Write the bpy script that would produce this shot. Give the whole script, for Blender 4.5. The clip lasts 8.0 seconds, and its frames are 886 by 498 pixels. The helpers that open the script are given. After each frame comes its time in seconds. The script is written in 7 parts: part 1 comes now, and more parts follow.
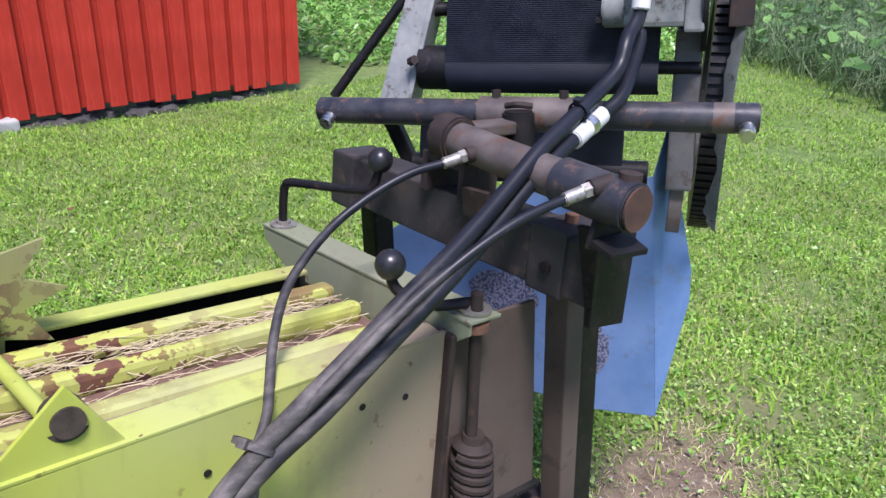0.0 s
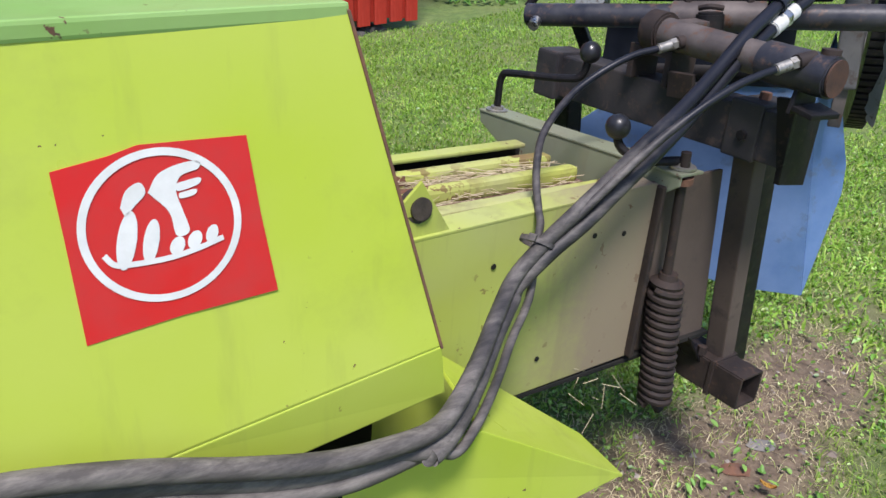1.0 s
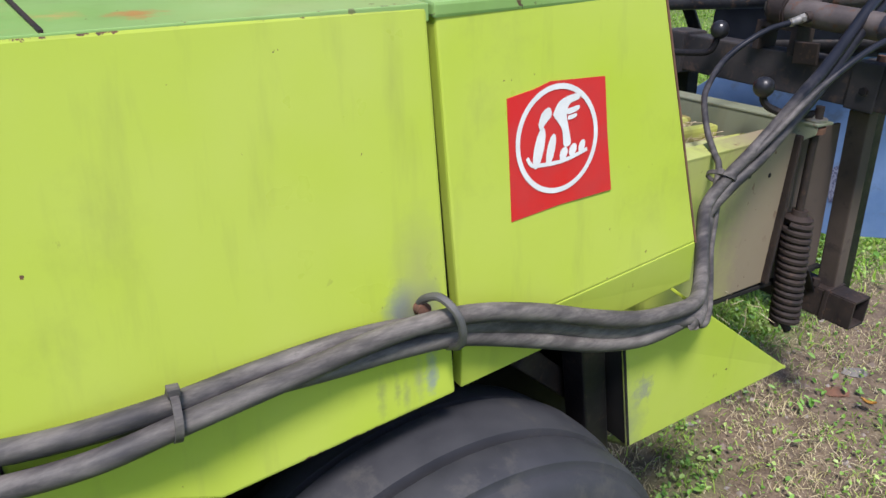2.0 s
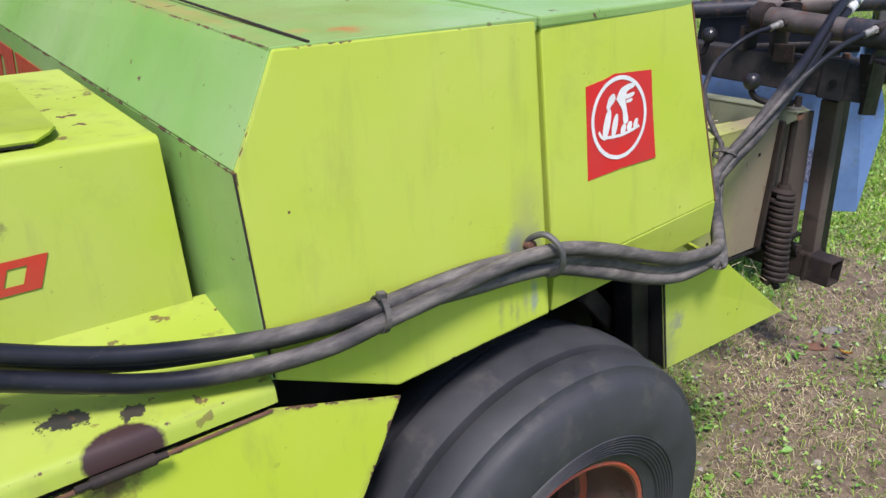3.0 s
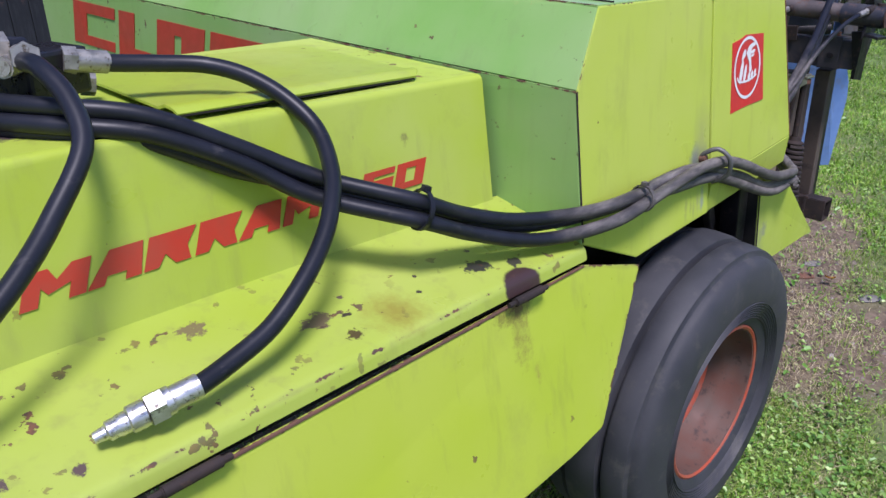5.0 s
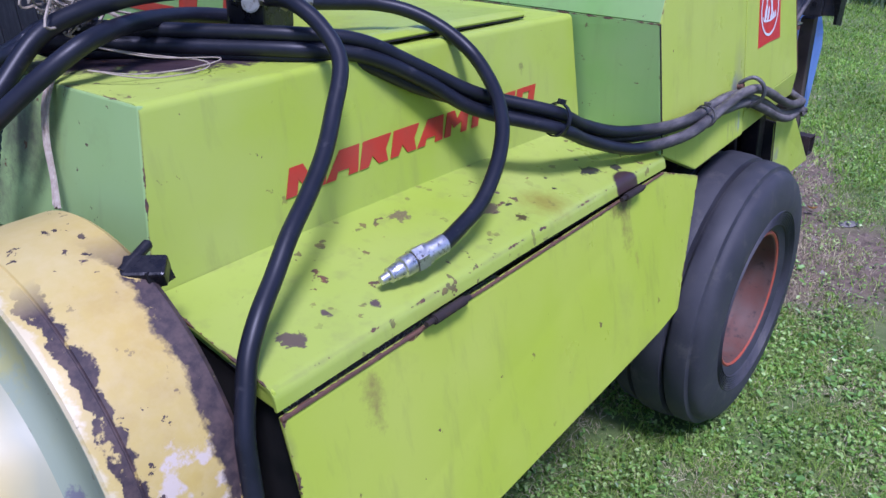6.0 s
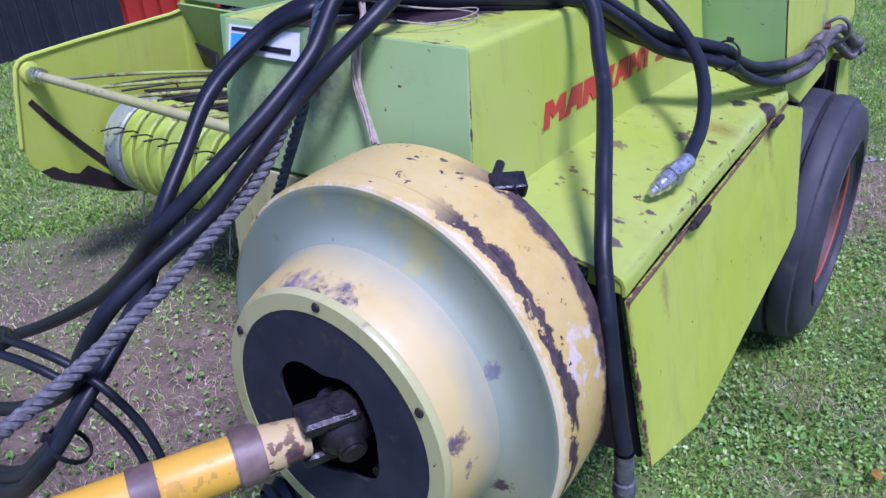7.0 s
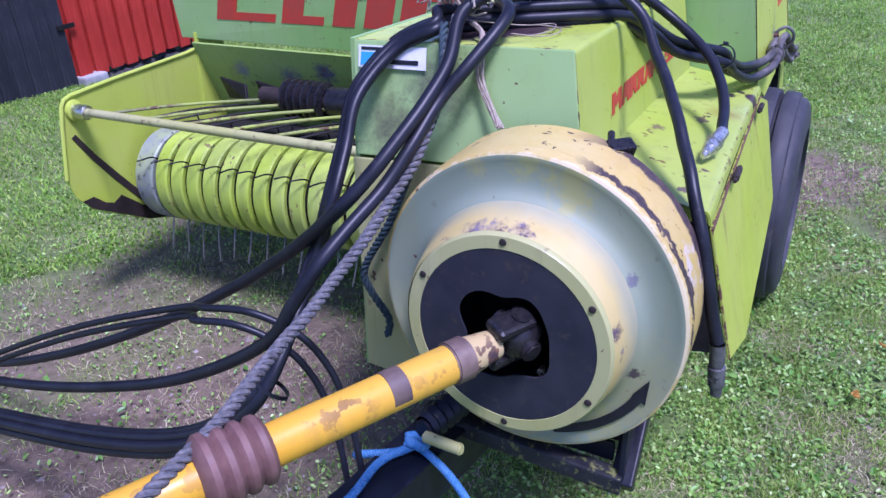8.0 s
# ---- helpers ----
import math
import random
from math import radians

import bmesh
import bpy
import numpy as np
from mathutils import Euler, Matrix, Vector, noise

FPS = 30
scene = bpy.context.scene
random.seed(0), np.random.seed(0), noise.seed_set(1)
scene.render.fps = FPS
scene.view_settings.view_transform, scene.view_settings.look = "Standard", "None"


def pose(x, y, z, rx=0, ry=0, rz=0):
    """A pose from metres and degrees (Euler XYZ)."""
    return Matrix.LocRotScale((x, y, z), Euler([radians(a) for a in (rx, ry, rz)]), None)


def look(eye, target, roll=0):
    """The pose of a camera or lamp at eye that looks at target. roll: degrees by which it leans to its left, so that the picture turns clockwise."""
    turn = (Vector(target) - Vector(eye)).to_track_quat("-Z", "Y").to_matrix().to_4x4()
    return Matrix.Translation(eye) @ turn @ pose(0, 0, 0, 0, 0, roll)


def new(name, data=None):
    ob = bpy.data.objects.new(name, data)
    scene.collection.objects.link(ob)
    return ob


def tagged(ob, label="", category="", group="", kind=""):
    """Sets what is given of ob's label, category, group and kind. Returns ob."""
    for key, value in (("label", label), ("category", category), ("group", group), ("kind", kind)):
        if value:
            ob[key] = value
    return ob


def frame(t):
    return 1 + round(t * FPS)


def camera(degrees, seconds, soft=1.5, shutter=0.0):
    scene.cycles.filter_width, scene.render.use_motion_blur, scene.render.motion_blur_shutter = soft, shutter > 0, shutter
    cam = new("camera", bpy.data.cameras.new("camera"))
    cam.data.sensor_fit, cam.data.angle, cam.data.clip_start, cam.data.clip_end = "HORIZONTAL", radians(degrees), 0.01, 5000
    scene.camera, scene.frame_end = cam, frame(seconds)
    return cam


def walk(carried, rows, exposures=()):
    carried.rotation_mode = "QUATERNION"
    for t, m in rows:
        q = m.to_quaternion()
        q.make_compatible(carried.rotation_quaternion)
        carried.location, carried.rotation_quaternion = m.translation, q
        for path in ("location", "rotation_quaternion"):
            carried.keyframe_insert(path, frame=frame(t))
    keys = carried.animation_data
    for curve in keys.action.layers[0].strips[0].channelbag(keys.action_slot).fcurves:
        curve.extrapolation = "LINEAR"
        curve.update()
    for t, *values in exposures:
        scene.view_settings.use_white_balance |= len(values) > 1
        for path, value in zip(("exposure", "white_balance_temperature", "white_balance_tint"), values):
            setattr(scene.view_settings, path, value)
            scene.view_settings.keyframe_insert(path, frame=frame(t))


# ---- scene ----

cam = camera(60.9, 8.0)
PATH = [
    (0, (-0.013, 0.001, 1.49), (0.019, 1.828, 0.677), 2.4),
    (0.5, (-0.117, -0.17, 1.481), (-0.145, 1.63, 0.609), 2.4),
    (1, (-0.258, -0.359, 1.457), (-0.431, 1.4, 0.52), 1.7),
    (1.5, (-0.403, -0.544, 1.485), (-0.657, 1.193, 0.527), 1.2),
    (2, (-0.625, -0.728, 1.482), (-0.805, 1.032, 0.549), -0.1),
    (2.2, (-0.675, -0.783, 1.498), (-0.806, 0.982, 0.567), -0.0),
    (3.3, (-0.858, -1.148, 1.539), (-0.947, 0.643, 0.653), -0.8),
    (3.5, (-0.89, -1.196, 1.54), (-0.973, 0.6, 0.663), -0.8),
    (4, (-1.031, -1.283, 1.533), (-1.064, 0.52, 0.669), -0.8),
    (4.5, (-1.271, -1.37, 1.533), (-1.205, 0.43, 0.663), -0.2),
    (4.7, (-1.347, -1.408, 1.546), (-1.238, 0.387, 0.672), 0.1),
    (5.8, (-1.761, -1.684, 1.532), (-1.449, 0.065, 0.614), -0.1),
    (6, (-1.83, -1.716, 1.537), (-1.52, 0.024, 0.601), -0.3),
    (6.5, (-2.105, -1.746, 1.521), (-1.767, -0.033, 0.548), -1.2),
    (7, (-2.334, -1.788, 1.55), (-1.918, -0.108, 0.547), -1.8),
    (7.5, (-2.542, -1.888, 1.557), (-2.001, -0.231, 0.577), -2.0),
    (8, (-2.787, -1.996, 1.598), (-2.154, -0.343, 0.669), -2.7),
]
walk(cam, [(t, look(eye, target, roll)) for t, eye, target, roll in PATH], [(0.0, 1.34, 5750, 24), (0.5, 1.25, 5850, 21), (1.0, 1.06, 5950, 17), (2.0, 1.0, 5950, 17), (3.5, 1.0, 6000, 20), (4.7, 0.9, 5750, 24), (5.8, 0.74, 5000, 36), (6.5, 0.76, 4800, 44), (8.0, 1.05, 4850, 48)])

# ---- light ----
SUN_AZ, SUN_EL = radians(172), radians(64)      # azimuth clockwise from +y
world = bpy.data.worlds.new("sky")
scene.world = world
world.use_nodes = True
wn = world.node_tree
sky = wn.nodes.new("ShaderNodeTexSky")
sky.sky_type, sky.sun_disc = "NISHITA", False
sky.sun_elevation, sky.sun_rotation = SUN_EL, SUN_AZ
wn.links.new(sky.outputs[0], wn.nodes["Background"].inputs[0])
wn.nodes["Background"].inputs[1].default_value = 0.08
sun = new("sun", bpy.data.lights.new("sun", "SUN"))
sun.data.energy, sun.data.angle, sun.data.color = 2.6, radians(14), (1.0, 0.93, 0.83)
SUN_DIR = Vector((math.sin(SUN_AZ) * math.cos(SUN_EL), math.cos(SUN_AZ) * math.cos(SUN_EL), math.sin(SUN_EL)))
sun.matrix_world = look(SUN_DIR * 30, (0, 0, 0))


# how the old sheet metal has sprung along its length
SPRING = np.array(((0.0099, 0.0103, -0.0044, -0.0051, -0.0043, 0.0103, -0.0083, 0.0124), (0.0134, -0.0206, 0.0013, 0.0027, -0.0013, -0.0111, -0.0160, 0.0102), (-0.0022, 0.0210, -0.0051, -0.0019, 0.0026, -0.0050, 0.0069, -0.0145)))


def sprung(p):
    x, y, z = p
    return Vector(p) + Vector((SPRING @ np.array((1, x, x * x, x ** 3, y, x * y, z, x * z))).tolist())


# ---- materials ----
class Mat:
    """A small builder of node materials."""

    def __init__(self, name, rough=0.5, metal=0.0):
        self.m = bpy.data.materials.new(name)
        self.m.use_nodes = True
        self.t = self.m.node_tree
        self.b = self.t.nodes["Principled BSDF"]
        self.b.inputs["Roughness"].default_value = rough
        self.b.inputs["Metallic"].default_value = metal
        self.co = self.n("ShaderNodeTexCoord").outputs["Object"]

    def n(self, kind, **kw):
        nd = self.t.nodes.new(kind)
        for k, v in kw.items():
            nd.inputs[k].default_value = v
        return nd

    def link(self, a, b):
        self.t.links.new(a, b)

    def noise(self, scale, detail=4.0, rough=0.6, dist=0.0, stretch=None, seed=0.0):
        nd = self.n("ShaderNodeTexNoise", Scale=scale, Detail=detail, Roughness=rough, Distortion=dist)
        co = self.co
        if stretch or seed:
            mp = self.n("ShaderNodeMapping")
            mp.inputs["Scale"].default_value = stretch or (1, 1, 1)
            mp.inputs["Location"].default_value = (seed, seed * 0.7, seed * 1.3)
            self.link(co, mp.inputs[0])
            co = mp.outputs[0]
        self.link(co, nd.inputs["Vector"])
        return nd.outputs["Fac"]

    def ramp(self, fac, lo, hi, a=0.0, b=1.0):
        nd = self.n("ShaderNodeMapRange")
        nd.inputs["From Min"].default_value, nd.inputs["From Max"].default_value = lo, hi
        nd.inputs["To Min"].default_value, nd.inputs["To Max"].default_value = a, b
        self.link(fac, nd.inputs["Value"])
        return nd.outputs[0]

    def math(self, op, a, b):
        nd = self.n("ShaderNodeMath")
        nd.operation = op
        for i, v in enumerate((a, b)):
            if isinstance(v, (int, float)):
                nd.inputs[i].default_value = v
            else:
                self.link(v, nd.inputs[i])
        return nd.outputs[0]

    def mix(self, fac, a, b):
        nd = self.t.nodes.new("ShaderNodeMix")
        nd.data_type = "RGBA"
        if isinstance(fac, (int, float)):
            nd.inputs[0].default_value = fac
        else:
            self.link(fac, nd.inputs[0])
        for i, v in ((6, a), (7, b)):
            if isinstance(v, tuple):
                nd.inputs[i].default_value = (*v, 1)
            else:
                self.link(v, nd.inputs[i])
        return nd.outputs[2]

    def spot(self, at, radius, soft=0.5, wobble=0.0, squeeze=(1, 1, 1)):
        """1 within radius of a place, falling to 0; the rim is broken up by noise."""
        off, sq, nd = self.n("ShaderNodeVectorMath"), self.n("ShaderNodeVectorMath"), self.n("ShaderNodeVectorMath")
        off.operation, sq.operation, nd.operation = "SUBTRACT", "MULTIPLY", "LENGTH"
        self.link(self.co, off.inputs[0])
        off.inputs[1].default_value = at
        self.link(off.outputs[0], sq.inputs[0])
        sq.inputs[1].default_value = squeeze
        self.link(sq.outputs[0], nd.inputs[0])
        d = nd.outputs["Value"]
        if wobble:
            d = self.math("ADD", d, self.ramp(self.noise(46, 6, 0.75), 0.3, 0.7, -wobble, wobble))
        return self.ramp(d, radius, radius * (1 - soft), 0.0, 1.0)

    def edge(self, a, b, width):
        """1 close to the line from a to b, with a ragged rim."""
        a, b = sprung(a), sprung(b)
        sub, cr, ln = self.n("ShaderNodeVectorMath"), self.n("ShaderNodeVectorMath"), self.n("ShaderNodeVectorMath")
        sub.operation, cr.operation, ln.operation = "SUBTRACT", "CROSS_PRODUCT", "LENGTH"
        self.link(self.co, sub.inputs[0])
        sub.inputs[1].default_value = a
        self.link(sub.outputs[0], cr.inputs[0])
        cr.inputs[1].default_value = (b - a).normalized()
        self.link(cr.outputs[0], ln.inputs[0])
        return self.ramp(ln.outputs["Value"], width, 0.0)

    def axis(self, i):
        nd = self.n("ShaderNodeSeparateXYZ")
        self.link(self.co, nd.inputs[0])
        return nd.outputs[i]

    def bump(self, fac, strength, dist=0.002):
        nd = self.n("ShaderNodeBump", Strength=strength, Distance=dist)
        self.link(fac, nd.inputs["Height"])
        if self.b.inputs["Normal"].is_linked:
            self.link(self.b.inputs["Normal"].links[0].from_socket, nd.inputs["Normal"])
        self.link(nd.outputs[0], self.b.inputs["Normal"])

    def done(self, color, rough=None):
        if isinstance(color, tuple):
            self.b.inputs["Base Color"].default_value = (*color, 1)
        else:
            self.link(color, self.b.inputs["Base Color"])
        if rough is not None:
            self.link(rough, self.b.inputs["Roughness"])
        return self.m


def paint(name, base, faded, chips=0.66, dirt=0.25, rust=(0.07, 0.045, 0.035), rough=0.33, spots=(), grime=(0.16, 0.13, 0.07), edges=(), wear=0.008, flecks=0.70):
    """Old machine enamel: faded patches, drips, grime and chips down to dark rust."""
    k = Mat(name, rough)
    k.b.inputs["Specular IOR Level"].default_value = 0.38
    c = k.mix(k.ramp(k.noise(2.2, 3), 0.35, 0.7), base, faded)
    c = k.mix(k.ramp(k.noise(55, 3), 0.3, 0.75, 0.0, 0.10), c, faded)
    streak = k.ramp(k.noise(9, 4, 0.6, stretch=(3.0, 3.0, 0.25)), 0.55, 0.8, 0.0, dirt)
    c = k.mix(streak, c, grime)
    blot = k.ramp(k.noise(4.5, 6, 0.7, seed=3.1), 0.58, 0.8, 0.0, dirt)
    c = k.mix(blot, c, grime)
    chip = k.ramp(k.noise(34, 5, 0.55, seed=7.7), chips, chips + 0.012)
    patch = k.ramp(k.noise(3.3, 2, 0.5, seed=1.3), 0.42, 0.6)
    chip = k.math("MULTIPLY", chip, patch)
    chip = k.math("MAXIMUM", chip, k.math("MULTIPLY", k.ramp(k.noise(62, 4, 0.6, seed=9.1), flecks, flecks + 0.015), k.ramp(k.noise(2.6, 2, 0.5, seed=4.7), 0.40, 0.55)))
    if edges:
        m = None
        for a, b in edges:
            e = k.edge(a, b, wear)
            m = e if m is None else k.math("MAXIMUM", m, e)
        worn = k.math("ADD", m, k.ramp(k.noise(30, 6, 0.7, seed=5.5), 0.2, 0.8, -0.75, 0.75))
        chip = k.math("MAXIMUM", chip, k.ramp(worn, 0.86, 0.92))
        c = k.mix(k.ramp(k.math("ADD", m, k.ramp(k.noise(12, 4), 0.3, 0.7, -0.4, 0.4)), 0.5, 1.1, 0.0, 0.35), c, grime)
    rustc = k.mix(k.ramp(k.noise(90, 4), 0.35, 0.65), rust, (0.16, 0.075, 0.035))
    for at, radius, soft, wobble, colour, *squeeze in spots:
        f = k.spot(at, radius, soft, wobble, *squeeze)
        c = k.mix(f, c, colour)
    c = k.mix(chip, c, rustc)
    k.bump(chip, -0.35, 0.001)
    k.bump(k.noise(160, 2), 0.05, 0.001)
    k.bump(k.noise(5, 2), 0.06, 0.01)
    r = k.math("ADD", k.ramp(k.noise(7, 4), 0.3, 0.7, rough - 0.07, rough + 0.15), k.math("MULTIPLY", chip, 0.35))
    return k.done(c, r)


def plain(name, a, b, scale=20.0, rough=0.6, metal=0.0, bump=0.2, fine=140.0, spread=(0.35, 0.65), stretch=None, third=None, gloss=0.5):
    """Two colours mixed by noise, with grain."""
    k = Mat(name, rough, metal)
    k.b.inputs["Specular IOR Level"].default_value = gloss
    c = k.mix(k.ramp(k.noise(scale, 5, 0.65, stretch=stretch), *spread), a, b)
    if third:
        c = k.mix(k.ramp(k.noise(scale * 3.1, 5, 0.7, seed=4.4), 0.56, 0.66), c, third)
    k.bump(k.noise(fine, 3), bump, 0.001)
    k.bump(k.noise(scale * 1.5, 3), bump * 0.7, 0.003)
    return k.done(c, k.ramp(k.noise(scale * 2, 3), 0.3, 0.7, rough - 0.1, rough + 0.12))


LIME, LIME_FADED = (0.40, 0.51, 0.034), (0.455, 0.53, 0.088)


def flank(x, z):
    return (x, 0.082 - 0.14 * z, z)


BOX = (0.6, -0.284, 1.173), (1.650, -0.283, 1.167), (1.69, -0.242, 0.93), (1.685, -0.775, 1.160)
lime = paint("lime_enamel", LIME, LIME_FADED, 0.715, 0.22, flecks=0.735, edges=(
    (flank(0.508, 1.311), flank(0.573, 1.176)), (flank(0.573, 1.176), flank(0.556, 0.895)), (flank(0.508, 1.311), flank(0.083, 1.322)), (flank(0.081, 1.322), flank(0.057, 0.846)),
    (flank(-0.305, 1.336), flank(-0.413, 0.952)), (flank(0.368, 0.820), flank(0.059, 0.846))), spots=(
    ((0.121, -0.057, 0.985), 0.046, 0.55, 0.006, (0.17, 0.19, 0.20)), ((0.118, -0.057, 0.982), 0.026, 0.5, 0.005, (0.13, 0.145, 0.16)),
    ((0.172, -0.043, 0.885), 0.008, 0.9, 0.004, (0.31, 0.36, 0.08), (1, 1, 0.16)), ((0.150, -0.043, 0.885), 0.006, 0.9, 0.004, (0.31, 0.36, 0.08), (1, 1, 0.13)), ((0.137, -0.042, 0.880), 0.007, 0.9, 0.004, (0.31, 0.36, 0.09), (1, 1, 0.16)),
    ((0.118, -0.043, 0.89), 0.009, 0.9, 0.004, (0.31, 0.35, 0.12), (1, 1, 0.18)), ((0.099, -0.043, 0.895), 0.012, 0.8, 0.006, (0.26, 0.31, 0.22), (1, 1, 0.28)),
    ((0.072, -0.071, 1.092), 0.007, 0.5, 0.004, (0.12, 0.06, 0.03), (1, 1, 0.4)), ((0.066, -0.064, 1.045), 0.005, 0.5, 0.004, (0.12, 0.06, 0.03), (1, 1, 0.15)), ((0.110, -0.065, 1.03), 0.07, 0.95, 0.01, (0.36, 0.40, 0.10), (1.6, 1, 0.7)),
    ((-0.30, -0.045, 0.64), 0.10, 0.9, 0.03, (0.31, 0.35, 0.13), (1.6, 1, 0.8)), ((-0.34, -0.045, 0.70), 0.03, 0.8, 0.02, (0.28, 0.30, 0.18)),
    ((-0.62, -0.30, 0.95), 0.05, 0.8, 0.01, (0.25, 0.24, 0.18))))
# box, ledge and door limes darkened for weaker light in front; box more olive
box_paint = paint("olive_dimmed_lime_enamel", (0.345, 0.445, 0.032), (0.405, 0.465, 0.11), 0.715, 0.32, flecks=0.73, wear=0.005, edges=((BOX[0], BOX[1]), (BOX[1], BOX[2])), spots=(
    ((0.817, -0.27, 1.094), 0.012, 0.8, 0.008, (0.15, 0.13, 0.05)), ((0.862, -0.279, 1.140), 0.0035, 0.4, 0.001, (0.12, 0.08, 0.04), (0.12, 1, 0.25)), ((0.785, -0.271, 1.097), 0.003, 0.4, 0.001, (0.12, 0.08, 0.04), (0.15, 1, 0.3))))
ledge_paint = paint("lime_enamel_oily_dimmed", (0.315, 0.41, 0.034), (0.38, 0.45, 0.09), 0.635, 0.36, edges=(((0.565, -0.038, 0.898), (1.695, 0.002, 0.904)), ((1.695, 0.002, 0.904), (1.69, -0.24, 0.932))), spots=(
    ((0.768, -0.010, 0.897), 0.055, 0.10, 0.003, (0.05, 0.028, 0.026)),
    ((0.815, -0.098, 0.915), 0.0174, 0.20, 0.0144, (0.035, 0.032, 0.028), (0.6, 1, 1)), ((0.745, -0.075, 0.912), 0.0124, 0.20, 0.0120, (0.05, 0.045, 0.035)), ((0.79, -0.140, 0.921), 0.0099, 0.20, 0.0084, (0.09, 0.06, 0.05)),
    ((0.928, -0.130, 0.919), 0.0050, 0.20, 0.0030, (0.06, 0.045, 0.035)), ((0.901, -0.157, 0.923), 0.0037, 0.20, 0.0024, (0.07, 0.05, 0.04)), ((0.952, -0.095, 0.914), 0.0056, 0.20, 0.0036, (0.05, 0.04, 0.03)),
    ((1.064, -0.146, 0.921), 0.0052, 0.20, 0.0050, (0.12, 0.08, 0.06)), ((1.088, -0.107, 0.916), 0.0059, 0.20, 0.0050, (0.045, 0.035, 0.025), (0.6, 1, 1)), ((1.105, -0.065, 0.911), 0.0112, 0.20, 0.0094, (0.08, 0.06, 0.02), (0.7, 1, 1)),
    ((1.02, -0.075, 0.913), 0.0600, 0.90, 0.0180, (0.26, 0.24, 0.035)), ((1.128, -0.118, 0.918), 0.0136, 0.20, 0.0120, (0.13, 0.10, 0.05), (0.5, 1, 1)), ((1.28, -0.19, 0.927), 0.0186, 0.20, 0.0168, (0.17, 0.14, 0.06)),
    ((1.485, -0.045, 0.909), 0.0087, 0.20, 0.0072, (0.10, 0.07, 0.06)), ((1.55, -0.071, 0.912), 0.0087, 0.20, 0.0072, (0.10, 0.07, 0.06)), ((1.62, -0.06, 0.91), 0.0186, 0.20, 0.0168, (0.12, 0.09, 0.06))))
panel_paint = paint("lime_enamel_panel", (0.385, 0.485, 0.03), (0.44, 0.51, 0.07), 0.70, 0.3, wear=0.017, flecks=0.73, edges=(((0.57, -0.030, 0.864), (1.693, 0.013, 0.871)), ((0.371, -0.023, 0.809), (0.57, -0.030, 0.864)), ((1.693, 0.013, 0.871), (1.684, 0.080, 0.60)), ((0.371, -0.023, 0.809), (0.56, 0.053, 0.545))), spots=(
    ((0.795, -0.012, 0.862), 0.05, 0.7, 0.02, (0.12, 0.07, 0.03), (0.8, 1, 1.6)), ((0.785, -0.0, 0.82), 0.03, 0.9, 0.014, (0.22, 0.19, 0.04), (1, 1, 0.45)),
    ((0.755, 0.01, 0.78), 0.010, 0.9, 0.006, (0.27, 0.23, 0.05), (1, 1, 0.12)), ((1.55, 0.02, 0.83), 0.02, 0.9, 0.01, (0.27, 0.24, 0.06), (1, 1, 0.3)), ((1.02, 0.06, 0.66), 0.010, 0.6, 0.008, (0.22, 0.19, 0.10), (1, 1, 0.4))))
box_top_paint = paint("lime_enamel_worn_top", (0.38, 0.48, 0.05), (0.46, 0.54, 0.13), 0.64, 0.4, edges=((BOX[0], BOX[1]), (BOX[1], BOX[3])), spots=(
    ((1.47, -0.47, 1.170), 0.085, 0.25, 0.03, (0.055, 0.036, 0.040), (0.7, 1, 1)), ((1.40, -0.44, 1.170), 0.07, 0.25, 0.03, (0.065, 0.042, 0.045), (0.55, 1, 1)), ((1.56, -0.56, 1.168), 0.10, 0.3, 0.03, (0.05, 0.035, 0.04))))
green = paint("faded_green_enamel", (0.20, 0.38, 0.08), (0.30, 0.43, 0.16), 0.67, 0.2, edges=(((0.512, -0.1, 1.303), (0.574, -0.08, 1.172)), ((0.574, -0.08, 1.172), (0.612, -2.38, 1.172)), ((0.574, -0.08, 1.172), (0.565, -0.037, 0.892)), ((0.512, -0.104, 1.312), (0.515, -2.35, 1.30))), spots=(((0.378, -0.174, 1.322), 0.03, 0.8, 0.02, (0.42, 0.24, 0.07)), ((0.44, -0.20, 1.322), 0.025, 0.9, 0.02, (0.40, 0.34, 0.10)), ((0.50, -0.5, 1.315), 0.03, 0.8, 0.02, (0.36, 0.34, 0.10), (1, 0.1, 1))))
box_front_paint = paint("faded_green_front", (0.27, 0.42, 0.12), (0.34, 0.48, 0.19), 0.68, 0.35, wear=0.004, edges=((BOX[1], BOX[2]), (BOX[1], BOX[3])), spots=(
    ((1.69, -0.55, 1.08), 0.10, 0.9, 0.03, (0.10, 0.11, 0.06)),
    ((1.69, -0.66, 0.98), 0.09, 0.9, 0.03, (0.12, 0.13, 0.07))))
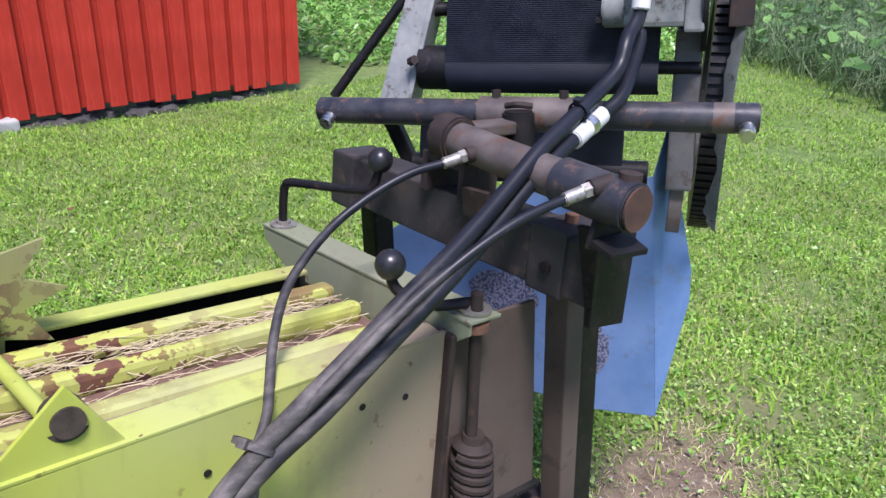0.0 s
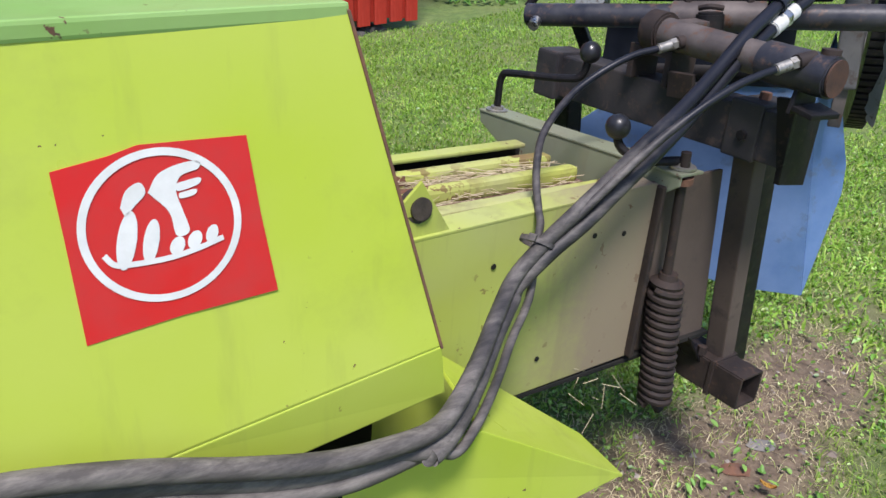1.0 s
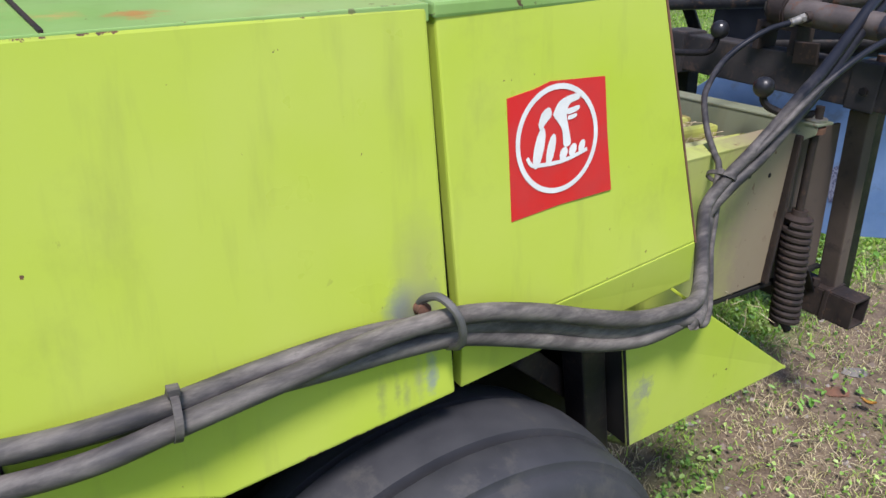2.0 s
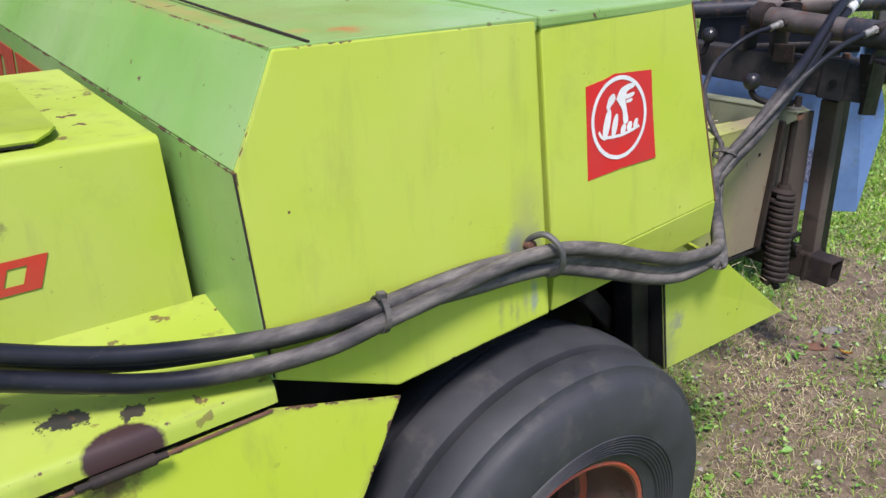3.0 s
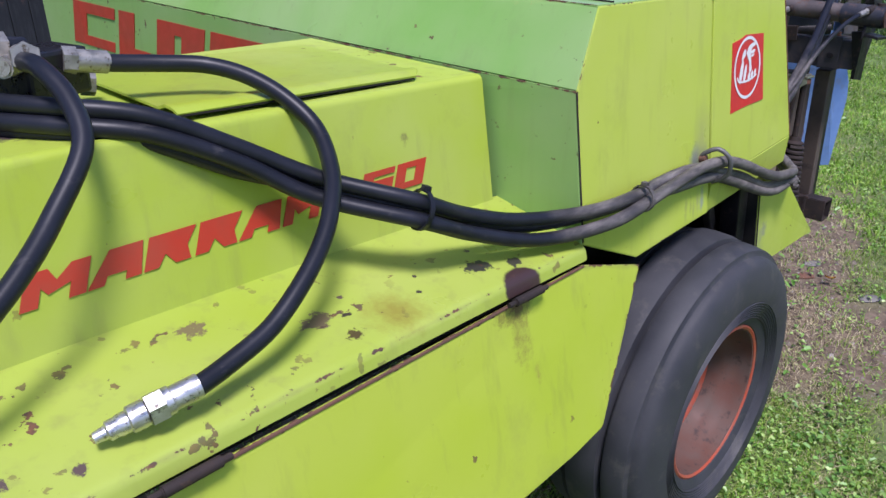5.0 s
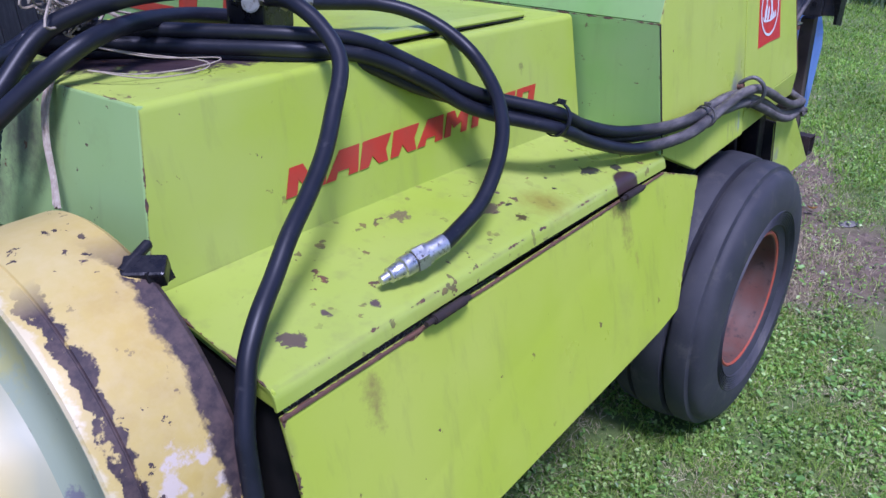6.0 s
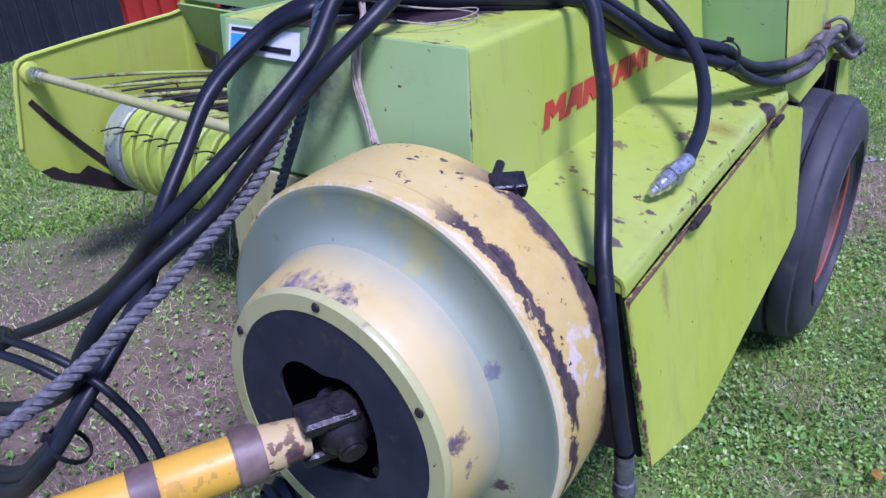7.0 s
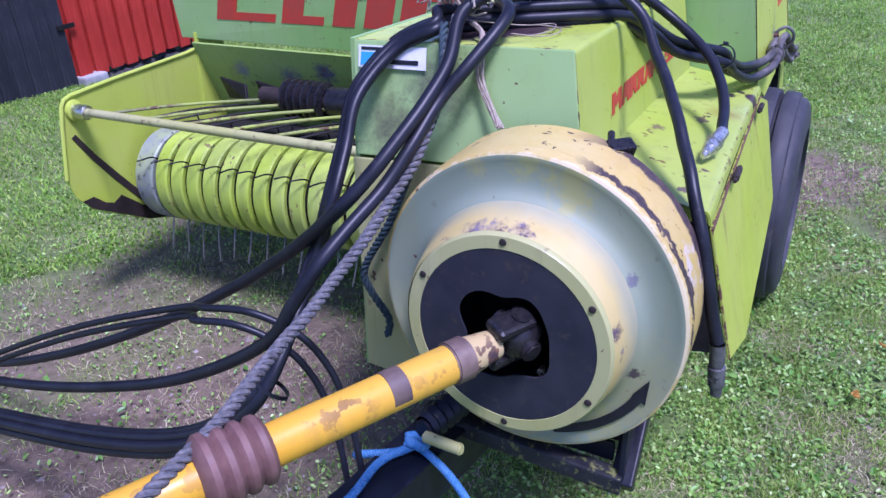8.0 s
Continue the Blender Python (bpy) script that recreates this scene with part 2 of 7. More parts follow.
def ochre():
    """Ochre enamel of the guard, flaked to dark primer along its rims."""
    k = Mat("ochre_enamel", 0.4)
    c = k.mix(k.ramp(k.noise(3.0, 4), 0.35, 0.68), (0.49, 0.355, 0.075), (0.53, 0.44, 0.16))
    c = k.mix(k.ramp(k.noise(8, 5, 0.7, seed=2.2), 0.5, 0.75, 0, 0.45), c, (0.36, 0.25, 0.09))
    c = k.mix(k.ramp(k.noise(60, 3), 0.4, 0.8, 0, 0.25), c, (0.62, 0.52, 0.28))
    x, y = k.axis(0), k.axis(1)
    wob = k.ramp(k.noise(13, 5, 0.7, seed=5.0), 0.3, 0.7, -0.016, 0.016)
    xw = k.math("ADD", x, wob)
    near = k.math("MULTIPLY", k.ramp(y, -0.21, -0.16), k.ramp(y, 0.045, 0.03))
    front = k.math("MULTIPLY", k.ramp(xw, 1.840, 1.843), k.ramp(xw, 1.866, 1.864))
    back = k.math("MULTIPLY", k.ramp(xw, 1.772, 1.764), k.ramp(y, -0.24, -0.16))
    band = k.math("MULTIPLY", k.math("MAXIMUM", k.math("MULTIPLY", front, near), back), k.ramp(k.noise(24, 6, 0.65, seed=8.0), 0.36, 0.40))
    flecks = k.math("MULTIPLY", k.ramp(k.noise(44, 5, 0.6, seed=1.0), 0.645, 0.66), k.ramp(k.noise(3.6, 2, 0.5, seed=6.0), 0.42, 0.55))
    chip = k.math("MAXIMUM", band, flecks)
    pale = k.math("MULTIPLY", k.ramp(xw, 1.872, 1.878), k.ramp(x, 1.896, 1.893))
    c = k.mix(k.math("MULTIPLY", pale, 0.5), c, (0.66, 0.60, 0.42))
    pink = k.math("MULTIPLY", k.spot((1.795, 0.01, 0.83), 0.06, 0.4, 0.04), k.ramp(k.noise(22, 4, seed=3.0), 0.5, 0.56))
    c = k.mix(pink, c, (0.56, 0.47, 0.36))
    c = k.mix(chip, c, k.mix(k.ramp(k.noise(70, 4), 0.35, 0.65), (0.030, 0.020, 0.022), (0.085, 0.055, 0.045)))
    k.bump(chip, -0.5, 0.0015)
    k.bump(k.noise(150, 2), 0.06, 0.001)
    k.bump(k.noise(6, 3), 0.08, 0.01)
    return k.done(c, k.math("ADD", k.ramp(k.noise(7, 4), 0.3, 0.7, 0.34, 0.52), k.math("MULTIPLY", chip, 0.25)))


guard_paint = ochre()
face_paint = paint("grey_green_enamel", (0.215, 0.27, 0.20), (0.26, 0.295, 0.18), 0.665, 0.35, rough=0.5, grime=(0.25, 0.25, 0.09), spots=(
    ((1.89, -0.06, 0.60), 0.16, 0.9, 0.04, (0.30, 0.31, 0.15)), ((1.89, -0.50, 0.58), 0.16, 0.9, 0.04, (0.31, 0.315, 0.16)),
    ((1.89, -0.28, 1.01), 0.045, 0.8, 0.03, (0.31, 0.32, 0.13)), ((1.89, -0.20, 0.985), 0.05, 0.6, 0.03, (0.31, 0.31, 0.12), (1, 1, 0.6)), ((1.89, -0.38, 0.99), 0.03, 0.8, 0.02, (0.32, 0.32, 0.14)), ((1.89, -0.13, 0.52), 0.06, 0.8, 0.03, (0.30, 0.31, 0.12)),
    ((1.89, -0.33, 0.46), 0.10, 0.8, 0.05, (0.34, 0.31, 0.12), (1, 0.6, 1)), ((1.89, -0.06, 0.645), 0.014, 0.4, 0.012, (0.07, 0.055, 0.05)), ((1.89, -0.085, 0.83), 0.012, 0.5, 0.012, (0.14, 0.14, 0.15)), ((1.89, -0.545, 0.66), 0.008, 0.5, 0.006, (0.12, 0.10, 0.10))))


def collar():
    """Cream collar of the guard: grey-green towards its foot, scuffed by the front edge."""
    k = Mat("faded_cream_enamel", 0.36)
    k.b.inputs["Specular IOR Level"].default_value = 0.35
    c = k.mix(k.ramp(k.noise(3.2, 4), 0.35, 0.65), (0.50, 0.40, 0.13), (0.55, 0.47, 0.22))
    xw = k.math("ADD", k.axis(0), k.ramp(k.noise(7, 3, seed=2.0), 0.3, 0.7, -0.012, 0.012))
    c = k.mix(k.ramp(xw, 1.945, 1.905, 0, 0.75), c, (0.27, 0.30, 0.21))
    c = k.mix(k.ramp(k.noise(9, 5, 0.7, seed=3.0), 0.55, 0.75, 0, 0.5), c, (0.40, 0.28, 0.07))
    scuff = None
    for at, r in (((1.988, -0.30, 0.936), 0.040), ((1.985, -0.345, 0.925), 0.040), ((1.980, -0.255, 0.934), 0.036), ((1.99, -0.395, 0.900), 0.026), ((1.965, -0.078, 0.765), 0.020), ((1.95, -0.072, 0.72), 0.012)):
        f = k.spot(at, r, 0.35, 0.016)
        scuff = f if scuff is None else k.math("MAXIMUM", scuff, f)
    scuff = k.math("MULTIPLY", scuff, k.ramp(k.noise(26, 5, 0.65, stretch=(0.6, 1, 1), seed=4.0), 0.40, 0.52, 0.15, 1))
    c = k.mix(scuff, c, k.mix(k.ramp(k.noise(30, 3), 0.4, 0.6), (0.085, 0.055, 0.055), (0.19, 0.15, 0.17)))
    chip = k.math("MULTIPLY", k.ramp(k.axis(0), 1.985, 1.996), k.ramp(k.noise(24, 5, 0.6, seed=1.0), 0.58, 0.60))
    c = k.mix(chip, c, (0.10, 0.07, 0.05))
    k.bump(k.noise(150, 2), 0.05, 0.001)
    k.bump(k.noise(6, 3), 0.06, 0.01)
    return k.done(c, k.ramp(k.noise(7, 4), 0.3, 0.7, 0.30, 0.48))


collar_paint = collar()
ring_paint = paint("olive_enamel", (0.38, 0.385, 0.12), (0.43, 0.42, 0.20), 0.64, 0.5)
throat_paint = paint("scuffed_throat_green", (0.24, 0.36, 0.06), (0.30, 0.40, 0.12), 0.62, 0.4, spots=(
    ((0.60, -1.62, 0.82), 0.06, 0.6, 0.03, (0.10, 0.10, 0.14)), ((0.58, -1.80, 0.78), 0.07, 0.7, 0.03, (0.13, 0.13, 0.17)), ((0.60, -1.28, 0.80), 0.07, 0.6, 0.03, (0.09, 0.09, 0.13)), ((0.60, -2.05, 0.80), 0.05, 0.8, 0.03, (0.18, 0.20, 0.22))))
chamber_paint = paint("weathered_lime", (0.39, 0.46, 0.055), (0.38, 0.41, 0.14), 0.665, 0.5, rust=(0.11, 0.06, 0.04), rough=0.5,
                      spots=(((-1.32, -0.3, 0.72), 0.62, 0.40, 0.03, (0.25, 0.20, 0.135)), ((-1.32, -0.3, 0.95), 0.50, 0.40, 0.03, (0.25, 0.20, 0.135))))
rail_paint = paint("flaking_lime", (0.42, 0.46, 0.07), (0.38, 0.38, 0.20), 0.49, 0.55, rust=(0.12, 0.055, 0.04), rough=0.55)
channel_paint = paint("dulled_lime", (0.20, 0.225, 0.13), (0.215, 0.215, 0.17), 0.66, 0.45, rust=(0.10, 0.07, 0.05), rough=0.5)
yellow = paint("shaft_yellow", (0.62, 0.33, 0.008), (0.58, 0.36, 0.04), 0.58, 0.3, rust=(0.06, 0.035, 0.04), rough=0.4)
iron = plain("black_iron", (0.007, 0.007, 0.009), (0.016, 0.014, 0.014), 14, 0.5, 0.2, 0.25, third=(0.032, 0.023, 0.020), gloss=0.28)
rusty = plain("brown_rusty_iron", (0.022, 0.017, 0.016), (0.042, 0.030, 0.025), 16, 0.7, 0.1, 0.35, third=(0.058, 0.036, 0.026), gloss=0.3)
flaked_bar = plain("flaked_black_rust", (0.020, 0.021, 0.029), (0.058, 0.056, 0.060), 11, 0.42, 0.2, 0.3, third=(0.12, 0.078, 0.06), gloss=0.45)
worn_steel = plain("worn_brown_grey_steel", (0.075, 0.062, 0.058), (0.15, 0.125, 0.112), 11, 0.55, 0.2, 0.3, third=(0.13, 0.065, 0.04), gloss=0.35)
dusty_brown = plain("dust_on_brown_sheet", (0.075, 0.056, 0.046), (0.110, 0.084, 0.067), 5, 0.75, 0.0, 0.25, third=(0.065, 0.05, 0.044), gloss=0.25)
beam_iron = plain("dusty_black_beam", (0.024, 0.023, 0.026), (0.050, 0.044, 0.042), 9, 0.55, 0.1, 0.3, third=(0.070, 0.050, 0.042), gloss=0.32)
plated = plain("worn_plated_steel", (0.50, 0.49, 0.46), (0.66, 0.65, 0.62), 50, 0.34, 0.9, 0.2, third=(0.16, 0.14, 0.12))
worn_coupler = plain("oily_dark_coupler", (0.10, 0.10, 0.105), (0.20, 0.20, 0.20), 40, 0.4, 0.6, 0.25, third=(0.04, 0.038, 0.038))
zinc = plain("weathered_zinc", (0.26, 0.25, 0.22), (0.40, 0.38, 0.34), 40, 0.45, 0.7, 0.25, third=(0.12, 0.09, 0.06))
blue_black = plain("blue_black_gloss_paint", (0.004, 0.005, 0.010), (0.009, 0.011, 0.019), 12, 0.42, 0.0, 0.35, gloss=0.3)
worn_black = plain("chipped_black_paint", (0.010, 0.011, 0.015), (0.03, 0.032, 0.034), 14, 0.55, 0.0, 0.35, third=(0.16, 0.17, 0.05), gloss=0.3)
# scuffed band lime, set darker for the shade under the hood
band_paint = paint("scuffed_shaded_band_lime", (0.37, 0.50, 0.03), (0.40, 0.47, 0.13), 0.63, 0.45, rust=(0.09, 0.07, 0.07), rough=0.4)
skid_steel = plain("scuffed_skid_steel", (0.25, 0.27, 0.30), (0.36, 0.42, 0.20), 9, 0.45, 0.2, 0.2, third=(0.07, 0.05, 0.045))
tine_steel = plain("dull_tine_steel", (0.16, 0.16, 0.17), (0.26, 0.25, 0.24), 40, 0.45, 0.6)
rust = plain("orange_rust", (0.10, 0.052, 0.035), (0.18, 0.085, 0.048), 30, 0.85, 0.0, 0.5)
rubber = plain("tyre_rubber", (0.030, 0.031, 0.036), (0.052, 0.052, 0.057), 5, 0.6, 0.0, 0.22, third=(0.062, 0.060, 0.058), gloss=0.34)


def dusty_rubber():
    """Black hose rubber, dusty grey-brown along the machine's flank; lit tops put into the colour."""
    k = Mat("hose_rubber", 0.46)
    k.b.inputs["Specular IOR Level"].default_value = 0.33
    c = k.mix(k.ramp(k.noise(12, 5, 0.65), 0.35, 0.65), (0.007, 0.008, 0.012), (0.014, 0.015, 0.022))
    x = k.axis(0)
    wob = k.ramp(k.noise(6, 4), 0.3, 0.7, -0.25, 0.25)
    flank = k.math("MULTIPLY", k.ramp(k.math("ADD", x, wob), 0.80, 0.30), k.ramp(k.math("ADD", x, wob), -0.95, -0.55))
    # upward sides lighter, undersides darker: light on the hoses put into the colour
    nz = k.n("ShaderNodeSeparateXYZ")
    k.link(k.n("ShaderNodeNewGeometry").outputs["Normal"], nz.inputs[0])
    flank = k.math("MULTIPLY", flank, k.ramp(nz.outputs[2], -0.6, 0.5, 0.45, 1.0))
    dust_toplight = k.math("MULTIPLY", flank, k.ramp(k.noise(26, 6, 0.75, stretch=(0.35, 1.6, 1.6)), 0.25, 0.62, 0.35, 1.0))
    c = k.mix(dust_toplight, c, k.mix(k.ramp(k.noise(34, 5, 0.7, stretch=(0.3, 1.4, 1.4), seed=2.0), 0.4, 0.68), (0.095, 0.084, 0.075), (0.25, 0.225, 0.20)))
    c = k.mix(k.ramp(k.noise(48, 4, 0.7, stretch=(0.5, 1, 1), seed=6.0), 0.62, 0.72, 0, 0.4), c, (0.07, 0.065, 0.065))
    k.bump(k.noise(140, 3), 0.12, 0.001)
    return k.done(c, k.ramp(dust_toplight, 0, 1, 0.42, 0.8))


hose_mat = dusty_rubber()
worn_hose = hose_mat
chrome = plain("zinc_plated_steel", (0.62, 0.62, 0.61), (0.75, 0.74, 0.71), 40, 0.3, 1.0, 0.1)
rim_paint = plain("faded_red_enamel", (0.125, 0.055, 0.038), (0.115, 0.080, 0.064), 8, 0.6, 0.0, 0.3, third=(0.06, 0.04, 0.034), gloss=0.25)
lip_paint = plain("orange_red_enamel", (0.42, 0.065, 0.028), (0.34, 0.09, 0.05), 14, 0.5, 0.0, 0.2, third=(0.26, 0.11, 0.08))
chute_mat = plain("blue_grey_sheet", (0.12, 0.21, 0.42), (0.18, 0.28, 0.50), 5, 0.38, 0.25, 0.08, third=(0.13, 0.19, 0.31))
belt_mat = plain("ribbed_belt_rubber", (0.008, 0.010, 0.017), (0.014, 0.017, 0.026), 20, 0.5, 0.0, 0.15, gloss=0.3)
grey_paint = plain("pale_grey_paint", (0.19, 0.205, 0.20), (0.31, 0.31, 0.29), 12, 0.55, 0.0, 0.25, third=(0.09, 0.065, 0.05))
side_grey = plain("weathered_dark_grey_paint", (0.060, 0.060, 0.062), (0.11, 0.108, 0.105), 10, 0.6, 0.0, 0.25, third=(0.06, 0.045, 0.038))
motor_paint = plain("oily_grey_green_paint", (0.12, 0.13, 0.125), (0.23, 0.24, 0.225), 12, 0.5, 0.0, 0.25, third=(0.04, 0.032, 0.028))
grease = plain("black_grease", (0.008, 0.008, 0.01), (0.018, 0.016, 0.016), 30, 0.3, 0.0, 0.4, gloss=0.35)
disc_rubber = plain("dark_rubber_disc", (0.018, 0.019, 0.028), (0.030, 0.031, 0.040), 14, 0.6, 0.0, 0.2, third=(0.046, 0.038, 0.036), gloss=0.3)
straw_mat = plain("straw", (0.44, 0.35, 0.20), (0.56, 0.48, 0.32), 60, 0.8)
twine_mat = plain("sisal_twine", (0.26, 0.21, 0.15), (0.42, 0.36, 0.27), 90, 0.9)
rope_mat = plain("grey_rope", (0.05, 0.049, 0.052), (0.17, 0.16, 0.15), 110, 0.75, third=(0.08, 0.13, 0.20))
teal_rope = plain("dark_teal_rope", (0.02, 0.04, 0.05), (0.05, 0.08, 0.09), 80, 0.8)
blue_rope = plain("blue_rope", (0.03, 0.14, 0.33), (0.09, 0.22, 0.4), 80, 0.8)
red_film = plain("red_decal_film", (0.56, 0.018, 0.018), (0.50, 0.032, 0.03), 14, 0.42, gloss=0.35)
white_film = plain("white_decal_film", (0.72, 0.72, 0.70), (0.62, 0.62, 0.6), 30, 0.45)
red_letter = plain("red_letter_film", (0.45, 0.035, 0.014), (0.36, 0.05, 0.022), 10, 0.5)
blue_film = plain("blue_decal_film", (0.05, 0.3, 0.6), (0.06, 0.33, 0.62), 30, 0.45)
ink = plain("dark_ink", (0.008, 0.009, 0.012), (0.02, 0.02, 0.025), 30, 0.5, gloss=0.3)
boot_mat = plain("faded_brown_boot", (0.12, 0.06, 0.05), (0.19, 0.10, 0.08), 25, 0.6)
# near-black that stands for the shade in gaps, holes and insides
shade_black = plain("inner_shade_black", (0.012, 0.013, 0.012), (0.025, 0.023, 0.021), 10, 0.8, gloss=0.15)
grille = plain("bluish_perforated_steel", (0.06, 0.07, 0.14), (0.25, 0.26, 0.36), 170, 0.5, 0.4, 0.6, spread=(0.45, 0.55))
concrete = plain("concrete", (0.30, 0.30, 0.28), (0.42, 0.41, 0.39), 8, 0.9, 0, 0.4)
worn_stone = plain("weathered_grey_stone", (0.15, 0.14, 0.125), (0.24, 0.22, 0.20), 9, 0.9, 0, 0.5)
stone_mat = plain("dark_fieldstone", (0.03, 0.028, 0.026), (0.08, 0.073, 0.066), 7, 0.9, 0, 0.5)


# ---- geometry helpers ----
V = Vector
ML = Matrix(((-0.7582, 0.6502, 0.0490, -0.6580), (-0.6488, -0.7597, 0.0425, 0.0338), (0.0649, 0.0005, 0.9979, 0.0011), (0, 0, 0, 1)))


def part(name, bm, mat, parent=None, label="", smooth=False):
    me = bpy.data.meshes.new(name)
    bmesh.ops.recalc_face_normals(bm, faces=bm.faces)
    bm.to_mesh(me)
    bm.free()
    me.materials.append(mat)
    if smooth:
        me.shade_smooth()
        me.set_sharp_from_angle(angle=radians(35))
    ob = new(name, me)
    if parent:
        ob.parent = parent
    if label:
        ob["label"] = label
    return ob


def thing(name, label, category, m=None, group=""):
    ob = new(name)
    ob.matrix_world = m if m is not None else ML
    return tagged(ob, label, category, group)


def soften(bm, faces, width, seg=2):
    if width:
        edges = list({e for f in faces for e in f.edges if len(e.link_faces) == 2 and e.calc_face_angle(0) > 0.3})
        bmesh.ops.bevel(bm, geom=edges, offset=width, segments=seg, affect="EDGES", profile=0.6, clamp_overlap=True)


def plate(pts, th, out, bm=None, bevel=0.0015):
    """A sheet with the outline pts and the thickness th behind its face, which looks to out."""
    bm = bm or bmesh.new()
    vs = [bm.verts.new(p) for p in pts]
    f = bm.faces.new(vs)
    f.normal_update()
    n = f.normal.copy()
    if n.dot(V(out)) < 0:
        n = -n
    r = bmesh.ops.extrude_face_region(bm, geom=[f])
    nv = [g for g in r["geom"] if isinstance(g, bmesh.types.BMVert)]
    bmesh.ops.translate(bm, verts=nv, vec=-n * th)
    fs = {g for g in r["geom"] if isinstance(g, bmesh.types.BMFace)} | {f} | {x for v in nv for x in v.link_faces}
    bmesh.ops.recalc_face_normals(bm, faces=list(fs))
    soften(bm, [x for x in fs if x.is_valid], bevel)
    return bm


def folded(rows, th, out):
    """One bent sheet: rows of (start, end) points across the bend, th thick behind the side that looks to out."""
    bm, n = bmesh.new(), 7
    front = [[bm.verts.new(V(a).lerp(V(b), i / (n - 1))) for i in range(n)] for a, b in rows]
    for u, w in zip(front, front[1:]):
        for i in range(n - 1):
            bm.faces.new((u[i], u[i + 1], w[i + 1], w[i]))
    bm.normal_update()
    side = 1 if sum((f.normal for f in bm.faces), V((0, 0, 0))).dot(V(out)) > 0 else -1
    back = [[bm.verts.new(v.co - v.normal * side * th) for v in u] for u in front]
    for u, w in zip(back, back[1:]):
        for i in range(n - 1):
            bm.faces.new((u[i], w[i], w[i + 1], u[i + 1]))
    ring = front[0] + [u[-1] for u in front[1:]] + front[-1][-2::-1] + [u[0] for u in front[-2:0:-1]]
    rear = back[0] + [u[-1] for u in back[1:]] + back[-1][-2::-1] + [u[0] for u in back[-2:0:-1]]
    for i in range(len(ring)):
        j = (i + 1) % len(ring)
        bm.faces.new((ring[i], rear[i], rear[j], ring[j]))
    return bm


def bend(a, corner, b, n=5):
    """Points of a rounded fold from a to b about a corner."""
    a, c, b = V(a), V(corner), V(b)
    return [a * (1 - t) ** 2 + c * 2 * t * (1 - t) + b * t * t for t in (i / n for i in range(n + 1))]


def block(c, half, axes=None, bm=None, bevel=0.003):
    bm = bm or bmesh.new()
    r = bmesh.ops.create_cube(bm, size=2.0)
    m = Matrix.Diagonal((*half, 1))
    if axes is not None:
        m = axes.to_4x4() @ m
    bmesh.ops.transform(bm, verts=r["verts"], matrix=Matrix.Translation(c) @ m)
    soften(bm, list({f for v in r["verts"] for f in v.link_faces}), bevel)
    return bm


def frame_axes(d, up=(0, 0, 1)):
    """A turn whose z runs along d."""
    z = V(d).normalized()
    x = V(up).cross(z)
    if x.length < 1e-4:
        x = V((1, 0, 0)).cross(z)
    x.normalize()
    return Matrix((x, z.cross(x), z)).transposed()


def beam(a, b, w, h, bm=None, bevel=0.004, up=(0, 0, 1)):
    """A bar from a to b, w wide and h high."""
    a, b = V(a), V(b)
    return block((a + b) / 2, (w / 2, h / 2, (b - a).length / 2), frame_axes(b - a, up), bm, bevel)


def rod(a, b, r, bm=None, seg=18, r2=None, bevel=0.0):
    bm = bm or bmesh.new()
    a, b = V(a), V(b)
    q = bmesh.ops.create_cone(bm, cap_ends=True, segments=seg, radius1=r, radius2=r if r2 is None else r2, depth=(b - a).length)
    bmesh.ops.transform(bm, verts=q["verts"], matrix=Matrix.Translation((a + b) / 2) @ frame_axes(b - a).to_4x4())
    if bevel:
        fs = [f for f in {f for v in q["verts"] for f in v.link_faces} if len(f.verts) > 4]
        bmesh.ops.bevel(bm, geom=list({e for f in fs for e in f.edges}), offset=bevel, segments=2, affect="EDGES")
    return bm


def ball(c, r, bm=None, seg=20):
    bm = bm or bmesh.new()
    bmesh.ops.create_uvsphere(bm, u_segments=seg, v_segments=seg // 2, radius=r, matrix=Matrix.Translation(c))
    return bm


def glide(pts, sub=6):
    p = [V(q) for q in pts]
    p = [p[0] * 2 - p[1]] + p + [p[-1] * 2 - p[-2]]
    out = []
    for i in range(1, len(p) - 2):
        for j in range(sub):
            t = j / sub
            a, b, c, d = p[i - 1:i + 3]
            out.append(0.5 * ((2 * b) + (c - a) * t + (2 * a - 5 * b + 4 * c - d) * t * t + (3 * b - a - 3 * c + d) * t ** 3))
    return out + [p[-2]]


def sweep(pts, r, bm=None, seg=12, sub=6, wobble=0.0, smooth_path=True):
    """A hose or bent rod of radius r along pts."""
    bm = bm or bmesh.new()
    ps = glide(pts, sub) if smooth_path else [V(q) for q in pts]
    if wobble:
        ps = [q + V(noise.noise_vector(q * 6)) * wobble for q in ps]
    rings, x = [], None
    for i, q in enumerate(ps):
        d = (ps[min(i + 1, len(ps) - 1)] - ps[max(i - 1, 0)]).normalized()
        if x is None:
            x = frame_axes(d).col[0]
        x = (x - d * x.dot(d)).normalized()
        y = d.cross(x)
        rings.append([bm.verts.new(q + (x * math.cos(a) + y * math.sin(a)) * r) for a in (2 * math.pi * k / seg for k in range(seg))])
    for a, b in zip(rings, rings[1:]):
        for k in range(seg):
            bm.faces.new((a[k], a[(k + 1) % seg], b[(k + 1) % seg], b[k]))
    bm.faces.new(rings[0])
    bm.faces.new(rings[-1])
    return bm


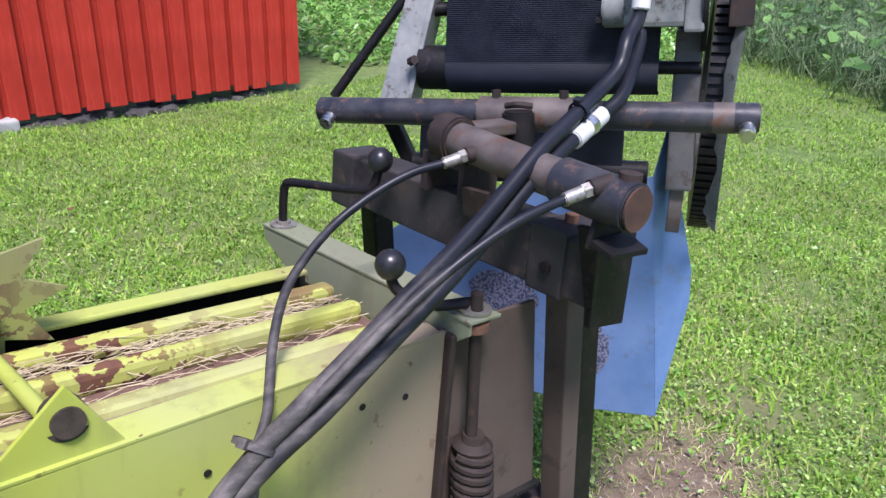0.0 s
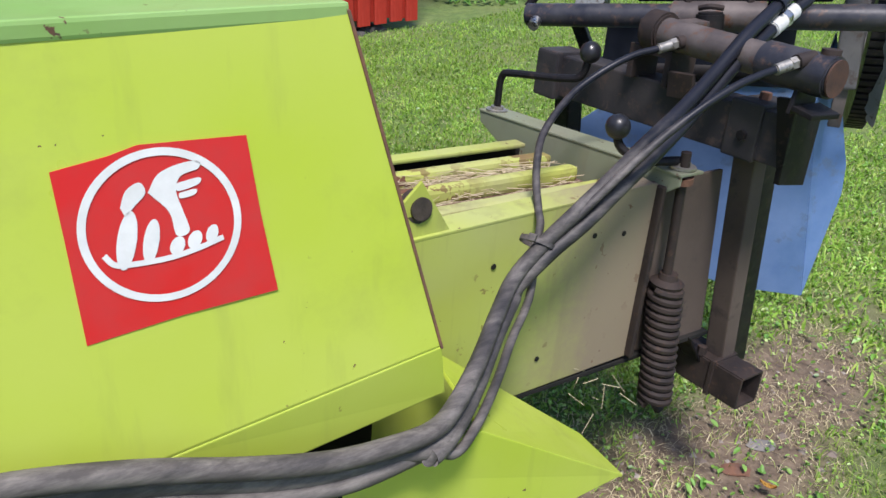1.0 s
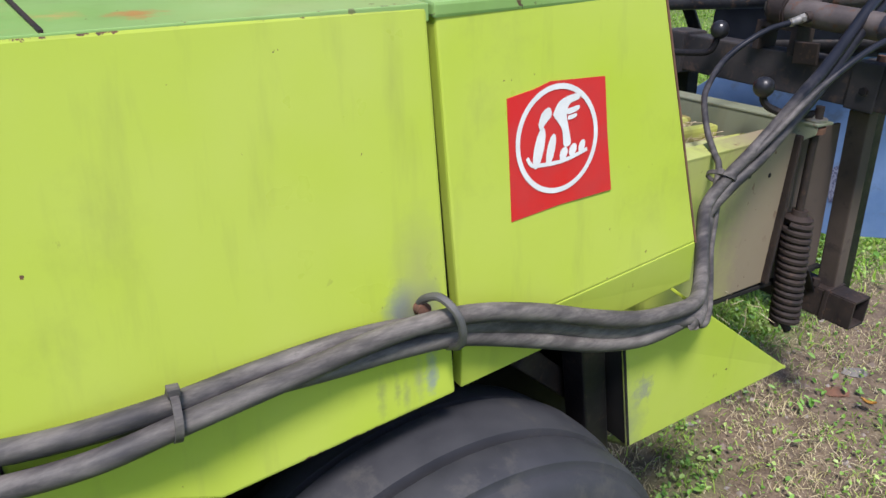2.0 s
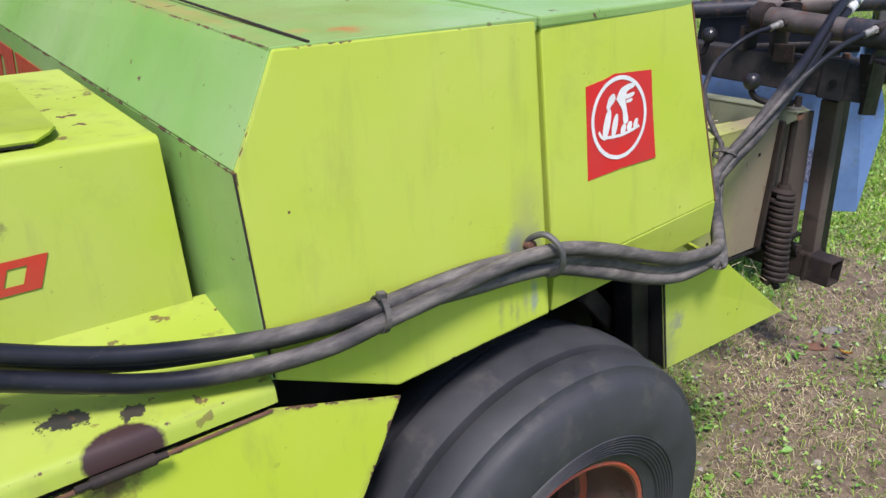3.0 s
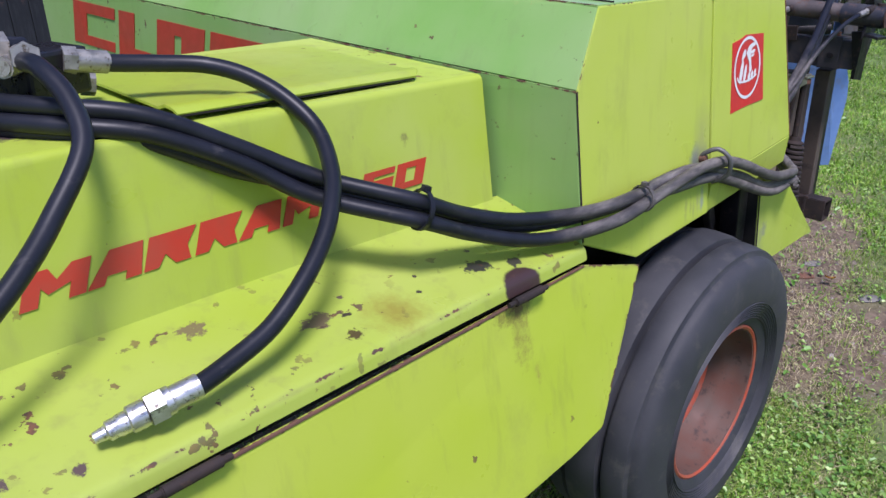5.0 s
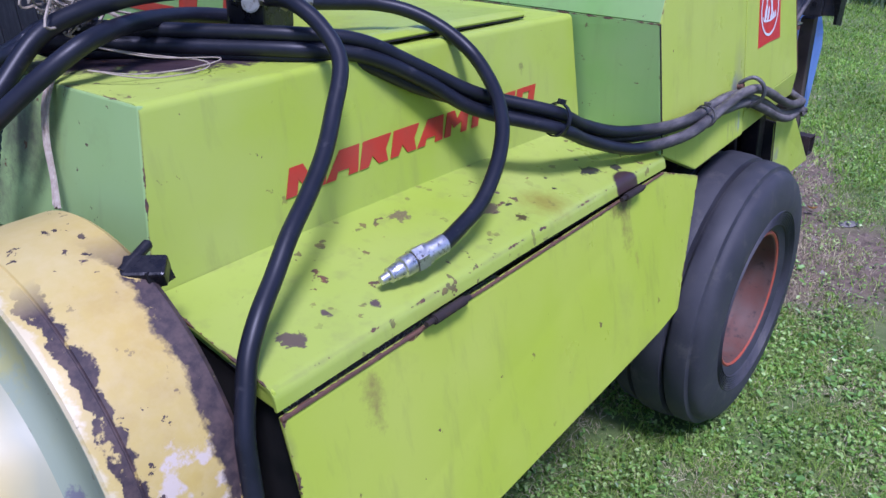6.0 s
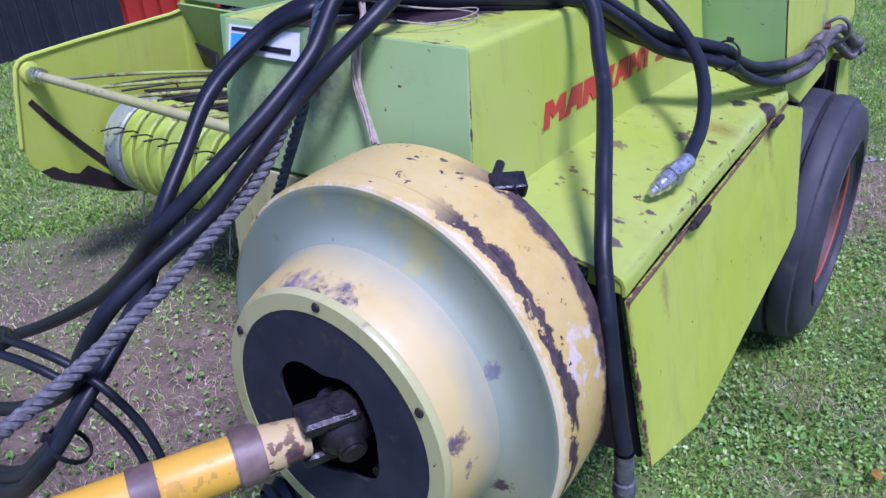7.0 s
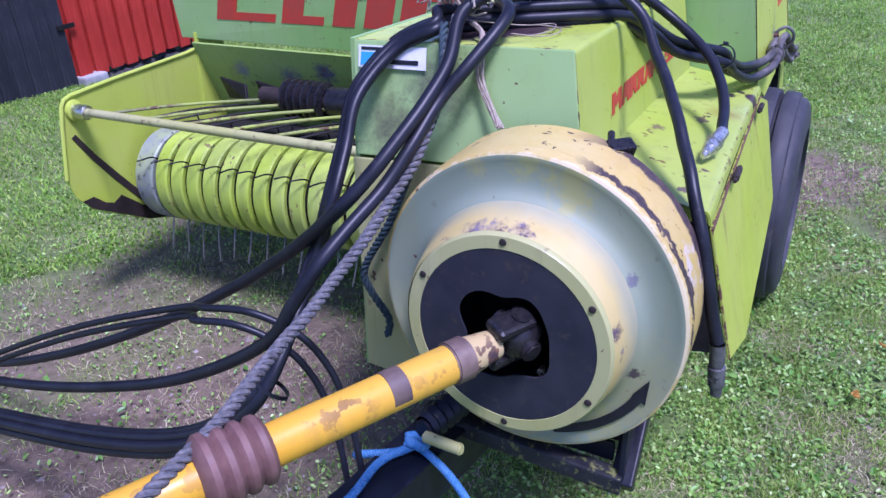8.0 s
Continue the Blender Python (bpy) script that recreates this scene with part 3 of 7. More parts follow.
def coil(pts, r, turns, strands=3, strand=0.5, bm=None, sub=8, seg=7, only=None):
    """A laid rope: strands wound round the line pts."""
    bm = bm or bmesh.new()
    ps = glide(pts, sub)
    dist = [0.0]
    for a, b in zip(ps, ps[1:]):
        dist.append(dist[-1] + (b - a).length)
    n = max(int(turns * 12), 20)
    for s in range(strands) if only is None else (only,):
        line = []
        for i in range(n + 1):
            u = dist[-1] * i / n
            j = min(max(k for k in range(len(dist)) if dist[k] <= u + 1e-9), len(ps) - 2)
            w = (u - dist[j]) / max(dist[j + 1] - dist[j], 1e-9)
            q, d = ps[j].lerp(ps[j + 1], w), (ps[j + 1] - ps[j]).normalized()
            ax = frame_axes(d)
            a = 2 * math.pi * (turns * i / n + s / strands)
            line.append(q + (ax.col[0] * math.cos(a) + ax.col[1] * math.sin(a)) * r * 0.58)
        sweep(line, r * strand, bm, seg, 1, 0, False)
    return bm


def lathe(profile, at, axis, bm=None, seg=56, close=False):
    """Turns (along, radius) pairs round an axis through at."""
    bm = bm or bmesh.new()
    m = frame_axes(axis)
    at = V(at)
    rings = []
    for h, r in profile:
        rings.append([bm.verts.new(at + m.col[2] * h + (m.col[0] * math.cos(a) + m.col[1] * math.sin(a)) * max(r, 1e-4)) for a in (2 * math.pi * k / seg for k in range(seg))])
    pairs = list(zip(rings, rings[1:])) + ([(rings[-1], rings[0])] if close else [])
    for a, b in pairs:
        for k in range(seg):
            bm.faces.new((a[k], a[(k + 1) % seg], b[(k + 1) % seg], b[k]))
    return bm


def cable_tie(at, d, r, parent, mat=None):
    """A plastic tie round a bundle, with its head."""
    at, d = V(at), V(d).normalized()
    bm = lathe([(-0.004, r), (-0.004, r + 0.003), (0.004, r + 0.003), (0.004, r)], at, d, seg=20, close=True)
    m = frame_axes(d)
    block(at + m.col[1] * (r + 0.004), (0.006, 0.005, 0.006), m, bm, 0.001)
    return part("cable_tie", bm, mat or hose_mat, parent, "black plastic cable tie", True)


def laid_rope(parent, pts, r, turns, mat, strand=0.47):
    """Three strands wound round one another."""
    for s in range(3):
        part("strand", coil(pts, r, turns, 3, strand, only=s), mat, parent, smooth=True)


# ---- ground and barn ----
def ground_z(x, y):
    s = min(max((y - 4.0) / 2.2, 0), 1)
    n = noise.noise((x * 0.9, y * 0.9, 0)) * 0.012 + noise.noise((x * 3.1, y * 3.1, 5)) * 0.006
    far = max(0.0, math.hypot(x - 2.5, y - 1) - 11)
    return -0.15 * s * s * (3 - 2 * s) * (1.0 if x < -1 else max(0.0, 1 - (x + 1) / 2)) + n + far * 0.05 * (1 if far < 40 else 40 / far)


def dirt_amount(x, y):
    """1 on trodden earth, 0 on grass."""
    d = V((x, y, 0)) - V((-0.667, 0.026, 0))
    u, v = d.x * -0.762 + d.y * -0.648, d.x * 0.648 + d.y * -0.762
    n = noise.noise((x * 2.3, y * 2.3, 1)) * 0.5 + noise.noise((x * 7, y * 7, 2)) * 0.35
    a = 0.0
    for cu, cv, ru, rv, s in ((1.45, -1.35, 0.85, 1.0, 1.0), (2.3, -0.75, 0.9, 0.5, 0.85), (-1.15, -0.1, 0.55, 0.3, 0.9), (-0.45, -0.45, 0.9, 0.45, 1.0),
                              (0.6, -0.9, 1.2, 0.7, 1.0), (-1.6, 0.35, 0.6, 0.5, 0.45), (0.15, 0.75, 0.5, 0.3, 0.35), (-0.5, 0.55, 0.5, 0.25, 0.55), (1.9, -1.55, 0.9, 0.8, 1.0), (1.2, -2.0, 0.6, 0.5, 0.8), (-1.2, 0.12, 0.65, 0.42, 1.1), (-1.8, 0.3, 0.6, 0.4, 0.5), (-1.5, -0.25, 0.65, 0.36, 1.2), (-2.1, -0.36, 0.65, 0.34, 0.95), (-2.65, -0.5, 0.6, 0.3, 0.65), (-0.95, -0.08, 0.5, 0.28, 0.95), (0.85, -2.5, 0.9, 0.5, 0.7), (-0.85, 0.5, 0.5, 0.28, 0.75), (0.9, 0.42, 0.6, 0.2, 0.6), (1.95, 0.1, 0.45, 0.3, 0.65), (-1.2, 0.95, 0.5, 0.25, 0.55), (2.5, -1.2, 0.9, 0.9, 1.0), (1.5, -2.3, 1.5, 1.2, 0.72), (2.6, -2.4, 1.2, 1.2, 0.7), (2.0, 0.2, 0.4, 0.25, 0.35)):
        q = ((u - cu) / ru) ** 2 + ((v - cv) / rv) ** 2
        a = max(a, s * math.exp(-q * 1.1))
    return min(max((a - 0.35) * 2.2 + n * 0.9, 0), 1)


def ground_sheet():
    xs = np.unique(np.round(np.concatenate([np.linspace(-60, -9, 12), np.linspace(-9, 7, 161), np.linspace(7, 60, 14)]), 4))
    ys = np.unique(np.round(np.concatenate([np.linspace(-60, -5, 12), np.linspace(-5, 11, 161), np.linspace(11, 90, 18)]), 4))
    me = bpy.data.meshes.new("ground")
    verts = [(x, y, ground_z(x, y)) for y in ys for x in xs]
    w = len(xs)
    me.from_pydata(verts, [], [(j * w + i, j * w + i + 1, (j + 1) * w + i + 1, (j + 1) * w + i) for j in range(len(ys) - 1) for i in range(w - 1)])
    col = me.attributes.new("earth", "FLOAT", "POINT")
    col.data.foreach_set("value", [dirt_amount(v[0], v[1]) for v in verts])
    me.shade_smooth()
    k = Mat("lawn_soil", 0.95)
    at = k.n("ShaderNodeAttribute")
    at.attribute_name = "earth"
    turf = k.mix(k.ramp(k.noise(9, 5, 0.7), 0.35, 0.65), (0.07, 0.125, 0.022), (0.15, 0.22, 0.05))
    turf = k.mix(k.ramp(k.noise(1.1, 3), 0.4, 0.7, 0, 0.4), turf, (0.21, 0.21, 0.08))
    earth = k.mix(k.ramp(k.noise(14, 6, 0.75), 0.35, 0.65), (0.085, 0.060, 0.040), (0.22, 0.165, 0.110))
    earth = k.mix(k.ramp(k.noise(60, 4, 0.7, seed=2), 0.58, 0.72, 0, 0.6), earth, (0.36, 0.30, 0.20))
    k.bump(k.noise(70, 5, 0.7), 0.7, 0.012)
    k.bump(k.noise(12, 4, 0.7), 0.5, 0.03)
    me.materials.append(k.done(k.mix(at.outputs["Fac"], turf, earth)))
    return tagged(new("ground", me), "lawn with worn earth patches round the machine", "ground", kind="structure")


ground_sheet()

WALL_A, WALL_B = V((-1.36, 7.37, 0)), V((-3.37, 5.38, 0))
WD = (WALL_B - WALL_A).normalized()                    # along the barn wall, towards the black boards
WN = V((-WD.y, WD.x, 0))
if WN.dot(V((1, -1, 0))) < 0:
    WN = -WN
WAX = Matrix((WD, WN, V((0, 0, 1)))).transposed()


def board_paint(name, a, b):
    k = Mat(name, 0.8)
    k.b.inputs["Specular IOR Level"].default_value = 0.2
    info = k.n("ShaderNodeObjectInfo")
    c = k.mix(k.ramp(info.outputs["Random"], 0, 1, 0, 0.6), a, b)
    c = k.mix(k.ramp(k.noise(30, 5, 0.7, stretch=(4, 4, 0.12)), 0.45, 0.75, 0, 0.5), c, tuple(q * 0.6 for q in a))
    c = k.mix(k.ramp(k.noise(2.4, 4, 0.6, seed=3.0), 0.42, 0.7, 0, 0.45), c, tuple(q * 0.55 for q in a))
    c = k.mix(k.ramp(k.noise(14, 5, 0.7, stretch=(3, 3, 0.3), seed=6.0), 0.5, 0.8, 0, 0.35), c, tuple(min(q * 1.15 + 0.05, 1) for q in b))
    c = k.mix(k.ramp(k.noise(11, 6, 0.7), 0.64, 0.72, 0, 0.6), c, (0.16, 0.09, 0.07))
    k.bump(k.noise(45, 4, 0.6, stretch=(6, 6, 0.1)), 0.5, 0.004)
    return k.done(c)


barn_red, barn_black = board_paint("falu_red_boards", (0.44, 0.036, 0.020), (0.52, 0.050, 0.026)), board_paint("black_boards", (0.022, 0.023, 0.028), (0.04, 0.042, 0.05))


def barn():
    b = thing("barn", "red board-and-batten barn with black plank doors on stone footings", "barn", Matrix.Identity(4))
    back = block(WALL_A + WD * 3.5 - WN * 0.12 + V((0, 0, 2.0)), (3.42, 0.06, 2.02), WAX, None, 0)
    part("wall", back, barn_black, b, "dark backing of the boarded wall")
    part("side_wall", block(WALL_A - WN * 1.6 + WD * 0.06 + V((0, 0, 2.0)), (0.05, 1.55, 2.0), WAX, None, 0), barn_red, b)
    part("roof", plate([WALL_A - WD * 0.5 + WN * 0.5 + V((0, 0, 4.0)), WALL_A + WD * 7.5 + WN * 0.5 + V((0, 0, 4.0)), WALL_A + WD * 7.5 - WN * 4 + V((0, 0, 6.4)), WALL_A - WD * 0.5 - WN * 4 + V((0, 0, 6.4))], 0.12, (0, 0, 1)), barn_black, b)
    wide, gap = block((0, 0, 2.0), (0.068, 0.014, 2.02), WAX, None, 0.003), block((0, 0, 2.0), (0.06, 0.010, 2.0), WAX, None, 0.002)
    mw, mg = bpy.data.meshes.new("board"), bpy.data.meshes.new("board")
    for bm, me in ((wide, mw), (gap, mg)):
        bm.to_mesh(me)
        bm.free()
    rnd = random.Random(4)
    length = (WALL_B - WALL_A).length
    n = int(length / 0.19) + 1
    pitch = length / n
    for i in range(n):
        for me, off, s in ((mw, 0.0, 0.032), (mg, 0.5, -0.012)):
            me2 = me
            ob = new("board", me2)
            ob.parent = b
            ob.location = WALL_A + WD * (pitch * (i + 0.36 + off)) + WN * (s - 0.02 + rnd.uniform(-0.003, 0.003)) + V((0, 0, -0.03 + rnd.uniform(-0.02, 0.015)))
    mw.materials.append(barn_red)
    mg.materials.append(barn_red)
    bk = block((0, 0, 2.0), (0.072, 0.012, 2.1), WAX, None, 0.004)
    mk = bpy.data.meshes.new("plank")
    bk.to_mesh(mk)
    bk.free()
    mk.materials.append(barn_black)
    for i in range(28):
        ob = new("plank", mk)
        ob.parent = b
        ob.location = WALL_B + WD * (0.08 + 0.15 * i) + WN * (0.03 + rnd.uniform(-0.002, 0.002)) + V((0, 0, -0.08 + rnd.uniform(-0.008, 0.008)))
    part("hinge", block(WALL_B + WD * 0.0 + WN * 0.055 + V((0, 0, 0.42)), (0.09, 0.008, 0.02), WAX), iron, b, "black strap hinge")
    for i, (d, wdt, h) in enumerate(((2.68, 0.13, 0.15),)):
        part("footing", block(WALL_A + WD * d + WN * -0.02 + V((0, 0, -0.12 - 0.02 * (i == 0))), (wdt, 0.13, h * 0.75), WAX, None, 0.02), concrete, b, "pale concrete footing block")
    rn = random.Random(9)
    for i in range(26):
        bm = bmesh.new()
        bmesh.ops.create_icosphere(bm, subdivisions=2, radius=1)
        at = WALL_A + WD * rn.uniform(0.2, 2.55) - WN * rn.uniform(0.0, 0.3)
        s = rn.uniform(0.05, 0.12)
        for v in bm.verts:
            v.co = v.co * s * (1 + 0.35 * noise.noise(v.co * 1.7 + V((i * 7.0, 0, 0)))) * V((1.3, 1.0, 0.7)) + at + V((0, 0, -0.15))
        part("stone", bm, stone_mat, b, smooth=True)


barn()


# ---- the baler ----
baler = thing("baler", "lime green square baler, worn paint and rust chips, on grass", "baler")


def sy(z, c=0.081):
    """The flared side of the upper shroud."""
    return c - 0.14 * z


def by(z):
    """The flared side of the front box."""
    return -0.079 - 0.175 * z


def shroud():
    def s(x, z, c=0.081):
        return (x, sy(z, c), z)
    part("side_door", plate([s(0.508, 1.311), s(0.573, 1.176), s(0.556, 0.895), s(0.368, 0.820), s(0.059, 0.846), s(0.083, 1.322)], 0.022, (0, 1, 0), None, 0.004), lime, baler)
    bm = plate([s(0.070, 1.320, 0.077), s(-0.305, 1.336, 0.076), s(-0.413, 0.952, 0.075), s(-0.101, 0.919, 0.076), s(0.045, 0.903, 0.078)], 0.022, (0, 1, 0), None, 0.004)
    rear = part("rear_side_panel", bm, lime, baler)
    plate_low = plate([s(-0.413, 0.952, 0.075), (-0.430, -0.066, 0.876), (0.040, -0.051, 0.838), s(0.045, 0.903, 0.078), s(-0.101, 0.919, 0.076)], 0.02, (0, 1, -0.3), None, 0.002)
    part("lower_flange", plate_low, lime, rear)
    # hem along the rear edge
    part("edge_strip", plate([s(-0.303, 1.334, 0.0775), s(-0.307, 1.334, 0.0775), s(-0.415, 0.950, 0.0765), s(-0.411, 0.950, 0.0765)], 0.004, (0, 1, 0)), rust, rear, "rusted rear edge")
    top = [(0.512, -0.104, 1.312), (0.080, -0.104, 1.325), (0.082, -1.0, 1.330), (0.40, -2.35, 1.33), (0.515, -2.35, 1.30)]
    part("top_sheet", plate(top, 0.02, (0, 0, 1)), green, baler, "faded green top sheet")
    part("top_lid", plate([(0.074, -0.103, 1.326), (-0.306, -0.110, 1.341), (-0.306, -0.85, 1.35), (0.074, -0.85, 1.336)], 0.018, (0, 0, 1), None, 0.004), green, baler, "faded green hinged top lid")
    part("front_slope", plate([(0.510, -0.1045, 1.311), (0.575, -0.0860, 1.176), (0.612, -2.38, 1.174), (0.53, -2.35, 1.306)], 0.012, (1, 0, 0.5)), green, baler, "faded green sloping front sheet")
    face = part("front_face", plate([(0.575, -0.0860, 1.174), (0.560, -0.0470, 0.895), (0.61, -2.36, 0.905), (0.612, -2.40, 1.170)], 0.012, (1, 0, 0)), green, baler, "faded green upright front sheet")
    # block marks in the place of the maker's name, 14 cm high
    rnd = random.Random(2)
    for y0, w, notch in ((-2.15, 0.30, 1), (-1.82, 0.20, 2), (-1.58, 0.26, 3), (-1.29, 0.26, 3), (-1.0, 0.24, 1)):
        def q(y, z):
            s, f = (-y - 0.06) / 2.32, (z - 0.892) / 0.278
            return ((0.565 + 0.045 * s) * (1 - f) + (0.574 + 0.038 * s) * f + 0.003, y + 0.25 * (z - 0.985), z)
        if notch == 1:
            outline = [q(y0, 0.99), q(y0 + w, 0.99), q(y0 + w, 1.022), q(y0 + 0.1, 1.022), q(y0 + 0.1, 1.095), q(y0 + w, 1.095), q(y0 + w, 1.13), q(y0, 1.13)]
        elif notch == 2:
            outline = [q(y0, 0.99), q(y0 + w, 0.99), q(y0 + w, 1.022), q(y0 + 0.1, 1.022), q(y0 + 0.1, 1.13), q(y0, 1.13)]
        else:
            outline = [q(y0, 0.99), q(y0 + 0.10, 0.99), q(y0 + 0.10, 1.095), q(y0 + 0.14, 1.095), q(y0 + 0.14, 0.99), q(y0 + w, 0.99), q(y0 + w, 1.13), q(y0, 1.13)]
        part("letter_block", plate(outline, 0.002, (1, 0, 0), None, 0), red_letter, face, "red block lettering film")
    # added near-black strip that closes the seam and paints its shade
    part("seam_shade_strip", plate([(0.125, -0.135, 1.30), (0.02, -0.135, 1.30), (0.005, -0.085, 0.86), (0.11, -0.085, 0.86)], 0.01, (0, 1, 0)), shade_black, baler, "near-black strip standing for the shade in the door seam")
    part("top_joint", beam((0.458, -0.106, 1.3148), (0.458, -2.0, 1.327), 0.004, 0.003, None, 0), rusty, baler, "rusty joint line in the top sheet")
    # added near-black sheets stand for the unlit inside and stop see-through
    part("rear_shade_sheet", plate([(-0.30, -0.13, 1.31), (-0.30, -0.85, 1.33), (-0.38, -0.85, 1.0), (-0.38, -0.12, 1.0)], 0.01, (-1, 0, 0)), shade_black, baler)
    part("wheel_shade_sheet", plate([(0.55, -0.27, 0.98), (-0.45, -0.27, 0.98), (-0.45, -0.27, 0.42), (0.55, -0.27, 0.42)], 0.02, (0, 1, 0)), shade_black, baler, "near-black sheet standing for the shade behind the wheel")
    part("front_shade_sheet", plate([(0.55, -0.10, 0.86), (0.55, -0.85, 0.86), (0.55, -0.85, 0.45), (0.55, -0.10, 0.45)], 0.02, (1, 0, 0)), shade_black, baler)


shroud()


def emblem():
    """The maker's red sticker: a ring and plain blots, no lettering."""
    n = V((0, 1, 0.14)).normalized()

    def at(u, w, lift):
        z = 1.0 + w
        return V((u, sy(z, 0.0768), z)) + n * lift
    film = part("sticker", plate([at(-0.030, 0.211, 0.0012), at(-0.075, 0.219, 0.0012), at(-0.10, 0.226, 0.0012), at(-0.195, 0.225, 0.0012), at(-0.203, 0.15, 0.0012), at(-0.2145, 0.069, 0.0012), at(-0.12, 0.064, 0.0012), at(-0.037, 0.055, 0.0012), at(-0.033, 0.15, 0.0012)], 0.0012, n, None, 0), red_film, baler, "red sticker with a torn edge")
    c = (-0.113, 0.152)
    bm = bmesh.new()
    for lo, hi in ((0.0635, 0.0705),):
        vs = [[bm.verts.new(at(c[0] - math.cos(a) * r * 1.0, c[1] + math.sin(a) * r, 0.0022)) for a in (2 * math.pi * k / 64 for k in range(64))] for r in (lo, hi)]
        for k in range(64):
            bm.faces.new((vs[0][k], vs[0][(k + 1) % 64], vs[1][(k + 1) % 64], vs[1][k]))
    part("ring", bm, white_film, film, "white ring")

    def blot(pts, name="mark"):
        bm = bmesh.new()
        ps = glide([V((*p, 0)) for p in pts + [pts[0]]], 5)[:-1]
        bm.faces.new([bm.verts.new(at(c[0] - p.x, c[1] + p.y, 0.0022)) for p in ps])
        bmesh.ops.triangulate(bm, faces=bm.faces)
        part(name, bm, white_film, film, "white plain mark")
    blot([(-0.010, 0.032), (0.000, 0.047), (0.018, 0.054), (0.036, 0.055), (0.035, 0.048), (0.019, 0.043), (0.014, 0.030), (0.018, 0.012), (0.022, -0.008), (0.010, -0.010), (0.006, 0.012)])
    blot([(-0.034, 0.022), (-0.028, 0.036), (-0.016, 0.042), (-0.012, 0.032), (-0.022, 0.022), (-0.030, 0.014)])
    blot([(0.014, 0.037), (0.035, 0.040), (0.034, 0.034), (0.016, 0.030)])
    blot([(0.016, 0.028), (0.031, 0.030), (0.030, 0.025), (0.017, 0.023)])

    def stroke(pts, w=0.0030):
        """A flat ribbon of even width along a curve."""
        bm, rows = bmesh.new(), []
        ps = glide([V((*p, 0)) for p in pts], 6)
        for i, p in enumerate(ps):
            d = (ps[min(i + 1, len(ps) - 1)] - ps[max(i - 1, 0)]).normalized()
            o = V((-d.y, d.x, 0)) * w
            rows.append([bm.verts.new(at(c[0] - e.x, c[1] + e.y, 0.0022 + 0.00002 * (i % 7))) for e in (p + o, p - o)])
        for u, w2 in zip(rows, rows[1:]):
            bm.faces.new((u[0], u[1], w2[1], w2[0]))
        part("mark", bm, white_film, film, "white plain mark")
    # tall and low ovals along a rising line
    stroke([(-0.052, -0.018), (-0.044, -0.028), (-0.028, -0.030), (0.0, -0.030), (0.026, -0.026), (0.052, -0.019)], 0.0026)
    for x, y, h, w in ((-0.032, -0.008, 0.026, 0.0085), (-0.012, -0.012, 0.020, 0.0070), (0.010, -0.020, 0.0085, 0.0068), (0.026, -0.017, 0.0085, 0.0066), (0.042, -0.014, 0.0085, 0.0058)):
        blot([(x + math.cos(q) * w + math.sin(q) * h * 0.22, y + math.sin(q) * h) for q in (2 * math.pi * i / 10 for i in range(10))])


emblem()


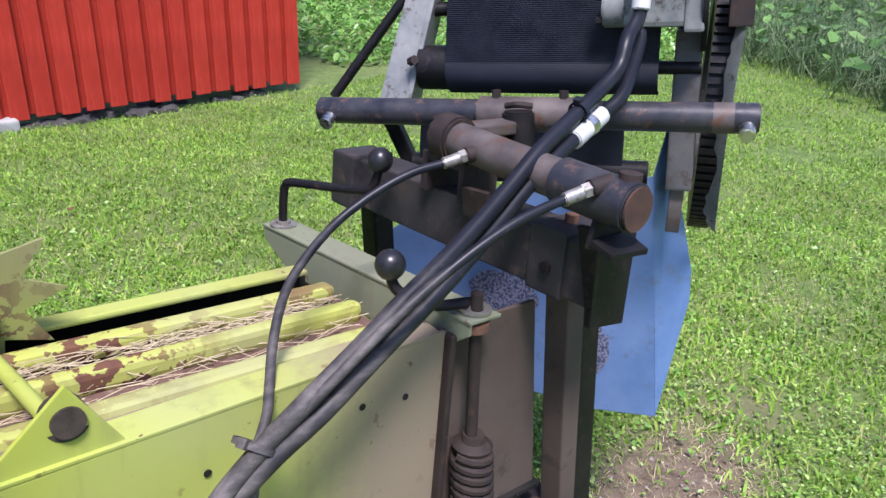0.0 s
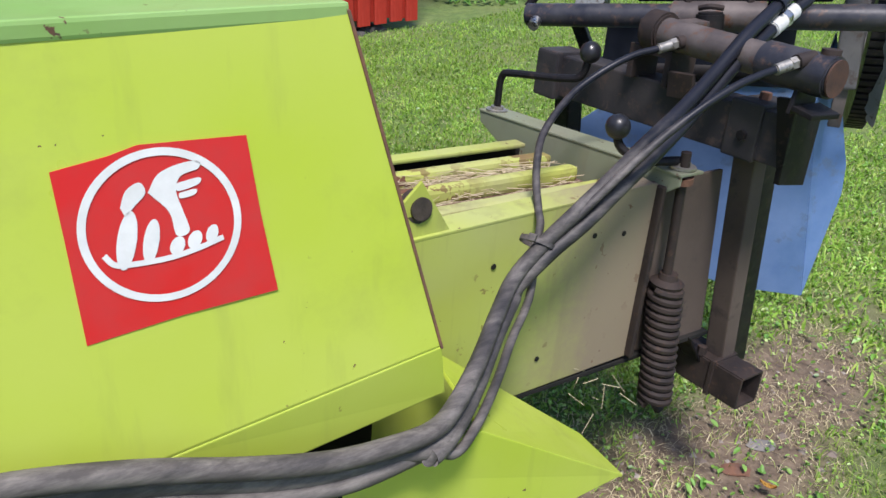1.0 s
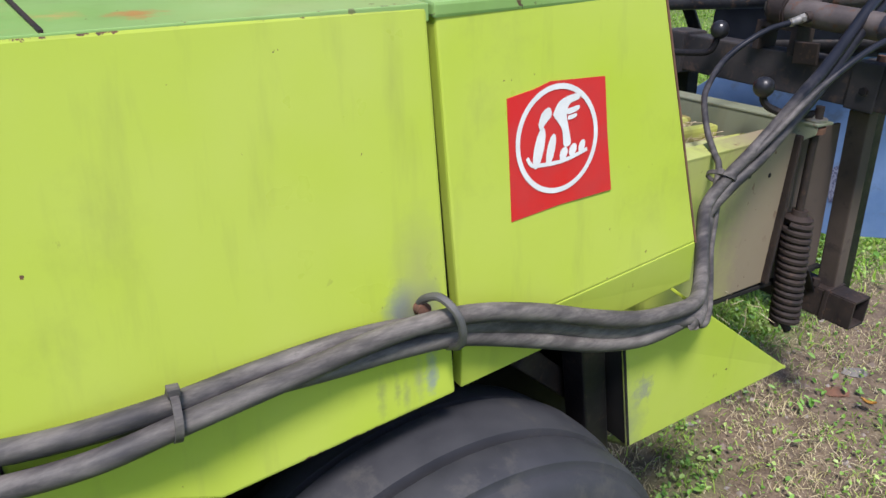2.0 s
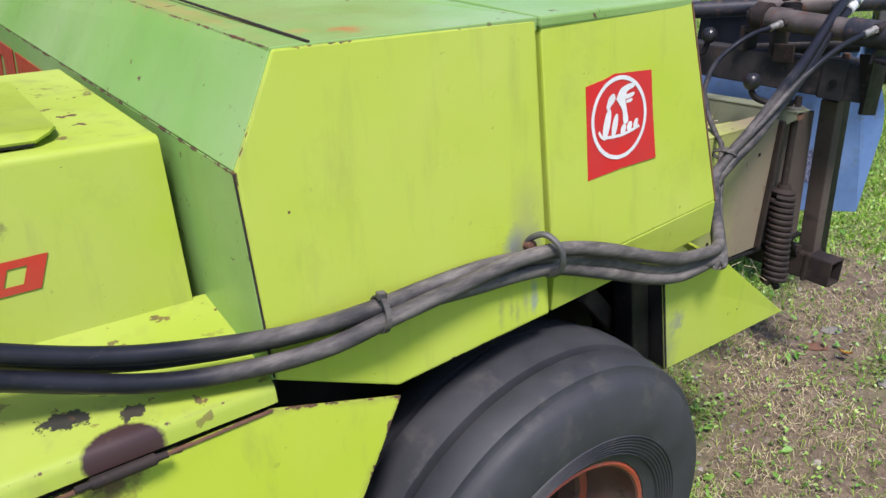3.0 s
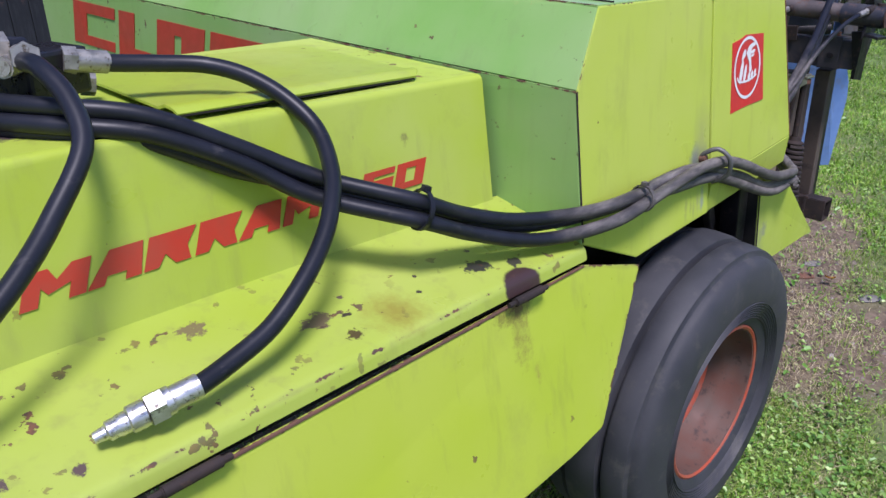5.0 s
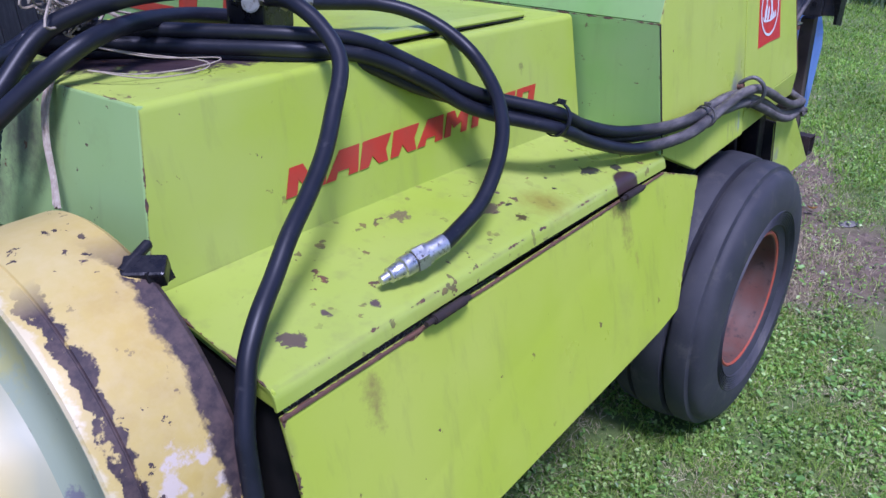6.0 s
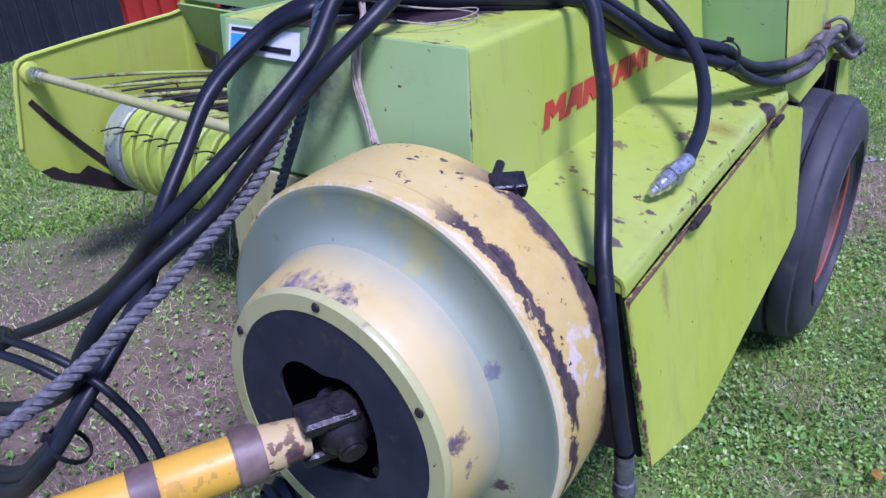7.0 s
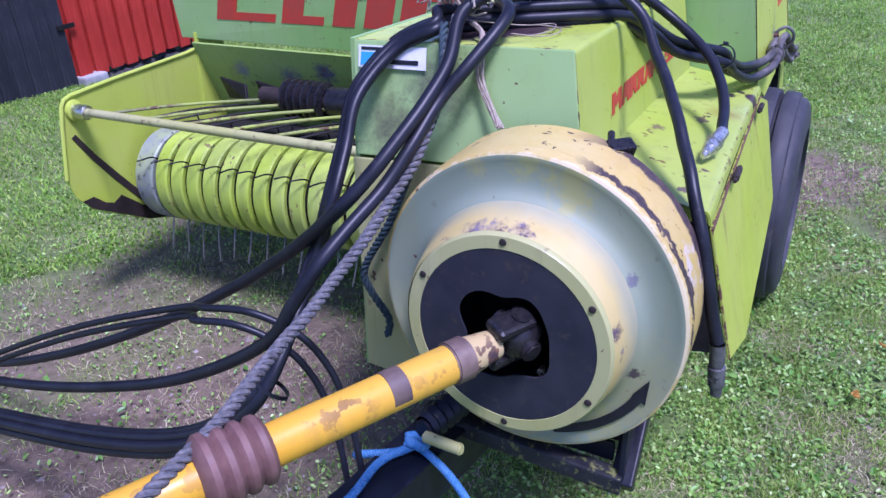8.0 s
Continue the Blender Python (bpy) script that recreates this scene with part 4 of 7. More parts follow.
def front_box():
    zt, zl = 1.173, 0.935
    near = bend((0.595, by(zt) - 0.013, zt), (0.595, by(zt), zt), (0.595, by(zt - 0.012), zt - 0.012))
    far = bend((1.650, by(1.167) - 0.013, 1.167), (1.650, by(1.167), 1.167), (1.651, by(1.155), 1.155))
    sp = part("box_side", folded(list(zip(near, far)) + [((0.587, by(zl), zl), (1.69, by(0.93), 0.93))], 0.008, (0, 1, 0.2)), box_paint, baler, "", True)
    tp = [(0.595, by(zt) - 0.0125, zt), (1.649, by(1.167) - 0.0125, 1.167), (1.686, -0.768, 1.160), (0.60, -0.80, zt)]
    part("box_top", plate(tp, 0.012, (0, 0, 1), None, 0.003), box_top_paint, baler, "lime top sheet with chips")
    rows = [((0.70, -0.70, zt + 0.005), (1.19, -0.70, zt + 0.003)), ((0.702, -0.372, zt + 0.007), (1.19, -0.372, zt + 0.005)), ((0.707, -0.352, zt + 0.014), (1.19, -0.352, zt + 0.012)), ((0.718, -0.330, zt + 0.013), (1.19, -0.330, zt + 0.011)), ((0.738, -0.314, zt + 0.008), (1.19, -0.314, zt + 0.006))]
    lid = part("box_lid", folded(rows, 0.004, (0, 0, 1)), box_paint, baler, "lime hatch lid with a raised lip", True)
    # strip below the lip carries the gap's shade in its colour
    part("lip_gap", beam((0.74, -0.318, zt + 0.0025), (1.19, -0.318, zt + 0.0025), 0.008, 0.003, None, 0), shade_black, lid, "near-black strip standing for the shaded gap under the lid")
    fr = [(1.651, by(1.166) - 0.001, 1.166), (1.691, by(0.93), 0.93), (1.731, -0.75, 0.92), (1.687, -0.768, 1.160)]
    ff = part("box_front", plate(fr, 0.012, (1, 0, 0), None, 0.003), box_front_paint, baler, "pale green front sheet, grimy")
    lo = [(1.69, by(0.925) + 0.02, 0.925), (1.715, -0.20, 0.50), (1.74, -0.45, 0.36), (1.735, -0.755, 0.37), (1.733, -0.76, 0.912)]
    part("lower_front", plate(lo, 0.012, (1, 0, 0), None, 0.003), ring_paint, baler, "mossy green lower front sheet")
    part("box_far_side", plate([(1.69, -0.775, zt - 0.01), (1.735, -0.76, 0.37), (0.62, -0.80, 0.37), (0.60, -0.80, zt - 0.004)], 0.012, (0, -1, 0)), green, baler)
    # dealer's label: bars and a blue square
    def lb(y, z):
        return (1.6895 + 0.26 * (1.150 - z) - 0.066 * (y + 0.765) + 0.0006, y + 0.012, z + 0.015 * (y + 0.765))
    lab = part("label_plate", plate([lb(-0.765, 1.150), lb(-0.762, 1.106), lb(-0.602, 1.106), lb(-0.605, 1.150)], 0.0015, (1, 0, 0), None, 0), white_film, baler, "white dealer label")
    for y0, y1, z0, z1, m, nm, tx in ((-0.757, -0.722, 1.137, 1.111, blue_film, "blue_square", "blue square mark"), (-0.757, -0.66, 1.147, 1.141, ink, "text_bar", "line of unreadable print"), (-0.70, -0.62, 1.124, 1.115, ink, "text_bar", "line of unreadable print")):
        part(nm, plate([V(lb(y0, z0)) + V((0.0014, 0, 0)), V(lb(y0, z1)) + V((0.0014, 0, 0)), V(lb(y1, z1)) + V((0.0014, 0, 0)), V(lb(y1, z0)) + V((0.0014, 0, 0))], 0.001, (1, 0, 0), None, 0), m, lab, tx)
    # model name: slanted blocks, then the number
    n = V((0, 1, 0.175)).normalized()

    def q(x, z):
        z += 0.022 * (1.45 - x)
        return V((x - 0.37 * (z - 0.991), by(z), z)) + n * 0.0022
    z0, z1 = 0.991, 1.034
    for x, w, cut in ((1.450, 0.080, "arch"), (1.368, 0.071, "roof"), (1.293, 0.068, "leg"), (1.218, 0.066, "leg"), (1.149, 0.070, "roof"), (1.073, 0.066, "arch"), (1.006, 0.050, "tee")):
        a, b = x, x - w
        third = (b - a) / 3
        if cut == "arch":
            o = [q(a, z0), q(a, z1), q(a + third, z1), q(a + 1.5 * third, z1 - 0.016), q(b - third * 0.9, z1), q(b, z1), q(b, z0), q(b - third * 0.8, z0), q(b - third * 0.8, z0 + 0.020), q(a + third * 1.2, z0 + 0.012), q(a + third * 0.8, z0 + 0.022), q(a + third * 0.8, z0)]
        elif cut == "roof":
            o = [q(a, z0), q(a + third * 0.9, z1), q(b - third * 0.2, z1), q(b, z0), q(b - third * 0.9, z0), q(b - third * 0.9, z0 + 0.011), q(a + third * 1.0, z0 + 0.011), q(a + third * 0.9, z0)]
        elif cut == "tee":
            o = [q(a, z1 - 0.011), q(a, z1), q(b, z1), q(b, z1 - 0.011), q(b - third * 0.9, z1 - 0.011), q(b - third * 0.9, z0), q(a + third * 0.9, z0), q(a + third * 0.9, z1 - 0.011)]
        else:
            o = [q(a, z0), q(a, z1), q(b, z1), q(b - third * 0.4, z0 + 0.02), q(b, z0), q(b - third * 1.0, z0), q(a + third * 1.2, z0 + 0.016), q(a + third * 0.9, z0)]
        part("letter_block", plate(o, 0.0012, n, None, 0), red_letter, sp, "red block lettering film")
    five = [q(0.921, z0), q(0.853, z0), q(0.853, z0 + 0.027), q(0.898, z0 + 0.027), q(0.898, z0 + 0.033), q(0.853, z0 + 0.033), q(0.853, z1), q(0.921, z1), q(0.921, z0 + 0.018), q(0.877, z0 + 0.018), q(0.877, z0 + 0.010), q(0.921, z0 + 0.010)]
    part("number", plate(five, 0.0012, n, None, 0), red_letter, sp, "red model number five")
    zero = [q(0.846, z0), q(0.779, z0), q(0.779, z1), q(0.846, z1), q(0.846, z0 + 0.0105), q(0.824, z0 + 0.0105), q(0.824, z0 + 0.033), q(0.801, z0 + 0.033), q(0.801, z0 + 0.0102), q(0.846, z0 + 0.0102)]
    part("number", plate(zero, 0.0012, n, None, 0), red_letter, sp, "red model number nought")


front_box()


def ledge_and_panel():
    near = bend((0.562, -0.050, 0.8995), (0.562, -0.036, 0.8975), (0.562, -0.0325, 0.885))
    far = bend((1.6955, -0.010, 0.9055), (1.6955, 0.004, 0.9045), (1.6955, 0.0075, 0.891))
    rows = [((0.565, -0.25, 0.937), (1.69, -0.240, 0.932))] + list(zip(near, far)) + [((0.562, -0.029, 0.872), (1.6955, 0.010, 0.878))]
    led = part("ledge", folded(rows, 0.005, (0, 0.4, 1)), ledge_paint, baler, "lime ledge with oil stains and chips", True)
    part("ledge_end", plate([(1.6945, 0.003, 0.903), (1.693, -0.05, 0.907), (1.693, -0.05, 0.880), (1.6945, 0.008, 0.879)], 0.004, (1, 0, 0)), lime, led)
    top = [(1.693, 0.013, 0.871), (0.57, -0.030, 0.864), (0.371, -0.0231, 0.809)]
    low = [(0.56, 0.0533, 0.545), (0.66, 0.0597, 0.535), (1.45, 0.0924, 0.525), (1.684, 0.0805, 0.600)]
    pan = part("guard_door", plate(top + low, 0.006, (0, 1, 0.2), None, 0.002), panel_paint, baler, "lime hinged lower guard door")
    part("top_hem", plate([(1.693, 0.0155, 0.8725), (0.57, -0.0275, 0.8655), (0.57, -0.0265, 0.861), (1.693, 0.0165, 0.867)], 0.003, (0, 1, 0.2)), rust, pan, "rusted top edge")
    part("bottom_hem", plate([(0.665, 0.059, 0.533), (1.45, 0.091, 0.523), (1.45, 0.05, 0.500), (0.665, 0.01, 0.505)], 0.004, (0, 0, -1)), ring_paint, pan)
    part("gap_bar", beam((0.58, -0.05, 0.868), (1.685, -0.015, 0.876), 0.02, 0.02), iron, baler, "dark bar in the door gap")
    for x in (0.765, 1.385):
        z, y = 0.873 + (x - 0.57) * 0.006, -0.014 + (x - 0.57) * 0.036
        h = part("hinge", rod((x - 0.04, y, z), (x + 0.035, y + 0.002, z), 0.0075, None, 12, None, 0.002), rusty, pan, "rusty barrel hinge", True)
        part("hinge_pin", rod((x - 0.052, y, z), (x + 0.05, y + 0.002, z), 0.0045, None, 10), rusty, h, smooth=True)
    # added near-black sheet for the shade behind the door's front end
    part("door_shade_sheet", plate([(1.682, -0.006, 0.868), (1.672, 0.06, 0.60), (1.672, -0.25, 0.55), (1.682, -0.24, 0.90)], 0.006, (1, 0, 0)), shade_black, baler)
    # seam at the shroud's foot
    part("corner_bead", rod((0.5575, -0.0445, 0.900), (0.5745, -0.0835, 1.172), 0.0015, None, 8), rusty, baler)


ledge_and_panel()


def fender():
    a, r, tip, ll = (-0.270, -0.050, 0.815), (-0.490, -0.056, 0.80), (-0.826, -0.068, 0.577), (-0.315, -0.040, 0.598)
    f = part("fender_flap", plate([a, r, tip, ll], 0.006, (0, 1, 0), None, 0.002), lime, baler)
    part("flap_top", plate([r, tip, (-0.83, -0.18, 0.585), (-0.54, -0.26, 0.80)], 0.006, (0, 0, 1)), lime, f)
    part("flap_fold", plate([ll, tip, (-0.79, -0.13, 0.552), (-0.345, -0.11, 0.548)], 0.005, (0, 1, -1)), ring_paint, f)
    # inner flap coloured near-black for the shade behind the fender
    part("fender_front", plate([a, ll, (-0.32, -0.25, 0.60), (-0.24, -0.25, 0.85)], 0.006, (1, 0, 0)), shade_black, f, "near-black inner flap, shade put into its colour")
    part("fender_post", beam((-0.22, -0.10, 0.86), (-0.29, -0.10, 0.55), 0.05, 0.05), iron, baler)


fender()


def wheel():
    c = V((0.065, 0, 0.386))
    w = part("wheel", rod(c + V((0, -0.05, 0)), c + V((0, -0.16, 0)), 0.10, None, 24), iron, baler, "wheel with worn ribbed tyre and faded red rim", True)
    prof = [(0.062, 0.196), (0.078, 0.205), (0.092, 0.235), (0.100, 0.275), (0.097, 0.312), (0.090, 0.336), (0.083, 0.349), (0.074, 0.3555), (0.066, 0.358), (0.0625, 0.3585), (0.060, 0.362), (0.0585, 0.371), (0.055, 0.3735), (0.030, 0.377), (0.010, 0.378),
            (0.005, 0.376), (0.002, 0.362), (-0.006, 0.360), (-0.010, 0.379), (-0.03, 0.384), (-0.065, 0.385), (-0.085, 0.384), (-0.09, 0.376), (-0.094, 0.366), (-0.10, 0.366), (-0.104, 0.376),
            (-0.12, 0.376), (-0.15, 0.370), (-0.17, 0.352), (-0.187, 0.32), (-0.19, 0.27), (-0.175, 0.22), (-0.155, 0.196)]
    part("tyre", lathe([(h, r if r < 0.25 else r * 1.035) for h, r in prof], c, (0, 1, 0), None, 72, True), rubber, w, "worn black ribbed tyre", True)
    bm = bmesh.new()
    for i in range(7):
        r = 0.228 + 0.0065 * i
        h = 0.0915 + 0.0012 * i
        lathe([(h - 0.004, r - 0.0022), (h + 0.0012, r), (h - 0.004, r + 0.0022)], c, (0, 1, 0), bm, 72)
    part("sidewall_ribs", bm, rubber, w, smooth=True)
    rimp = [(0.066, 0.203), (0.074, 0.203), (0.077, 0.197), (0.072, 0.190), (0.050, 0.187), (0.030, 0.184), (0.012, 0.170), (-0.002, 0.160), (-0.030, 0.157), (-0.036, 0.152), (-0.030, 0.142), (-0.034, 0.132), (-0.058, 0.126), (-0.072, 0.118), (-0.078, 0.10), (-0.072, 0.085), (-0.078, 0.07), (-0.078, 0.0), (-0.10, 0.0), (-0.10, 0.19), (0.06, 0.2)]
    part("rim", lathe(rimp, c, (0, 1, 0), None, 56), rim_paint, w, "faded orange-red steel rim", True)
    part("rim_lip", lathe([(0.064, 0.2045), (0.0745, 0.2045), (0.0785, 0.1985), (0.0755, 0.193), (0.068, 0.192), (0.066, 0.2)], c, (0, 1, 0), None, 56, True), lip_paint, w, "orange-red rim lip", True)
    part("rim_ridge", lathe([(-0.026, 0.158), (-0.024, 0.1545), (-0.026, 0.146), (-0.030, 0.141), (-0.034, 0.15)], c, (0, 1, 0), None, 56, True), lip_paint, w, "worn red ridge", True)
    part("rim_ridge", lathe([(-0.068, 0.094), (-0.067, 0.087), (-0.069, 0.080), (-0.075, 0.085)], c, (0, 1, 0), None, 48, True), lip_paint, w, "worn red ridge", True)
    part("hub", lathe([(-0.08, 0.060), (-0.060, 0.058), (-0.055, 0.045), (-0.02, 0.040), (-0.012, 0.032), (-0.012, 0.0)], c, (0, 1, 0), None, 24), grease, w, "greasy black hub", True)
    for i in range(5):
        a = 2 * math.pi * (i + 0.3) / 5
        p = c + V((math.cos(a) * 0.082, -0.076, math.sin(a) * 0.082))
        part("wheel_nut", rod(p, p + V((0, 0.022, 0)), 0.012, None, 6), rusty, w)
    part("axle", rod(c + V((0, -0.08, 0)), c + V((0, -1.6, 0)), 0.035), iron, baler, smooth=True)
    # rear fender stay above the tyre
    part("stay", beam((-0.12, -0.12, 0.80), (-0.28, -0.16, 0.66), 0.02, 0.04), rusty, baler)


wheel()


def guard():
    """The flywheel guard in front: drum, face, collar and rubber disc."""
    ax, c = (1, 0, 0), V((0, -0.285, 0.734))

    def bell(rings):
        """Rings about a line that drops a little towards the front."""
        bm, rows = bmesh.new(), []
        for x, r in rings:
            k = min(max((x - 1.75) / 0.14, 0), 1)
            cy, cz = -0.283 - 0.004 * k, 0.739 - 0.010 * k
            rows.append([bm.verts.new((x, cy + math.cos(q) * r, cz + math.sin(q) * r)) for q in (2 * math.pi * k / 96 for k in range(96))])
        for lo, hi in zip(rows, rows[1:]):
            for k in range(96):
                bm.faces.new((lo[k], lo[(k + 1) % 96], hi[(k + 1) % 96], hi[k]))
        return bm
    g = part("flywheel_guard", bell([(1.735, 0.300), (1.742, 0.305), (1.815, 0.3075), (1.857, 0.3065), (1.8585, 0.3045), (1.860, 0.3045), (1.8615, 0.3075), (1.882, 0.3075), (1.889, 0.3055), (1.892, 0.301)]), guard_paint, baler, "round ochre flywheel guard with flaking paint", True)
    part("guard_face", bell([(1.892, 0.301), (1.8925, 0.296), (1.890, 0.290), (1.888, 0.255), (1.8895, 0.243), (1.893, 0.234), (1.899, 0.2265), (1.907, 0.2215)]), face_paint, g, "grey-green pressed face", True)
    part("collar", bell([(1.907, 0.2215), (1.920, 0.2180), (1.945, 0.2130), (1.970, 0.2080), (1.992, 0.2020), (2.000, 0.1975)]), collar_paint, g, "faded cream conical collar", True)
    part("ring", lathe([(1.996, 0.199), (2.003, 0.1985), (2.008, 0.195), (2.009, 0.172), (2.004, 0.168)], V((0, -0.283, 0.731)), ax, None, 96), ring_paint, g, "olive clamping ring", True)
    # rubber disc with a rounded three-cornered opening
    bm = bmesh.new()
    cc = V((0, -0.283, 0.732))
    inner, outer = [], []
    for k in range(72):
        a = 2 * math.pi * k / 72
        r = 0.090 + 0.009 * math.cos(4 * (a - 0.95)) + 0.004 * math.cos(3 * (a - 2.2)) + 0.002 * math.sin(7 * a)
        inner.append((a, r))
    rows = []
    for x, f in ((1.999, 0.0), (2.004, 0.0)):
        rows.append([bm.verts.new((x + 0.004, cc.y + math.cos(a) * 0.1725, cc.z + math.sin(a) * 0.1725)) for a, r in inner])
        rows.append([bm.verts.new((x + 0.004, cc.y + math.cos(a) * r, cc.z + math.sin(a) * r)) for a, r in inner])
    for k in range(72):
        j = (k + 1) % 72
        bm.faces.new((rows[0][k], rows[0][j], rows[1][j], rows[1][k]))
        bm.faces.new((rows[2][k], rows[2][j], rows[3][j], rows[3][k]))
        bm.faces.new((rows[1][k], rows[1][j], rows[3][j], rows[3][k]))
        bm.faces.new((rows[0][k], rows[0][j], rows[2][j], rows[2][k]))
    part("rubber_disc", bm, disc_rubber, g, "black rubber sealing disc")
    for k in range(6):
        a = 2 * math.pi * k / 6 + 0.55
        p = V((2.008, cc.y + math.cos(a) * 0.184, cc.z + math.sin(a) * 0.184))
        part("rivet", lathe([(0, 0.007), (0.003, 0.006), (0.004, 0.0)], p, ax, None, 12), rusty, g, smooth=True)
    # closed well whose near-black colour paints the shade in the hollow
    part("well", lathe([(1.76, 0.0), (1.76, 0.18), (1.998, 0.18)], cc, ax, None, 40), shade_black, g, "near-black well, the hollow's shade put into its colour")
    # arrow on the face
    def fa(a, r):
        return (1.893, -0.287 + math.cos(a) * r, 0.729 + math.sin(a) * r)
    arc = [fa(radians(x), 0.275) for x in range(-74, -29, 4)] + [fa(radians(-30), 0.284), fa(radians(-19), 0.264), fa(radians(-29), 0.254)] + [fa(radians(x), 0.257) for x in range(-32, -78, -4)]
    part("arrow", plate(arc, 0.0015, (1, 0, 0), None, 0), ink, g, "black turning arrow")
    # latch on top
    lt = part("latch", block((1.738, -0.162, 1.016), (0.026, 0.015, 0.012), frame_axes((0.35, 0.35, 1)), None, 0.004), grease, g, "black greasy toggle latch")
    part("latch_arm", rod((1.715, -0.186, 1.036), (1.765, -0.172, 1.018), 0.007, None, 12, None, 0.003), grease, lt, smooth=True)
    part("latch_plate", plate([(1.715, -0.152, 1.026), (1.748, -0.144, 1.022), (1.745, -0.140, 0.998), (1.708, -0.148, 1.000)], 0.004, (0, 1, 0.3)), iron, lt)


guard()


def drawbar():
    d = part("drawbar", beam((0.9, -0.30, 0.38), (2.9, -0.66, 0.33), 0.11, 0.12), blue_black, baler, "black tubular drawbar")
    part("bracket", plate([(1.66, -0.10, 0.435), (1.80, -0.09, 0.43), (1.84, -0.40, 0.42), (1.72, -0.45, 0.42)], 0.012, (0, 0, 1)), blue_black, d, "black steel bracket under the guard")
    part("bracket_arm", beam((1.872, -0.070, 0.376), (1.872, -0.52, 0.395), 0.042, 0.040, None, 0.006), worn_black, d)
    part("bracket_post", beam((1.70, -0.075, 0.50), (1.868, -0.072, 0.36), 0.045, 0.05), blue_black, d)
    part("bracket_lug", plate([(1.80, -0.068, 0.52), (1.872, -0.068, 0.50), (1.880, -0.068, 0.37), (1.80, -0.068, 0.40)], 0.012, (0, 1, 0), None, 0.003), blue_black, d)
    part("bracket_web", plate([(1.835, -0.40, 0.435), (1.835, -0.10, 0.435), (1.835, -0.10, 0.39), (1.835, -0.40, 0.39)], 0.01, (1, 0, 0), None, 0.002), blue_black, d)
    part("spring_pin", rod((1.86, -0.42, 0.46), (2.00, -0.46, 0.45), 0.024, None, 16), blue_black, d, smooth=True)
    bm = bmesh.new()
    folds = [q for i in range(6) for q in ((0.0237 * i - 0.010, 0.026), (0.0237 * i, 0.034))] + [(0.129, 0.026)]
    lathe(folds, (1.87, -0.424, 0.462), (0.022, -0.006, -0.001), bm, 20)
    part("boot", bm, blue_black, d, smooth=True)
    part("handle", rod((2.012, -0.452, 0.450), (2.020, -0.362, 0.455), 0.0125, None, 14, None, 0.003), ring_paint, d, "worn yellow-green stub handle", True)


drawbar()


